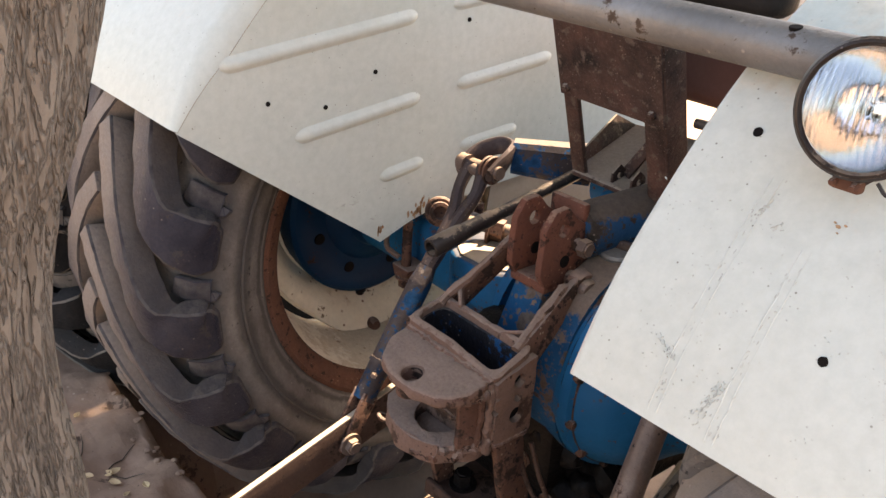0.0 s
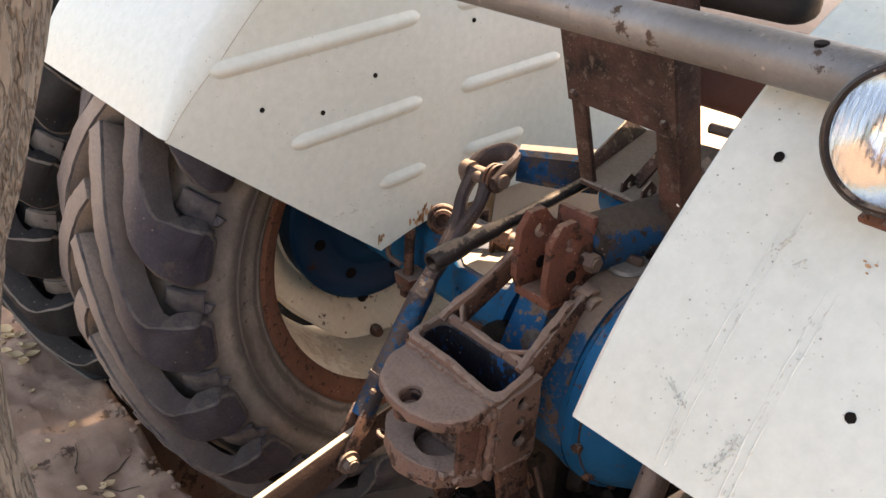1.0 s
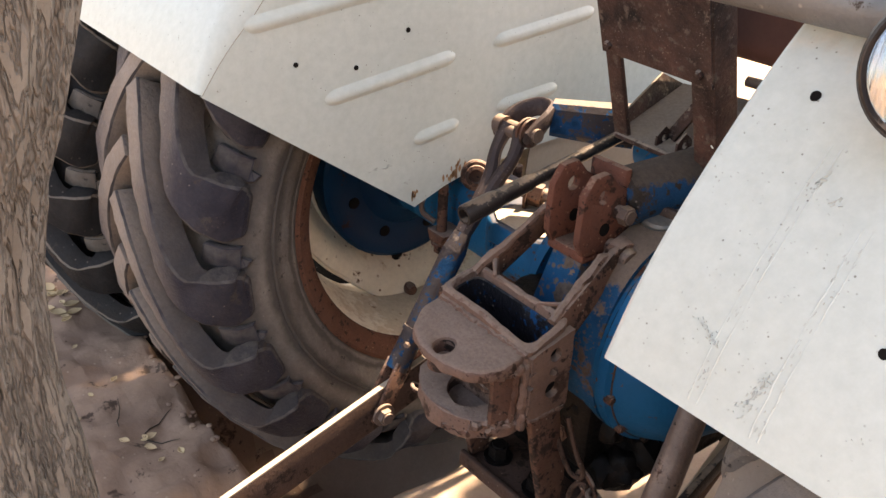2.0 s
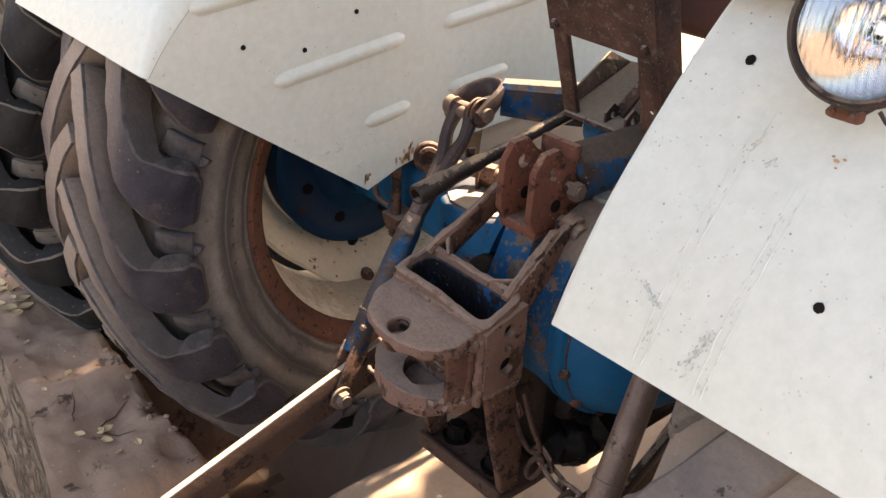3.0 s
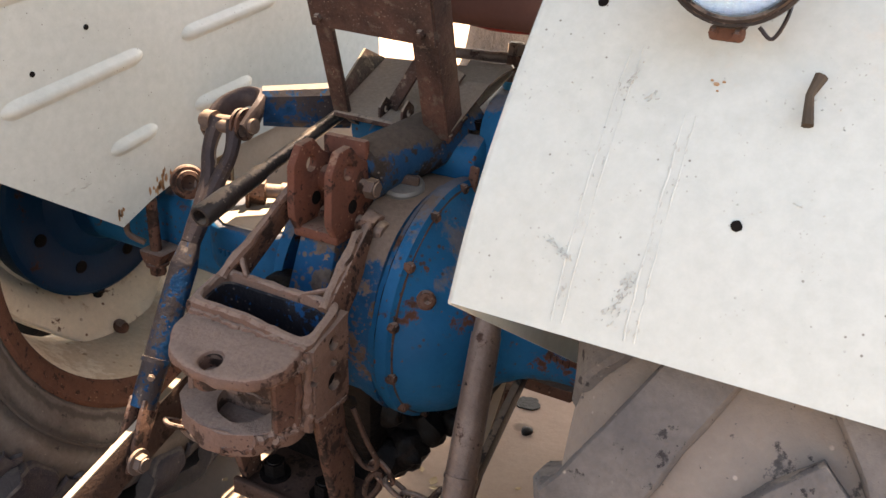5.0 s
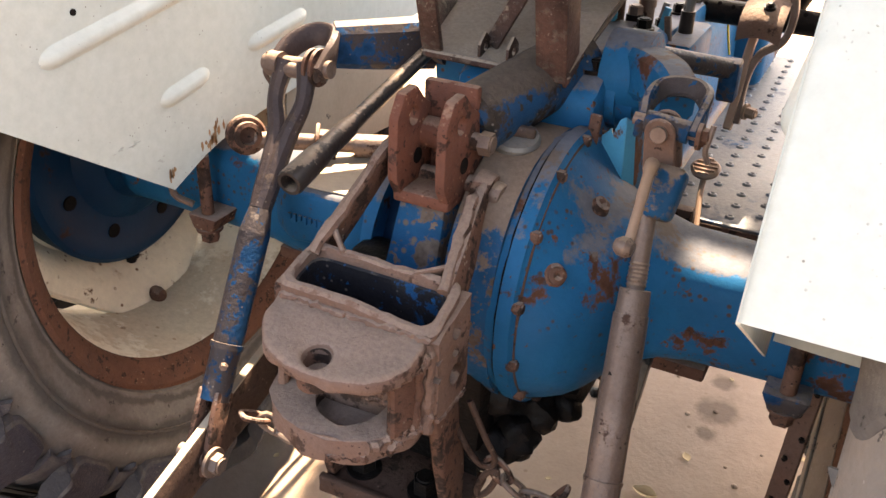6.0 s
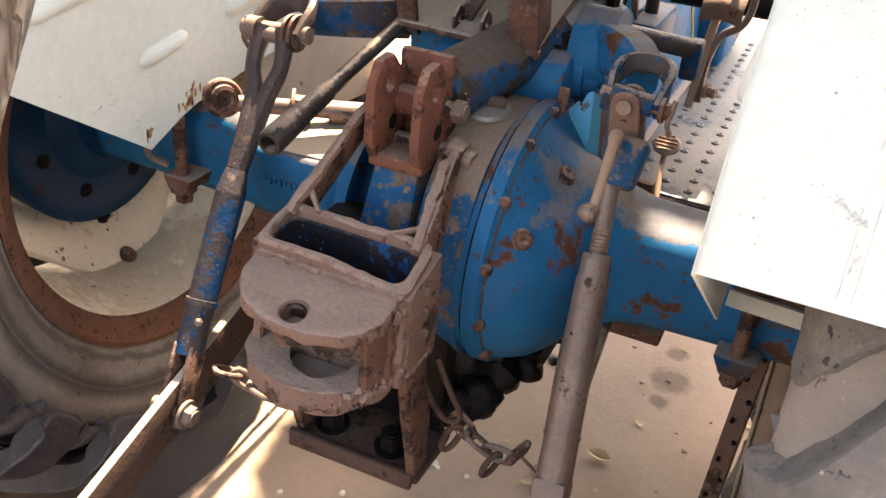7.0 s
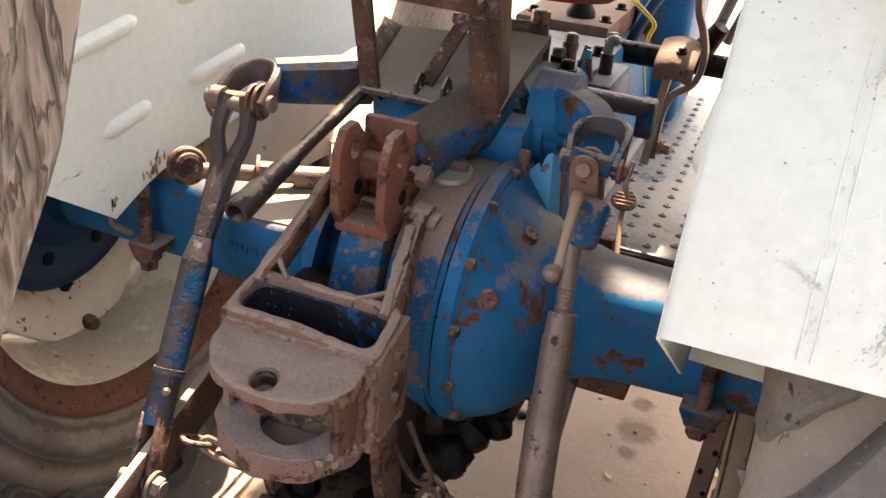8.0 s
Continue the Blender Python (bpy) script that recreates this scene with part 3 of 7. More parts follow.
        if short:
            for f in bm.faces:
                f.material_index = 2
        bevel(bm, 0.007, 2, 30)
        rough(bm, 0.0035, 30, 1)
        me = bpy.data.meshes.new("lug")
        bm.normal_update()
        for e in bm.edges:
            e.smooth = len(e.link_faces) == 2 and e.calc_face_angle(0.0) < radians(40)
        for f in bm.faces:
            f.smooth = True
        bm.to_mesh(me)
        bm.free()
        me.materials.append(tread[0])
        me.materials.append(tread[1])
        me.materials.append(tread[2])
        return me
    for flip, shift in ((1, 0.0), (-1, 9.0)):
        long_me, short_me = lug_mesh(flip, False), lug_mesh(flip, True)
        for k in range(20):
            for me, extra in ((long_me, 0.0), (short_me, 9.5)):
                lug = new("lug", me)
                lug.parent = tyre
                lug.matrix_basis = Matrix.Translation(c) @ Matrix.Rotation(radians(k * 18 + shift + extra - 10.5), 4, "X")
    return tyre


def wheel(side):
    """A rear wheel: tyre with lugs, rim, disc and hub."""
    c = Vector((side * CX[side], 0, AXLE_Z))
    tyre = tyre_of(c, side, tractor) if side < 0 else tyre_of(c, side, tractor, M_DUSTFILL, (M_TREADDUST, M_TREADDUST, M_TREADDUST), True)
    # rim
    bm = bmesh.new()
    barrel = [(0.163, 0.384), (0.170, 0.388), (0.172, 0.380), (0.160, 0.368), (0.150, 0.356), (0.135, 0.3515), (0.105, 0.347), (0.07, 0.338), (0.03, 0.326), (-0.01, 0.319), (-0.05, 0.318), (-0.08, 0.345), (-0.15, 0.352), (-0.168, 0.385), (-0.172, 0.372), (-0.152, 0.346), (-0.08, 0.337), (-0.05, 0.311), (-0.01, 0.312), (0.03, 0.319), (0.07, 0.331), (0.105, 0.340), (0.135, 0.3445), (0.150, 0.350)]
    turned(bm, [(-side * a, r * 1.03) for a, r in barrel], c, n=96, closed=True)
    rim = part("wheel_rim", bm, M_CREAM, tractor, "cream painted steel rim")
    bm = bmesh.new()
    turned(bm, [(-side * a, r * 1.03) for a, r in ((0.1725, 0.390), (0.1745, 0.381), (0.164, 0.364), (0.154, 0.350), (0.140, 0.3435), (0.140, 0.3455), (0.152, 0.355), (0.161, 0.369), (0.170, 0.381))], c, n=96, closed=True)
    part("rim_edge", bm, M_ORANGE, rim, "rusted rim edge")
    # dished disc: four lobes reach the rim, and between them its edge stands free
    bm = bmesh.new()
    n, rings = 96, []
    for a, r, free in ((-0.004, 0.333, 1.0), (-0.010, 0.326, 1.0), (-0.022, 0.300, 0.6), (-0.040, 0.272, 0.2), (-0.070, 0.246, 0.0), (-0.100, 0.226, 0.0), (-0.105, 0.12, 0.0), (-0.105, 0.02, 0.0)):
        ring = []
        for i in range(n):
            t = 2 * math.pi * i / n
            w = 0.5 - 0.5 * math.cos(4 * t)
            w = w * w * (3 - 2 * w)
            rr = r - 0.030 * w * free
            ring.append(c + Vector((-side * (a - 0.030 * w * free), rr * math.cos(t), rr * math.sin(t))))
        rings.append(ring)
    skin(bm, rings, caps=False)
    bmesh.ops.recalc_face_normals(bm, faces=bm.faces)
    ob = part("disc", bm, M_CREAM, rim)
    sol = ob.modifiers.new("thick", "SOLIDIFY")
    sol.thickness = 0.007
    # rusty studs that hold the lobes
    for k in range(4):
        t = radians(k * 90)
        p = c + Vector((side * 0.012, 0.318 * math.cos(t), 0.318 * math.sin(t)))
        bm = bmesh.new()
        turned(bm, [(0.0, 0.0), (0.0, 0.016), (0.010, 0.0165), (0.022, 0.013), (0.027, 0.006), (0.027, 0.0)], p, (-side, 0, 0), n=18)
        rough(bm, 0.002, 70, 1)
        part("stud", bm, M_RUST, rim)
    # brake drum and hub
    bm = bmesh.new()
    turned(bm, [(-side * (a + 0.044), r * 1.09) for a, r in ((-0.13, 0.20), (-0.075, 0.206), (-0.066, 0.206), (-0.058, 0.198), (-0.056, 0.180), (-0.060, 0.168), (-0.058, 0.125), (-0.045, 0.112), (-0.03, 0.085), (0.0, 0.078))], c + Vector((0, 0, 0)), n=48)
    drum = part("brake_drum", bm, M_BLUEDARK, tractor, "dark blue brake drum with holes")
    # the drum's holes are discs with their shade as a near-black colour
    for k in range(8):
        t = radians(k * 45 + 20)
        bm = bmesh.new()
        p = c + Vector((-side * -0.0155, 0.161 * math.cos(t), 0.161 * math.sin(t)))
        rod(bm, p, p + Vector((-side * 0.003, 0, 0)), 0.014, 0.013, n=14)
        part("drum_hole", bm, M_HOLE_SHADE, drum)
    for k in range(3):
        t = radians(k * 120 - 96)
        hexbolt(c + Vector((-side * -0.030, 0.226 * math.cos(t), 0.226 * math.sin(t))), (0, math.cos(t), math.sin(t)), 0.020, 0.012, drum, M_GREASE_SHADE)
    return tyre


for s in (-1, 1):
    wheel(s)
spare = thing("spare_wheel", "second large dark tractor wheel standing close beside the first", "wheel")
tyre_of((-1.265, -0.085, 0.60), -1, spare, M_OLDTYRE, (M_OLDTYRE, M_OLDTYRE, M_RUBBER), grow=1.0)


# axle and centre housing
def flange_bolts(x, radius, count, d, parent, centre=(0, AXLE_Z)):
    for k in range(count):
        t = 2 * math.pi * (k + 0.4) / count
        hexbolt((x, centre[0] + radius * math.cos(t), centre[1] + radius * math.sin(t) * (1.0 if math.sin(t) > 0 else 0.85)), d, 0.017, 0.010, parent, washer=False)


def trumpet(side):
    bm = bmesh.new()
    rows = [(0.115, 0.198, 0.198), (0.128, 0.199, 0.200), (0.131, 0.206, 0.208), (0.150, 0.206, 0.208), (0.155, 0.196, 0.200), (0.175, 0.188, 0.192), (0.195, 0.178, 0.182), (0.215, 0.158, 0.166), (0.235, 0.128, 0.138), (0.26, 0.100, 0.108), (0.30, 0.082, 0.086), (0.34, 0.077, 0.080), (0.46, 0.074, 0.077), (0.56, 0.072, 0.075), (0.70, 0.072, 0.075)]
    if side < 0:
        # the other casting has no bell: a square beam runs up to the centre
        rows = [(0.085, 0.150, 0.150), (0.105, 0.150, 0.150), (0.118, 0.120, 0.125), (0.130, 0.090, 0.094), (0.18, 0.080, 0.084)] + rows[-5:]
    rings = []
    n = 48
    for x, ry, rz in rows:
        k = max(0.0, min(1.0, (x - (0.22 if side > 0 else 0.09)) / (0.1 if side > 0 else 0.05)))
        e = 2 - 0.0 + 1.6 * k
        ring = []
        for i in range(n):
            t = 2 * math.pi * i / n
            cc, ss = math.cos(t), math.sin(t)
            f = (abs(cc) ** e + abs(ss) ** e) ** (-1 / e)
            ring.append((side * x, f * ry * cc - 0.040 * (1 - k), AXLE_Z + f * rz * ss * ((1 - 0.15 * (1 - k)) if ss < 0 else 1 - 0.27 * max(0.0, 1 - abs(x - 0.205) / 0.05) * (x > 0.16))))
        rings.append(ring)
    skin(bm, rings)
    bmesh.ops.recalc_face_normals(bm, faces=bm.faces)
    ob = part("axle_housing", bm, M_BLUE, tractor, "blue axle housing with flaking paint and rust patches")
    if side > 0:
        flange_bolts(side * 0.150, 0.199, 14, (side, 0, 0), ob, (-0.040, AXLE_Z))
        # the joint between the castings, and grime caked in the flange's corner
        for x, r, thick, m, name in ((0.1296, 0.2005, 0.0024, M_GREASE_SHADE, "joint_line"), (0.1553, 0.1962, 0.0017, M_LINK, "caked_grime")):
            bm = bmesh.new()
            hose(bm, [(x, r * math.cos(t) - 0.040, AXLE_Z + (r + 0.002) * math.sin(t) * (0.85 if math.sin(t) < 0 else 1.0)) for t in (2 * math.pi * k / 72 for k in range(72))], thick, n=8, closed=True)
            rough(bm, 0.0012, 60, 1)
            part(name, bm, m, ob)
        # screwed plugs on the bell
        for p, d, r in (((0.183, -0.190, 0.729), (0.61, -0.64, 0.47), 0.0125), ((0.197, -0.083, 0.778), (0.54, -0.13, 0.83), 0.012), ((0.215, -0.150, 0.690), (0.8, -0.55, 0.2), 0.009)):
            bm = bmesh.new()
            turned(bm, [(-0.004, r * 1.25), (0.003, r * 1.2), (0.005, r), (0.011, r * 0.92), (0.012, r * 0.5), (0.008, 0.0)], p, d, n=20)
            rough(bm, 0.0016, 90, 1)
            part("plug", bm, M_RUST, ob, "rusty screwed plug")
    # lower boss and drain flange
    bm = bmesh.new()
    prism(bm, [(-0.09, 0.455), (0.05, 0.455), (0.075, 0.50), (-0.115, 0.50)], "x", min(side * 0.13, side * 0.21), max(side * 0.13, side * 0.21))
    bevel(bm, 0.012, 2)
    part("boss", bm, M_GREASE_SHADE, ob)
    # machined pad with rusty lower edge
    bm = bmesh.new()
    block(bm, (min(side * 0.27, side * 0.36), -0.025, 0.518), (max(side * 0.27, side * 0.36), 0.07, 0.540))
    bevel(bm, 0.004)
    part("pad", bm, M_RUST, ob)
    # fender clamp: bolts through an ear cast under the axle
    x, yf, zl = (0.471, -0.092, 0.574) if side > 0 else (-0.430, -0.112, 0.602)
    for y in (yf, 0.085):
        bm = bmesh.new()
        rod(bm, (x, y, zl - 0.02), (x, y, 0.722), 0.0105, n=12)
        part("clamp_bolt", bm, M_RUST, ob)
        hexbolt((x, y, zl - 0.006), (0, 0, -1), 0.03, 0.022, ob, M_RUST, "nut")
    bm = bmesh.new()
    prism(bm, [(x - 0.030, zl + 0.020), (x - 0.018, zl - 0.006), (x + 0.018, zl - 0.006), (x + 0.030, zl + 0.020)], "y", yf - 0.018, 0.105)
    bevel(bm, 0.005)
    rough(bm, 0.003, 40, 2)
    part("clamp_ear", bm, M_BLUEWORN if side > 0 else M_RUST, ob)
    if side < 0:
        bm = bmesh.new()
        hose(bm, spline([(-0.500, -0.02, 0.70), (-0.500, -0.100, 0.675), (-0.498, -0.112, 0.640), (-0.470, -0.100, 0.622)], 5), 0.006, n=8)
        part("brake_rod", bm, M_STEEL, ob)
    # cast digits too worn to read, as bars
    for k in range(7 if side > 0 else 0):
        bm = bmesh.new()
        xx = 0.315 + 0.010 * k
        block(bm, (xx - 0.0030, -0.0800, 0.622 - 0.005 * (k % 2)), (xx + 0.0030, -0.070, 0.631))
        part("cast_mark", bm, M_BLUE, ob)
    return ob


for s in (-1, 1):
    trumpet(s)
# square casting on the axle, its flat top thick with dust
bm = bmesh.new()
skin(bm, [[(-0.292, -0.118, 0.640), (-0.292, 0.07, 0.640), (-0.292, 0.07, 0.714), (-0.292, -0.118, 0.716)], [(-0.250, -0.140, 0.632), (-0.250, 0.07, 0.632), (-0.250, 0.07, 0.722), (-0.250, -0.143, 0.724)], [(-0.150, -0.144, 0.640), (-0.150, 0.07, 0.640), (-0.150, 0.07, 0.726), (-0.150, -0.146, 0.728)], [(-0.100, -0.120, 0.655), (-0.100, 0.07, 0.655), (-0.100, 0.07, 0.735), (-0.100, -0.120, 0.735)]])
bmesh.ops.recalc_face_normals(bm, faces=bm.faces)
bevel(bm, 0.012, 3)
rough(bm, 0.0025, 30, 2)
casting = part("axle_casting", bm, M_BLUE, tractor, "square blue casting with a dusty flat top")
bm = bmesh.new()
skin(bm, [[(-0.282, -0.104, 0.7200), (-0.282, 0.06, 0.7180), (-0.282, 0.06, 0.7215), (-0.282, -0.104, 0.7220)], [(-0.245, -0.130, 0.7255), (-0.245, 0.06, 0.7240), (-0.245, 0.06, 0.7275), (-0.245, -0.130, 0.7275)], [(-0.152, -0.132, 0.7290), (-0.152, 0.06, 0.7270), (-0.152, 0.06, 0.7310), (-0.152, -0.132, 0.7310)], [(-0.108, -0.105, 0.7350), (-0.108, 0.06, 0.7350), (-0.108, 0.06, 0.7380), (-0.108, -0.105, 0.7380)]])
bmesh.ops.recalc_face_normals(bm, faces=bm.faces)
rough(bm, 0.0018, 45, 3)
part("dust_layer", bm, M_DUST_LIT, casting, "pale caked dust")
for k in range(7):
    bm = bmesh.new()
    xx = -0.245 + 0.009 * k
    block(bm, (xx - 0.0028, -0.1455, 0.676 - 0.004 * (k % 2)), (xx + 0.0028, -0.141, 0.684))
    part("cast_mark", bm, M_BLUE, casting)

bm = bmesh.new()
n = 48
rings = []
for x in (0.050, 0.062, 0.09, 0.118):
    ring = []
    for i in range(n):
        t = 2 * math.pi * i / n
        cc, ss = math.cos(t), math.sin(t)
        f = (abs(cc) ** 2.3 + abs(ss) ** 2.3) ** (-1 / 2.3)
        ring.append((x, f * 0.196 * cc - 0.040, AXLE_Z + f * 0.198 * ss * (1.0 if ss > 0 else 0.86)))
    rings.append(ring)
skin(bm, rings)
bmesh.ops.recalc_face_normals(bm, faces=bm.faces)
housing = part("centre_housing", bm, M_BLUEDUSTY, tractor, "blue cast centre housing thick with dust")
# coloured dark for the deep shade on both sides of the post
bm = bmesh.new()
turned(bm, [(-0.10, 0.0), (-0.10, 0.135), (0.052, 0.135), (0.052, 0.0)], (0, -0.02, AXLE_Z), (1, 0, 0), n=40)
part("inner_case", bm, M_BLUEDARK, housing, "blue inner casing with the gap's shade in its dark colour")
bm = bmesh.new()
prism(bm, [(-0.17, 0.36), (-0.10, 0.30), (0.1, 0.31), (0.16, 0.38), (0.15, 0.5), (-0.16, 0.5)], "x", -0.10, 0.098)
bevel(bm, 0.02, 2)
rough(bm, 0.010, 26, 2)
part("sump", bm, M_GREASE_SHADE, housing, "black greasy sump")
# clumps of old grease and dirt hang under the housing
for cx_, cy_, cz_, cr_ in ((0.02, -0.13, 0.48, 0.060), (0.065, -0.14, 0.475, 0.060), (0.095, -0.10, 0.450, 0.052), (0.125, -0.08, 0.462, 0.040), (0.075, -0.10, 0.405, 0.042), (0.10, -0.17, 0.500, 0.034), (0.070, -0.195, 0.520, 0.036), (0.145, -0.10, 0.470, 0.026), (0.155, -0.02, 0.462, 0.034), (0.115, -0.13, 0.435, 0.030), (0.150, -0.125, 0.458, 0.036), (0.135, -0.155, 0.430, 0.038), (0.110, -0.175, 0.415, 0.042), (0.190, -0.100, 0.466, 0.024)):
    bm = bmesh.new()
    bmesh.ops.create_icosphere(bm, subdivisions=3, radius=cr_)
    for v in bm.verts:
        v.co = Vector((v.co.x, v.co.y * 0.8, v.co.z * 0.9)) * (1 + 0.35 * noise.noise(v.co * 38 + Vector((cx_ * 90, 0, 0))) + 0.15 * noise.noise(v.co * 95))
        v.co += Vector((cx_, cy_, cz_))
    part("grease_clump", bm, M_GREASE_SHADE, housing)
# filler cap
bm = bmesh.new()
turned(bm, [(0, 0.0), (0, 0.032), (0.010, 0.033), (0.015, 0.030), (0.016, 0.0)], (0.074, -0.074, 0.836), (0.10, -0.22, 1), n=32)
cap = part("filler_cap", bm, M_PIPE, tractor, "grey filler cap with raised grip")
bm = bmesh.new()
bar(bm, (0.049, -0.084, 0.857), (0.100, -0.070, 0.853), 0.012, 0.020)
bevel(bm, 0.005)
part("grip", bm, M_FORGED, cap, "dark iron grip")

# transmission and lift cover
bm = bmesh.new()
prism(bm, [(-0.125, 0.40), (0.155, 0.40), (0.175, 0.55), (0.165, 0.80), (0.13, 0.835), (-0.05, 0.835), (-0.10, 0.70), (-0.135, 0.55)], "y", 0.14, 1.9)
bevel(bm, 0.012)
part("gearbox", bm, M_BLUE, tractor, "blue gearbox casting")
bm = bmesh.new()
prism(bm, [(0.02, 0.80), (0.02, 0.88), (0.06, 0.905), (0.34, 0.905), (0.40, 0.88), (0.72, 0.87), (0.76, 0.80)], "x", -0.062, 0.148)
bevel(bm, 0.014)
cover = part("lift_cover", bm, M_BLUE, tractor, "blue hydraulic lift cover with rust")
for x in (-0.04, 0.125):
    for y in (0.07, 0.19, 0.31, 0.43, 0.55, 0.67):
        hexbolt((x, y, 0.904 if y < 0.35 else 0.876), (0, 0, 1), 0.024, 0.016, cover, M_GREASE_SHADE)
bm = bmesh.new()
prism(bm, [(-0.11, 0.835), (0.10, 0.835), (0.10, 0.888), (-0.11, 0.888)], "y", 0.735, 1.35)
bevel(bm, 0.01)
gear_cover = part("gear_cover", bm, M_HITCH, tractor, "dusty brown gearbox top cover")
for k in range(4):
    for x in (-0.09, 0.09):
        hexbolt((x * 0.9, 0.78 + 0.15 * k, 0.888), (0, 0, 1), 0.02, 0.012, gear_cover, M_GREASE_SHADE)
for (x, y, z, m) in ((0.109, 0.38, 0.945, M_STEEL), (0.097, 0.355, 0.924, M_GREASE_SHADE), (0.060, 0.33, 0.930, M_CYAN)):
    bm = bmesh.new()
    rod(bm, (x, y, 0.87), (x, y, z - 0.010), 0.0125, n=20)
    rod(bm, (x, y, z - 0.022), (x, y, z - 0.010), 0.0145, n=20)
    st = part("spool", bm, m, tractor)
    hexbolt((x, y, z - 0.010), (0, 0, 1), 0.024, 0.013, st, M_STEEL, washer=False)
# steel tube with a large union nut
bm = bmesh.new()
rod(bm, (-0.10, 0.35, 0.950), (0.060, 0.35, 0.957), 0.0105, n=16)
tube = part("steel_tube", bm, M_STEEL, tractor, "bare steel hydraulic tube")
bm = bmesh.new()
rod(bm, (0.058, 0.35, 0.90), (0.058, 0.35, 0.945), 0.022, n=20)
rod(bm, (0.058, 0.35, 0.945), (0.058, 0.35, 0.966), 0.0165, n=20)
part("union", bm, M_RUST, tube)
hexbolt((0.058, 0.35, 0.966), (0, 0, 1), 0.034, 0.020, tube, M_STEEL, "union_nut", False)
# capped cylinder and small fittings by the valve block
bm = bmesh.new()
rod(bm, (0.160, 0.46, 0.82), (0.160, 0.46, 0.905), 0.0125, n=18)
cyl = part("small_cylinder", bm, M_BLACK, tractor, "small black cylinder with pale top")
bm = bmesh.new()
hose(bm, spline([(0.160, 0.46, 0.905), (0.161, 0.46, 0.920), (0.166, 0.462, 0.930), (0.174, 0.466, 0.926)], 4), 0.0095, n=10)
part("cap", bm, M_PIPE, cyl)
for k, (x, y, z) in enumerate(((0.128, 0.40, 0.895), (0.140, 0.43, 0.885), (0.118, 0.43, 0.895), (0.150, 0.395, 0.882))):
    bm = bmesh.new()
    a = Vector((x, y, z))
    bar(bm, a - Vector((0, 0, 0.03)), a + Vector((0.010 * (-1) ** k, 0.006, 0.024)), 0.012, 0.006, up=(0.3, 1, 0))
    bevel(bm, 0.0015)
    part("valve_fitting", bm, (M_CYAN, M_RUST, M_PIPE, M_STEEL)[k], tractor, "small worn valve fitting")
bm = bmesh.new()
block(bm, (0.11, 0.38, 0.80), (0.19, 0.55, 0.868))
bevel(bm, 0.01)
part("valve_block", bm, M_BLUE, tractor, "blue valve block")
# gear lever with boot and red rag-like knob cover
bm = bmesh.new()
turned(bm, [(0, 0.032), (0.012, 0.031), (0.028, 0.022), (0.034, 0.024), (0.044, 0.014), (0.058, 0.010)], (0.02, 0.80, 0.888), (0, 0, 1), n=24)
lever = part("gear_lever", bm, M_GREASE_SHADE, tractor, "black gear lever boot")
bm = bmesh.new()
rod(bm, (0.02, 0.80, 0.93), (0.03, 0.76, 1.35), 0.008, n=12)
part("shaft", bm, M_STEEL, lever)
# rocker shaft, lift arms
bm = bmesh.new()
rod(bm, (-0.115, 0.115, 0.868), (0.185, 0.115, 0.868), 0.052, n=28)
rod(bm, (0.138, 0.115, 0.872), (0.162, 0.115, 0.872), 0.060, n=28)
part("rocker_shaft", bm, M_BLUE, tractor)


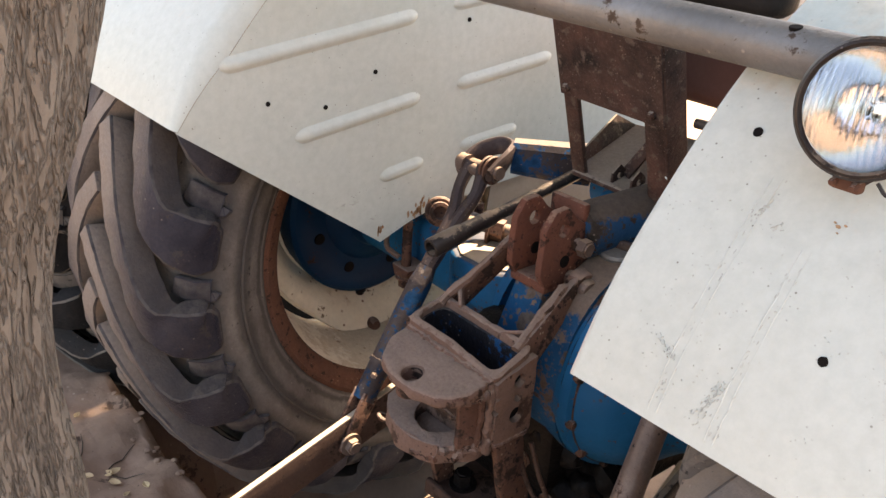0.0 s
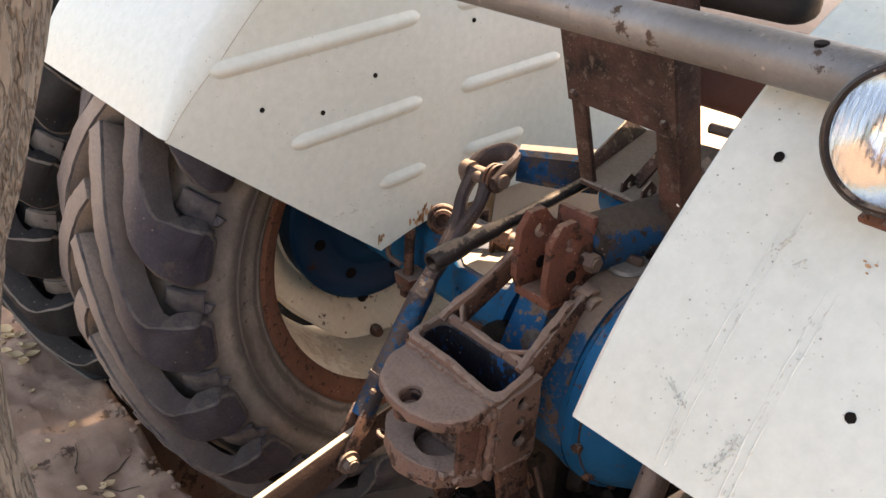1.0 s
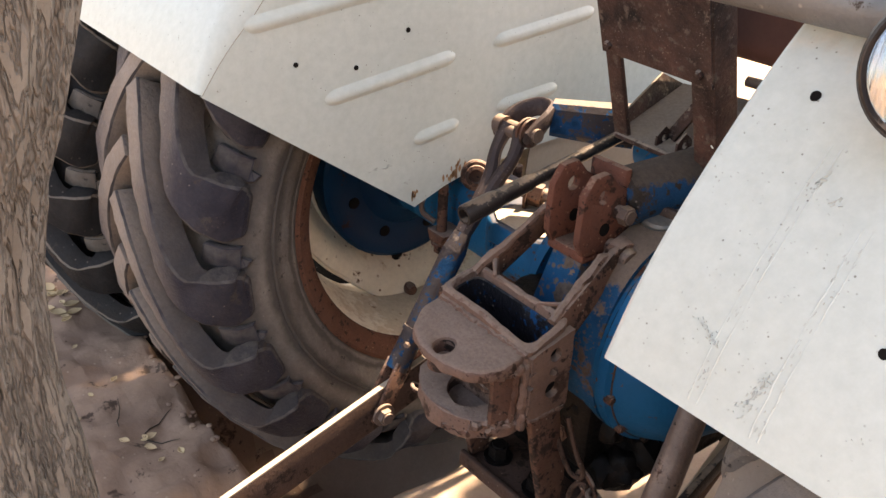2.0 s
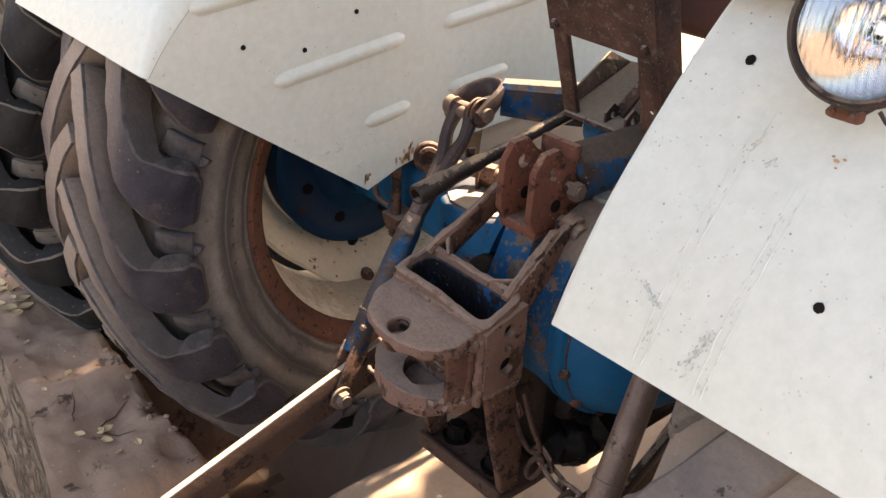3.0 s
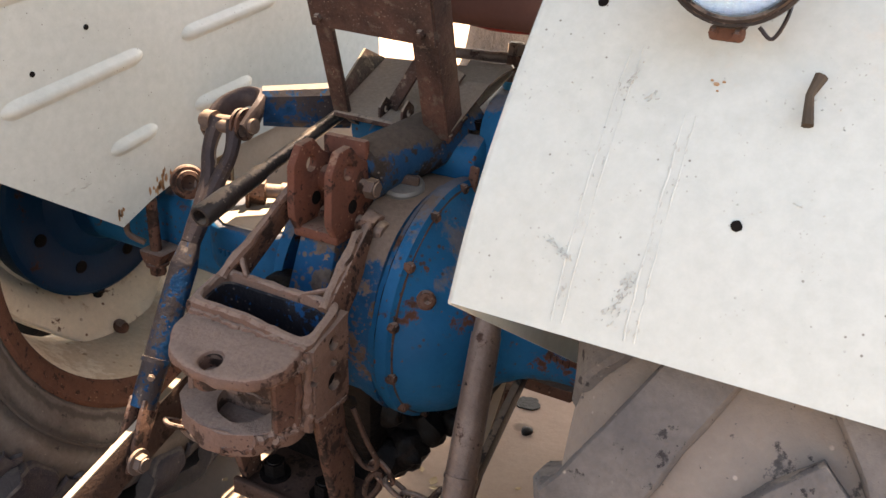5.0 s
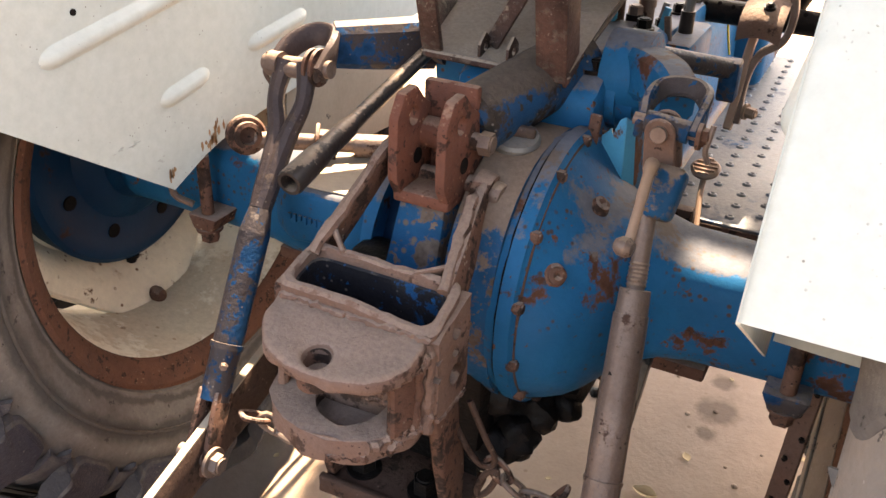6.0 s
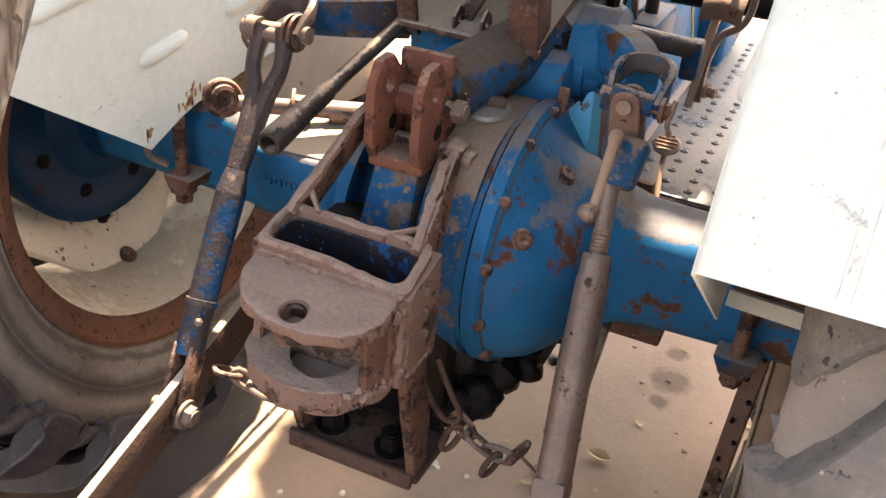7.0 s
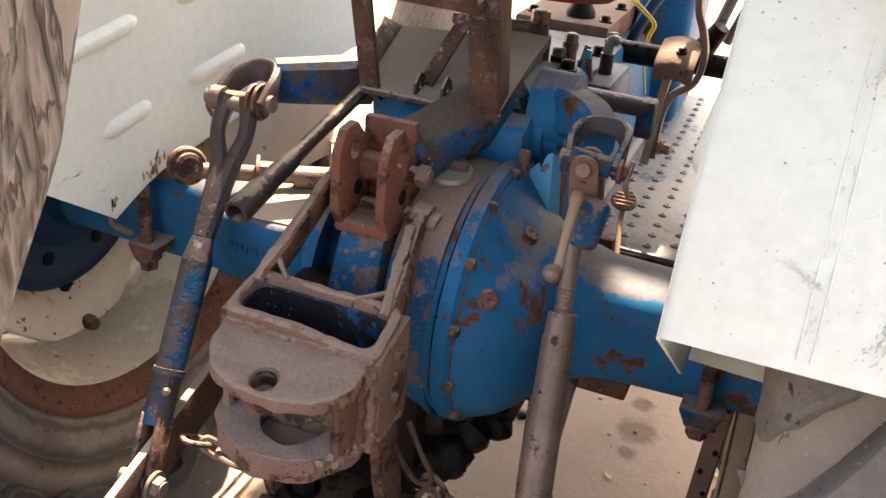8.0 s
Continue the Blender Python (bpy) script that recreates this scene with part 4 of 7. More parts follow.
def lift_arm(side):
    pts = [(side * 0.13, 0.075, 0.902), (side * 0.165, 0.035, 0.904), (side * 0.205, 0.0, 0.905), (side * 0.235, -0.025, 0.906)]
    if side > 0:
        pts = [(0.165, 0.115, 0.895), (0.200, 0.07, 0.912), (0.240, 0.02, 0.918), (0.262, -0.015, 0.915)]
    bm = bmesh.new()
    pts = spline(pts, 4)
    rings = []
    for i, p in enumerate(pts):
        a, b = pts[max(i - 1, 0)], pts[min(i + 1, len(pts) - 1)]
        _, s, u = axes_of(b - a)
        k = i / (len(pts) - 1)
        w, h = 0.022 + 0.004 * (1 - k), 0.036 - 0.006 * k
        rings.append([p + s * w * cx + u * h * cz for cx, cz in ((-1, -0.7), (-0.7, -1), (0.7, -1), (1, -0.7), (1, 0.7), (0.7, 1), (-0.7, 1), (-1, 0.7))])
    skin(bm, rings)
    bmesh.ops.recalc_face_normals(bm, faces=bm.faces)
    rod(bm, Vector(pts[0]) - Vector((side * 0.03, 0, 0)), Vector(pts[0]) + Vector((side * 0.03, 0, 0)), 0.030 if side < 0 else 0.060, n=24)
    arm = part("lift_arm", bm, M_BLUEWORN if side < 0 else M_BLUE, tractor, "worn blue forged lift arm")
    # forked end: a bent strap
    e = Vector(pts[-1])
    bm = bmesh.new()
    if side < 0:
        path = spline([(-0.214, -0.098, 0.884), (-0.216, -0.062, 0.908), (-0.234, -0.032, 0.918), (-0.262, -0.034, 0.920), (-0.284, -0.064, 0.906), (-0.290, -0.100, 0.882)], 5)
    else:
        path = spline([(0.240, -0.108, 0.902), (0.237, -0.068, 0.921), (0.248, -0.036, 0.934), (0.280, -0.030, 0.937), (0.299, -0.046, 0.934), (0.305, -0.070, 0.924), (0.304, -0.108, 0.904)], 5)
    rings = []
    for i, p in enumerate(path):
        a, b = path[max(i - 1, 0)], path[min(i + 1, len(path) - 1)]
        d = (b - a).normalized()
        across = Vector((0, 0.25, 0.97)) if side < 0 else Vector((0, 0.55, 0.83))
        across = (across - d * across.dot(d)).normalized()
        flat = d.cross(across)
        rings.append([p + flat * (0.007 if side < 0 else 0.0055) * x + across * (0.0165 if side < 0 else 0.0125) * z for x, z in ((-1, -0.75), (-0.6, -1), (0.6, -1), (1, -0.75), (1, 0.75), (0.6, 1), (-0.6, 1), (-1, 0.75))])
    skin(bm, rings)
    bmesh.ops.recalc_face_normals(bm, faces=bm.faces)
    part("fork", bm, M_FORGED if side < 0 else M_BLUEWORN, arm)
    # cross pin with washers and clip
    p0, p1 = ((-0.312, -0.088, 0.885), (-0.200, -0.088, 0.892)) if side < 0 else ((0.232, -0.102, 0.914), (0.318, -0.102, 0.906))
    bm = bmesh.new()
    rod(bm, p0, p1, 0.0125 if side < 0 else 0.0075, n=16)
    part("pin", bm, M_STEEL, arm)
    q = Vector(p1)
    bm = bmesh.new()
    if side < 0:
        rod(bm, q - Vector((0.022, 0, 0)), q - Vector((0.017, 0, 0)), 0.027, n=20)
        rod(bm, q - Vector((0.034, 0, 0)), q - Vector((0.029, 0, 0)), 0.025, n=20)
        part("washer", bm, M_RUST, arm)
    else:
        rod(bm, (0.246, -0.102, 0.913), (0.298, -0.102, 0.908), 0.0135, n=20)
        part("sleeve", bm, M_BLUEWORN, arm, "dusty blue sleeve on the pin")
        hexbolt(q - Vector((0.008, 0, 0)), (1, 0, 0), 0.022, 0.010, arm, M_RUST, "nut")
    bm = bmesh.new()
    q = Vector(p0) if side < 0 else Vector(p1)
    hose(bm, spline([q + Vector((0.006, 0, 0.016)), q + Vector((0.004, -0.004, 0)), q + Vector((0.002, -0.006, -0.014)), q + Vector((0.006, 0.0, -0.03))], 4), 0.0035, n=8)
    part("split_pin", bm, M_STEEL, arm)
    return arm


lift_arm(-1)
lift_arm(1)

# fixed lift rod: forged fork above, blue tube, slotted fork below
LT, LB = Vector((-0.256, -0.098, 0.885)), Vector((-0.224, -0.405, 0.430))
ld = (LB - LT).normalized()
bm = bmesh.new()
rod(bm, LT + ld * 0.20, LT + ld * 0.235, 0.016, 0.022, n=20)
rod(bm, LT + ld * 0.235, LT + ld * 0.47, 0.022, 0.0205, n=20)
rod(bm, LT + ld * 0.39, LT + ld * 0.398, 0.0235, n=20)
lrod = part("lift_rod", bm, M_BLUEWORN, tractor, "blue lift rod with worn paint")
for off in (-0.018, 0.019):
    bm = bmesh.new()
    q = LT + Vector((off, 0, 0))
    pts = spline([q - ld * 0.012, q + ld * 0.045 + Vector((off * 0.25, 0.006, 0)), LT + ld * 0.10 + Vector((off * 0.5, 0.01, 0)), LT + ld * 0.20], 4)
    hose(bm, pts, [0.016, 0.015, 0.0135, 0.0125, 0.012, 0.0125, 0.013, 0.0135, 0.014, 0.0145, 0.015, 0.016, 0.016][: len(pts)], n=10)
    part("prong", bm, M_FORGED, lrod)
bm = bmesh.new()
rod(bm, LT - Vector((0.045, 0, 0)), LT + Vector((0.04, 0, 0)), 0.011, n=14)
rod(bm, LT - Vector((0.04, 0, 0)) - ld * 0.004, LT - Vector((0.022, 0, 0)) - ld * 0.004, 0.0185, n=16)
part("eye_pin", bm, M_STEEL, lrod)
for off in (-0.016, 0.016):
    bm = bmesh.new()
    a, b = LT + ld * 0.455, LB + ld * 0.022
    bar(bm, a + Vector((off * 0.8, 0, 0)), b + Vector((off, 0, 0)), 0.010, 0.036, up=(0, -1, 0.3), h1=0.026)
    bevel(bm, 0.004)
    part("lower_fork", bm, M_RUST, lrod, "")
bm = bmesh.new()
rod(bm, LB + Vector((-0.034, 0, 0)), LB + Vector((0.03, 0, 0)), 0.010, n=14)
part("lower_pin", bm, M_STEEL, lrod)
hexbolt(LB + Vector((0.022, 0, 0)), (1, 0, 0), 0.03, 0.014, lrod, M_STEEL)
hexbolt(LB + ld * -0.14 + Vector((0.012, -0.016, 0)), (0.5, -0.8, 0.2), 0.012, 0.006, lrod, M_STEEL, washer=False)

# screw lift rod with levelling box and crank
RT, RB = Vector((0.263, -0.0845, 0.914)), Vector((0.315, -0.364, 0.386))
rd = (RB - RT).normalized()
bm = bmesh.new()
rod(bm, RT + rd * 0.205, RT + rd * 0.235, 0.0185, 0.0195, n=24)
rod(bm, RT + rd * 0.235, RT + rd * 0.545, 0.021, 0.0235, n=24)
rod(bm, RT + rd * 0.433, RT + rd * 0.438, 0.0240, n=24)
rrod = part("screw_lift_rod", bm, M_STEEL, tractor, "bare steel screw-adjusted lift rod")
bm = bmesh.new()
rod(bm, RT + rd * 0.09, RT + rd * 0.21, 0.0108, n=16)
for k in range(6):
    a = RT + rd * (0.172 + 0.0050 * k)
    rod(bm, a, a + rd * 0.0025, 0.0108, 0.0122, n=14, caps=False)
    rod(bm, a + rd * 0.0025, a + rd * 0.005, 0.0122, 0.0108, n=14, caps=False)
part("screw_thread", bm, M_STEEL, rrod)
for off in (0.0, 0.034):
    bm = bmesh.new()
    ring = [(0.018 * math.cos(t), 0.018 * math.sin(t)) for t in (math.pi * k / 8 for k in range(9))] + [(-0.019, -0.056), (0.019, -0.056)]
    prism(bm, ring, "y", 0.0, 0.006)
    bevel(bm, 0.0015, 1)
    tilt = Matrix.Translation(Vector((0.268, -0.121 + off, 0.907))) @ Matrix.Rotation(radians(8), 4, "X") @ Matrix.Rotation(radians(-4), 4, "Y")
    bmesh.ops.transform(bm, matrix=tilt, verts=bm.verts)
    part("clevis_plate", bm, M_HITCH, rrod)
bm = bmesh.new()
turned(bm, [(0, 0.0), (0, 0.0095), (0.005, 0.0102), (0.007, 0.009), (0.007, 0.0)][::-1], (0.268, -0.1215, 0.907), (0.05, -1, 0.1), n=22)
part("bolt_head", bm, M_STEEL, rrod)
bm = bmesh.new()
bar(bm, (0.288, -0.1145, 0.868), (0.284, -0.146, 0.812), 0.042, 0.042, up=(0, -1, 0.3), w1=0.034, h1=0.036)
bevel(bm, 0.009, 3)
part("levelling_box", bm, M_BLUEDUSTY, rrod, "blue levelling gearbox")
c0 = Vector((0.271, -0.152, 0.877))
bm = bmesh.new()
hose(bm, spline([c0 + Vector((-0.002, 0.014, 0.000)), c0 + Vector((0.0, -0.004, -0.004)), c0 + Vector((0.002, -0.036, -0.030)), c0 + Vector((0.004, -0.073, -0.062))], 5), [0.0085] * 5 + [0.0068] * 5 + [0.0058] * 6, n=12)
part("crank", bm, M_TAN, rrod, "bright steel crank handle")
bm = bmesh.new()
ce = c0 + Vector((0.004, -0.073, -0.062))
turned(bm, [(-0.012, 0.0), (-0.011, 0.007), (-0.005, 0.0115), (0.004, 0.012), (0.010, 0.008), (0.011, 0.0)], ce + Vector((-0.003, -0.003, -0.003)), (1, -0.2, 0), n=16)
part("knob", bm, M_STEEL, rrod)
bm = bmesh.new()
bar(bm, RT + rd * 0.49, RT + rd * 0.56, 0.045, 0.05, up=(0, -1, 0.3), h1=0.04)
bevel(bm, 0.008)
part("lower_fork", bm, M_STEEL, rrod)
for k in (0.29, 0.36):
    hexbolt(RT + rd * k + Vector((-0.006, -0.022, -0.008)), (-0.2, -0.9, -0.3), 0.010, 0.002, rrod, M_GREASE_SHADE, washer=False)


# lower links
def lower_link(pts, thick=0.017, high=0.058, ball=1.0):
    bm = bmesh.new()
    pts = spline(pts, 4)
    rings = []
    for i, p in enumerate(pts):
        a, b = pts[max(i - 1, 0)], pts[min(i + 1, len(pts) - 1)]
        _, s, u = axes_of(b - a)
        rings.append([p + s * thick / 2 * x + u * high / 2 * z for x, z in ((-1, -0.9), (-0.7, -1), (0.7, -1), (1, -0.9), (1, 0.9), (0.7, 1), (-0.7, 1), (-1, 0.9))])
    skin(bm, rings)
    bmesh.ops.recalc_face_normals(bm, faces=bm.faces)
    link = part("lower_link", bm, M_LINK, tractor, "rusty flat steel lower link bar")
    # pale strip: the sun on the bar's top edge, put into its colour
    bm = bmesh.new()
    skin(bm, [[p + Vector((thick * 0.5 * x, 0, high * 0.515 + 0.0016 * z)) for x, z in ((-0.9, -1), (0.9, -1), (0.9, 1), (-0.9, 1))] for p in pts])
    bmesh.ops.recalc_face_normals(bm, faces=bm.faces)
    part("sunlit_edge", bm, M_DUST_LIT, link, "pale top edge with sunlight in its colour")
    for q in (pts[0], pts[-1]):
        bm = bmesh.new()
        turned(bm, [(a, r * ball) for a, r in ((-0.02, 0.018), (-0.02, 0.036), (-0.012, 0.042), (0.012, 0.042), (0.02, 0.036), (0.02, 0.018))], q, n=24, closed=True)
        part("ball_end", bm, M_RUST, link)
    return link


lower_link([(-0.225, 0.04, 0.568), (-0.2245, -0.20, 0.494), (-0.224, -0.40, 0.432), (-0.223, -0.63, 0.361), (-0.222, -0.88, 0.284)], 0.0125, 0.076)
lower_link([(0.205, 0.06, 0.44), (0.260, -0.18, 0.395), (0.315, -0.37, 0.382), (0.35, -0.64, 0.375), (0.38, -0.86, 0.37)], ball=0.65)
# stay bar from the axle to the link
bm = bmesh.new()
bar(bm, (0.284, -0.01, 0.58), (0.300, -0.30, 0.46), 0.012, 0.03, up=(0, 0.3, 1))
bevel(bm, 0.003)
part("stay_bar", bm, M_BLACK, tractor, "thin dark steel stay bar")
# perforated stay beside the tyre
bm = bmesh.new()
bar(bm, (0.502, 0.02, 0.570), (0.480, 0.06, 0.0), 0.030, 0.012, up=(0.3, 1, 0))
bevel(bm, 0.003)
stay = part("perforated_stay", bm, M_HITCH, tractor, "rusty perforated strap below the axle")
for k in range(12):
    hexbolt(Vector((0.500, 0.013, 0.53)).lerp(Vector((0.482, 0.053, 0.05)), k / 11) + Vector((-0.007 if k % 2 else 0.007, -0.001, 0)), (0, -1, 0), 0.009, 0.003, stay, M_GREASE_SHADE, "rivet", False)

# top-link bracket
clevis_poly = [(-0.115, 0.800), (-0.212, 0.795), (-0.228, 0.825), (-0.224, 0.900), (-0.205, 0.928), (-0.175, 0.930), (-0.152, 0.905), (-0.132, 0.895), (-0.118, 0.870)]
bm = bmesh.new()
block(bm, (-0.030, -0.138, 0.800), (0.046, -0.122, 0.926))
bevel(bm, 0.006)
topb = part("top_link_bracket", bm, M_CLEVIS, tractor, "red-brown rusty top link bracket")
for x in (-0.031, 0.034):
    bm = bmesh.new()
    holed(bm, clevis_poly, (-0.182, 0.893), 0.0115, "x", x, x + 0.014, n=44)
    bevel(bm, 0.003, 2, 40)
    part("cheek", bm, M_CLEVIS, topb)
    # further holes, only painted: near-black for their shaded inside
    for y, z in ((-0.175, 0.838), (-0.150, 0.862)):
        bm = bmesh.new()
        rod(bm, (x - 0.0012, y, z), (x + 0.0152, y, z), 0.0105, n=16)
        part("hole", bm, M_HOLE_SHADE, topb)
bm = bmesh.new()
block(bm, (-0.031, -0.215, 0.788), (0.048, -0.118, 0.806))
bevel(bm, 0.005)
part("base", bm, M_CLEVIS, topb)
bm = bmesh.new()
rod(bm, (-0.02, -0.150, 0.862), (0.036, -0.150, 0.862), 0.020, n=20)
part("bush", bm, M_CLEVIS, topb)
bm = bmesh.new()
rod(bm, (0.045, -0.150, 0.862), (0.064, -0.150, 0.862), 0.0115, n=14)
part("bolt_shank", bm, M_RUST, topb)
hexbolt((0.060, -0.150, 0.862), (1, 0, 0), 0.030, 0.014, topb, M_STEEL, washer=False)
# blue rocker post under the bracket
bm = bmesh.new()
skin(bm, [[(-0.040, -0.250, 0.60), (0.044, -0.250, 0.60), (0.044, -0.12, 0.60), (-0.040, -0.12, 0.60)], [(-0.034, -0.235, 0.70), (0.042, -0.235, 0.70), (0.042, -0.12, 0.70), (-0.034, -0.12, 0.70)], [(-0.026, -0.205, 0.792), (0.040, -0.205, 0.792), (0.040, -0.12, 0.792), (-0.026, -0.12, 0.792)]])
bevel(bm, 0.008)
part("rocker_post", bm, M_BLUEDUSTY, tractor, "blue wedge-shaped post with scraped paint")
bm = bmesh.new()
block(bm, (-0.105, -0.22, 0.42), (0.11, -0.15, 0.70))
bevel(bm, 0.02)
part("rear_cover", bm, M_GREASE_SHADE, tractor, "near-black rear cover")
# draft spring barrel
bm = bmesh.new()
turned(bm, [(0, 0.0), (0, 0.036), (0.01, 0.047), (0.20, 0.047), (0.205, 0.058), (0.235, 0.058)], (0.022, -0.125, 0.868), (0.06, 0.235, 0.03), n=32)
part("spring_barrel", bm, M_BARREL, tractor, "dusty blue spring barrel")

# top link: a black tube with an open threaded end
T0, T1 = Vector((-0.106, -0.325, 0.838)), Vector((-0.113, 0.03, 0.901))
td = (T1 - T0).normalized()
bm = bmesh.new()
turned(bm, [(0.02, 0.0105), (0.0, 0.0115), (0.0, 0.0155), (0.004, 0.0172), (0.060, 0.0165), (0.075, 0.0142), (0.135, 0.0136), (0.145, 0.0112), (0.37, 0.0108)], T0, td, n=28)
rod(bm, T0 + td * 0.02, T0 + td * 0.025, 0.0118, n=20)
part("top_link", bm, M_BLACK, tractor, "black tubular top link with open end")

# check-chain socket on the fender stay
bm = bmesh.new()
S0 = Vector((-0.358, -0.090, 0.764))
sd = Vector((0.75, -0.6, 0.25)).normalized()
turned(bm, [(-0.012, 0.0), (-0.012, 0.030), (-0.006, 0.037), (0.010, 0.037), (0.014, 0.033), (0.014, 0.026), (0.026, 0.025), (0.028, 0.017), (0.008, 0.0155), (0.006, 0.0)], S0, sd, n=28, k=0.82)
sock = part("ball_socket", bm, M_RUST, tractor, "rusty ball joint socket")
bm = bmesh.new()
rod(bm, (-0.345, -0.085, 0.757), (0.02, 0.13, 0.735), 0.013, n=16)
part("cross_rod", bm, M_STEEL, sock)
hexbolt((-0.262, -0.040, 0.751), (0.86, 0.5, -0.05), 0.045, 0.028, sock, M_RUST, "lock_nut")
bm = bmesh.new()
rod(bm, (-0.215, -0.010, 0.748), (0.0, 0.115, 0.737), 0.018, n=16)
part("sleeve", bm, M_STEEL, sock)

# ---- towing hitch ----
HX0, HX1, HY0, HY1 = -0.094, 0.109, -0.372, -0.297


def hitch_z(y, x=0.0):
    """The rim of the hitch box rises towards the tractor and sags at one worn corner."""
    return 0.738 + (y - HY0) * 0.2 - 0.012 * max(0.0, min(1.0, x / 0.1)) * max(0.0, min(1.0, (HY1 - y) / 0.07))


def box_loop(z0, inset, wear=0.0):
    """One level of the box's wall: a rectangle with rounded corners, uneven where it is worn."""
    r, out = 0.016, []
    corners = ((HX1 - inset - r, HY1 - inset - r, 0), (HX0 + inset + r, HY1 - inset - r, 90), (HX0 + inset + r, HY0 + inset + r, 180), (HX1 - inset - r, HY0 + inset + r, 270))
    for i, (cx, cy, a0) in enumerate(corners):
        arc = [Vector((cx + r * math.cos(radians(a0 + 22.5 * k)), cy + r * math.sin(radians(a0 + 22.5 * k)), 0)) for k in range(5)]
        nx, ny, na = corners[(i + 1) % 4]
        to = Vector((nx + r * math.cos(radians(na)), ny + r * math.sin(radians(na)), 0))
        steps = 14 if i % 2 == 0 else 6
        out += arc + [arc[-1].lerp(to, k / steps) for k in range(1, steps)]
    mid = Vector(((HX0 + HX1) / 2, (HY0 + HY1) / 2, 0))
    for p in out:
        n1, n2 = noise.noise(Vector((p.x * 38, p.y * 38, z0 * 60))), noise.noise(Vector((p.x * 70, p.y * 70, 5 + z0 * 60)))
        p += (p - mid).normalized() * wear * n1
        p.z = hitch_z(p.y, p.x) + z0 + wear * n2
    return out


def tilted(bm, slope=0.2, y0=-0.449):
    """Leans a level plate down towards the rear."""
    for v in bm.verts:
        v.co.z += slope * (v.co.y - y0)
    return bm


bm = bmesh.new()
skin(bm, [box_loop(-0.135, 0.004), box_loop(-0.026, 0.003, 0.001), box_loop(-0.019, -0.003, 0.002), box_loop(-0.004, -0.004, 0.0022), box_loop(0.0, 0.0, 0.002), box_loop(0.0, 0.0055, 0.002), box_loop(-0.003, 0.0080, 0.0016), box_loop(-0.135, 0.0085), box_loop(-0.135, 0.004)], caps=False)
bmesh.ops.recalc_face_normals(bm, faces=bm.faces)
hitch = part("tow_hitch", bm, M_HITCH, tractor, "heavy rusted cast tow hitch caked with dust")
# near-black floor and lining: the box's inner shade is in their colour
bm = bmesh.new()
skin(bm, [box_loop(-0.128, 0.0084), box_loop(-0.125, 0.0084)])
part("box_floor", bm, M_GREASE_SHADE, hitch)
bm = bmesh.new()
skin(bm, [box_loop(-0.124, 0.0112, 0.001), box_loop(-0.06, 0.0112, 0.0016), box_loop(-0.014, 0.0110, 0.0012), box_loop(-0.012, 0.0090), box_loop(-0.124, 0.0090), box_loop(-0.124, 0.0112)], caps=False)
part("box_lining", bm, M_BOXIN, hitch, "scraped blue paint in the box, its shade put into the colour")
# upper jaw plate with the pin hole
JAW = [(0.104, -0.360), (0.109, -0.392), (0.107, -0.418), (0.098, -0.436), (0.083, -0.450), (0.062, -0.460), (0.038, -0.467), (0.008, -0.469), (-0.022, -0.466), (-0.046, -0.457), (-0.066, -0.444), (-0.080, -0.428), (-0.089, -0.408), (-0.096, -0.384), (-0.099, -0.358)]
bm = bmesh.new()
holed(bm, JAW, (0.004, -0.440), 0.0165, "z", 0.686, 0.705, n=72)
bevel(bm, 0.007, 3, 40)
rough(bm, 0.004, 30, 1)
part("jaw_plate", tilted(bm), M_HITCH, hitch)
bm = bmesh.new()
turned(bm, [(0.0, 0.0155), (0.006, 0.0158), (0.026, 0.0162), (0.026, 0.024), (0.0, 0.024)], (0.004, -0.440, 0.672), (0, 0, 1), n=28, closed=True)
part("pin_bush", tilted(bm), M_RUST, hitch)
bm = bmesh.new()
rod(bm, (0.004, -0.440, 0.676), (0.004, -0.440, 0.678), 0.0165, n=20)
part("bush_floor", tilted(bm), M_HITCH, hitch)
# lower jaw: a thick horseshoe ring
RING = [(0.096, -0.345), (0.098, -0.372), (0.092, -0.396), (0.078, -0.415), (0.060, -0.430), (0.036, -0.441), (0.008, -0.446), (-0.022, -0.446), (-0.048, -0.440), (-0.072, -0.428), (-0.088, -0.412), (-0.096, -0.392), (-0.098, -0.365), (-0.096, -0.345)]
bm = bmesh.new()
holed(bm, RING, (0.010, -0.376), 0.046, "z", 0.566, 0.600, n=72)
bevel(bm, 0.010, 3, 40)
rough(bm, 0.005, 30, 1)
part("jaw_ring", tilted(bm, 0.2, -0.42), M_HITCH, hitch, "thick cast lower jaw ring")


bm = bmesh.new()
rod(bm, (0.010, -0.376, 0.570), (0.010, -0.376, 0.574), 0.052, n=28)
part("pocket_floor", tilted(bm, 0.2, -0.42), M_RUST, hitch)


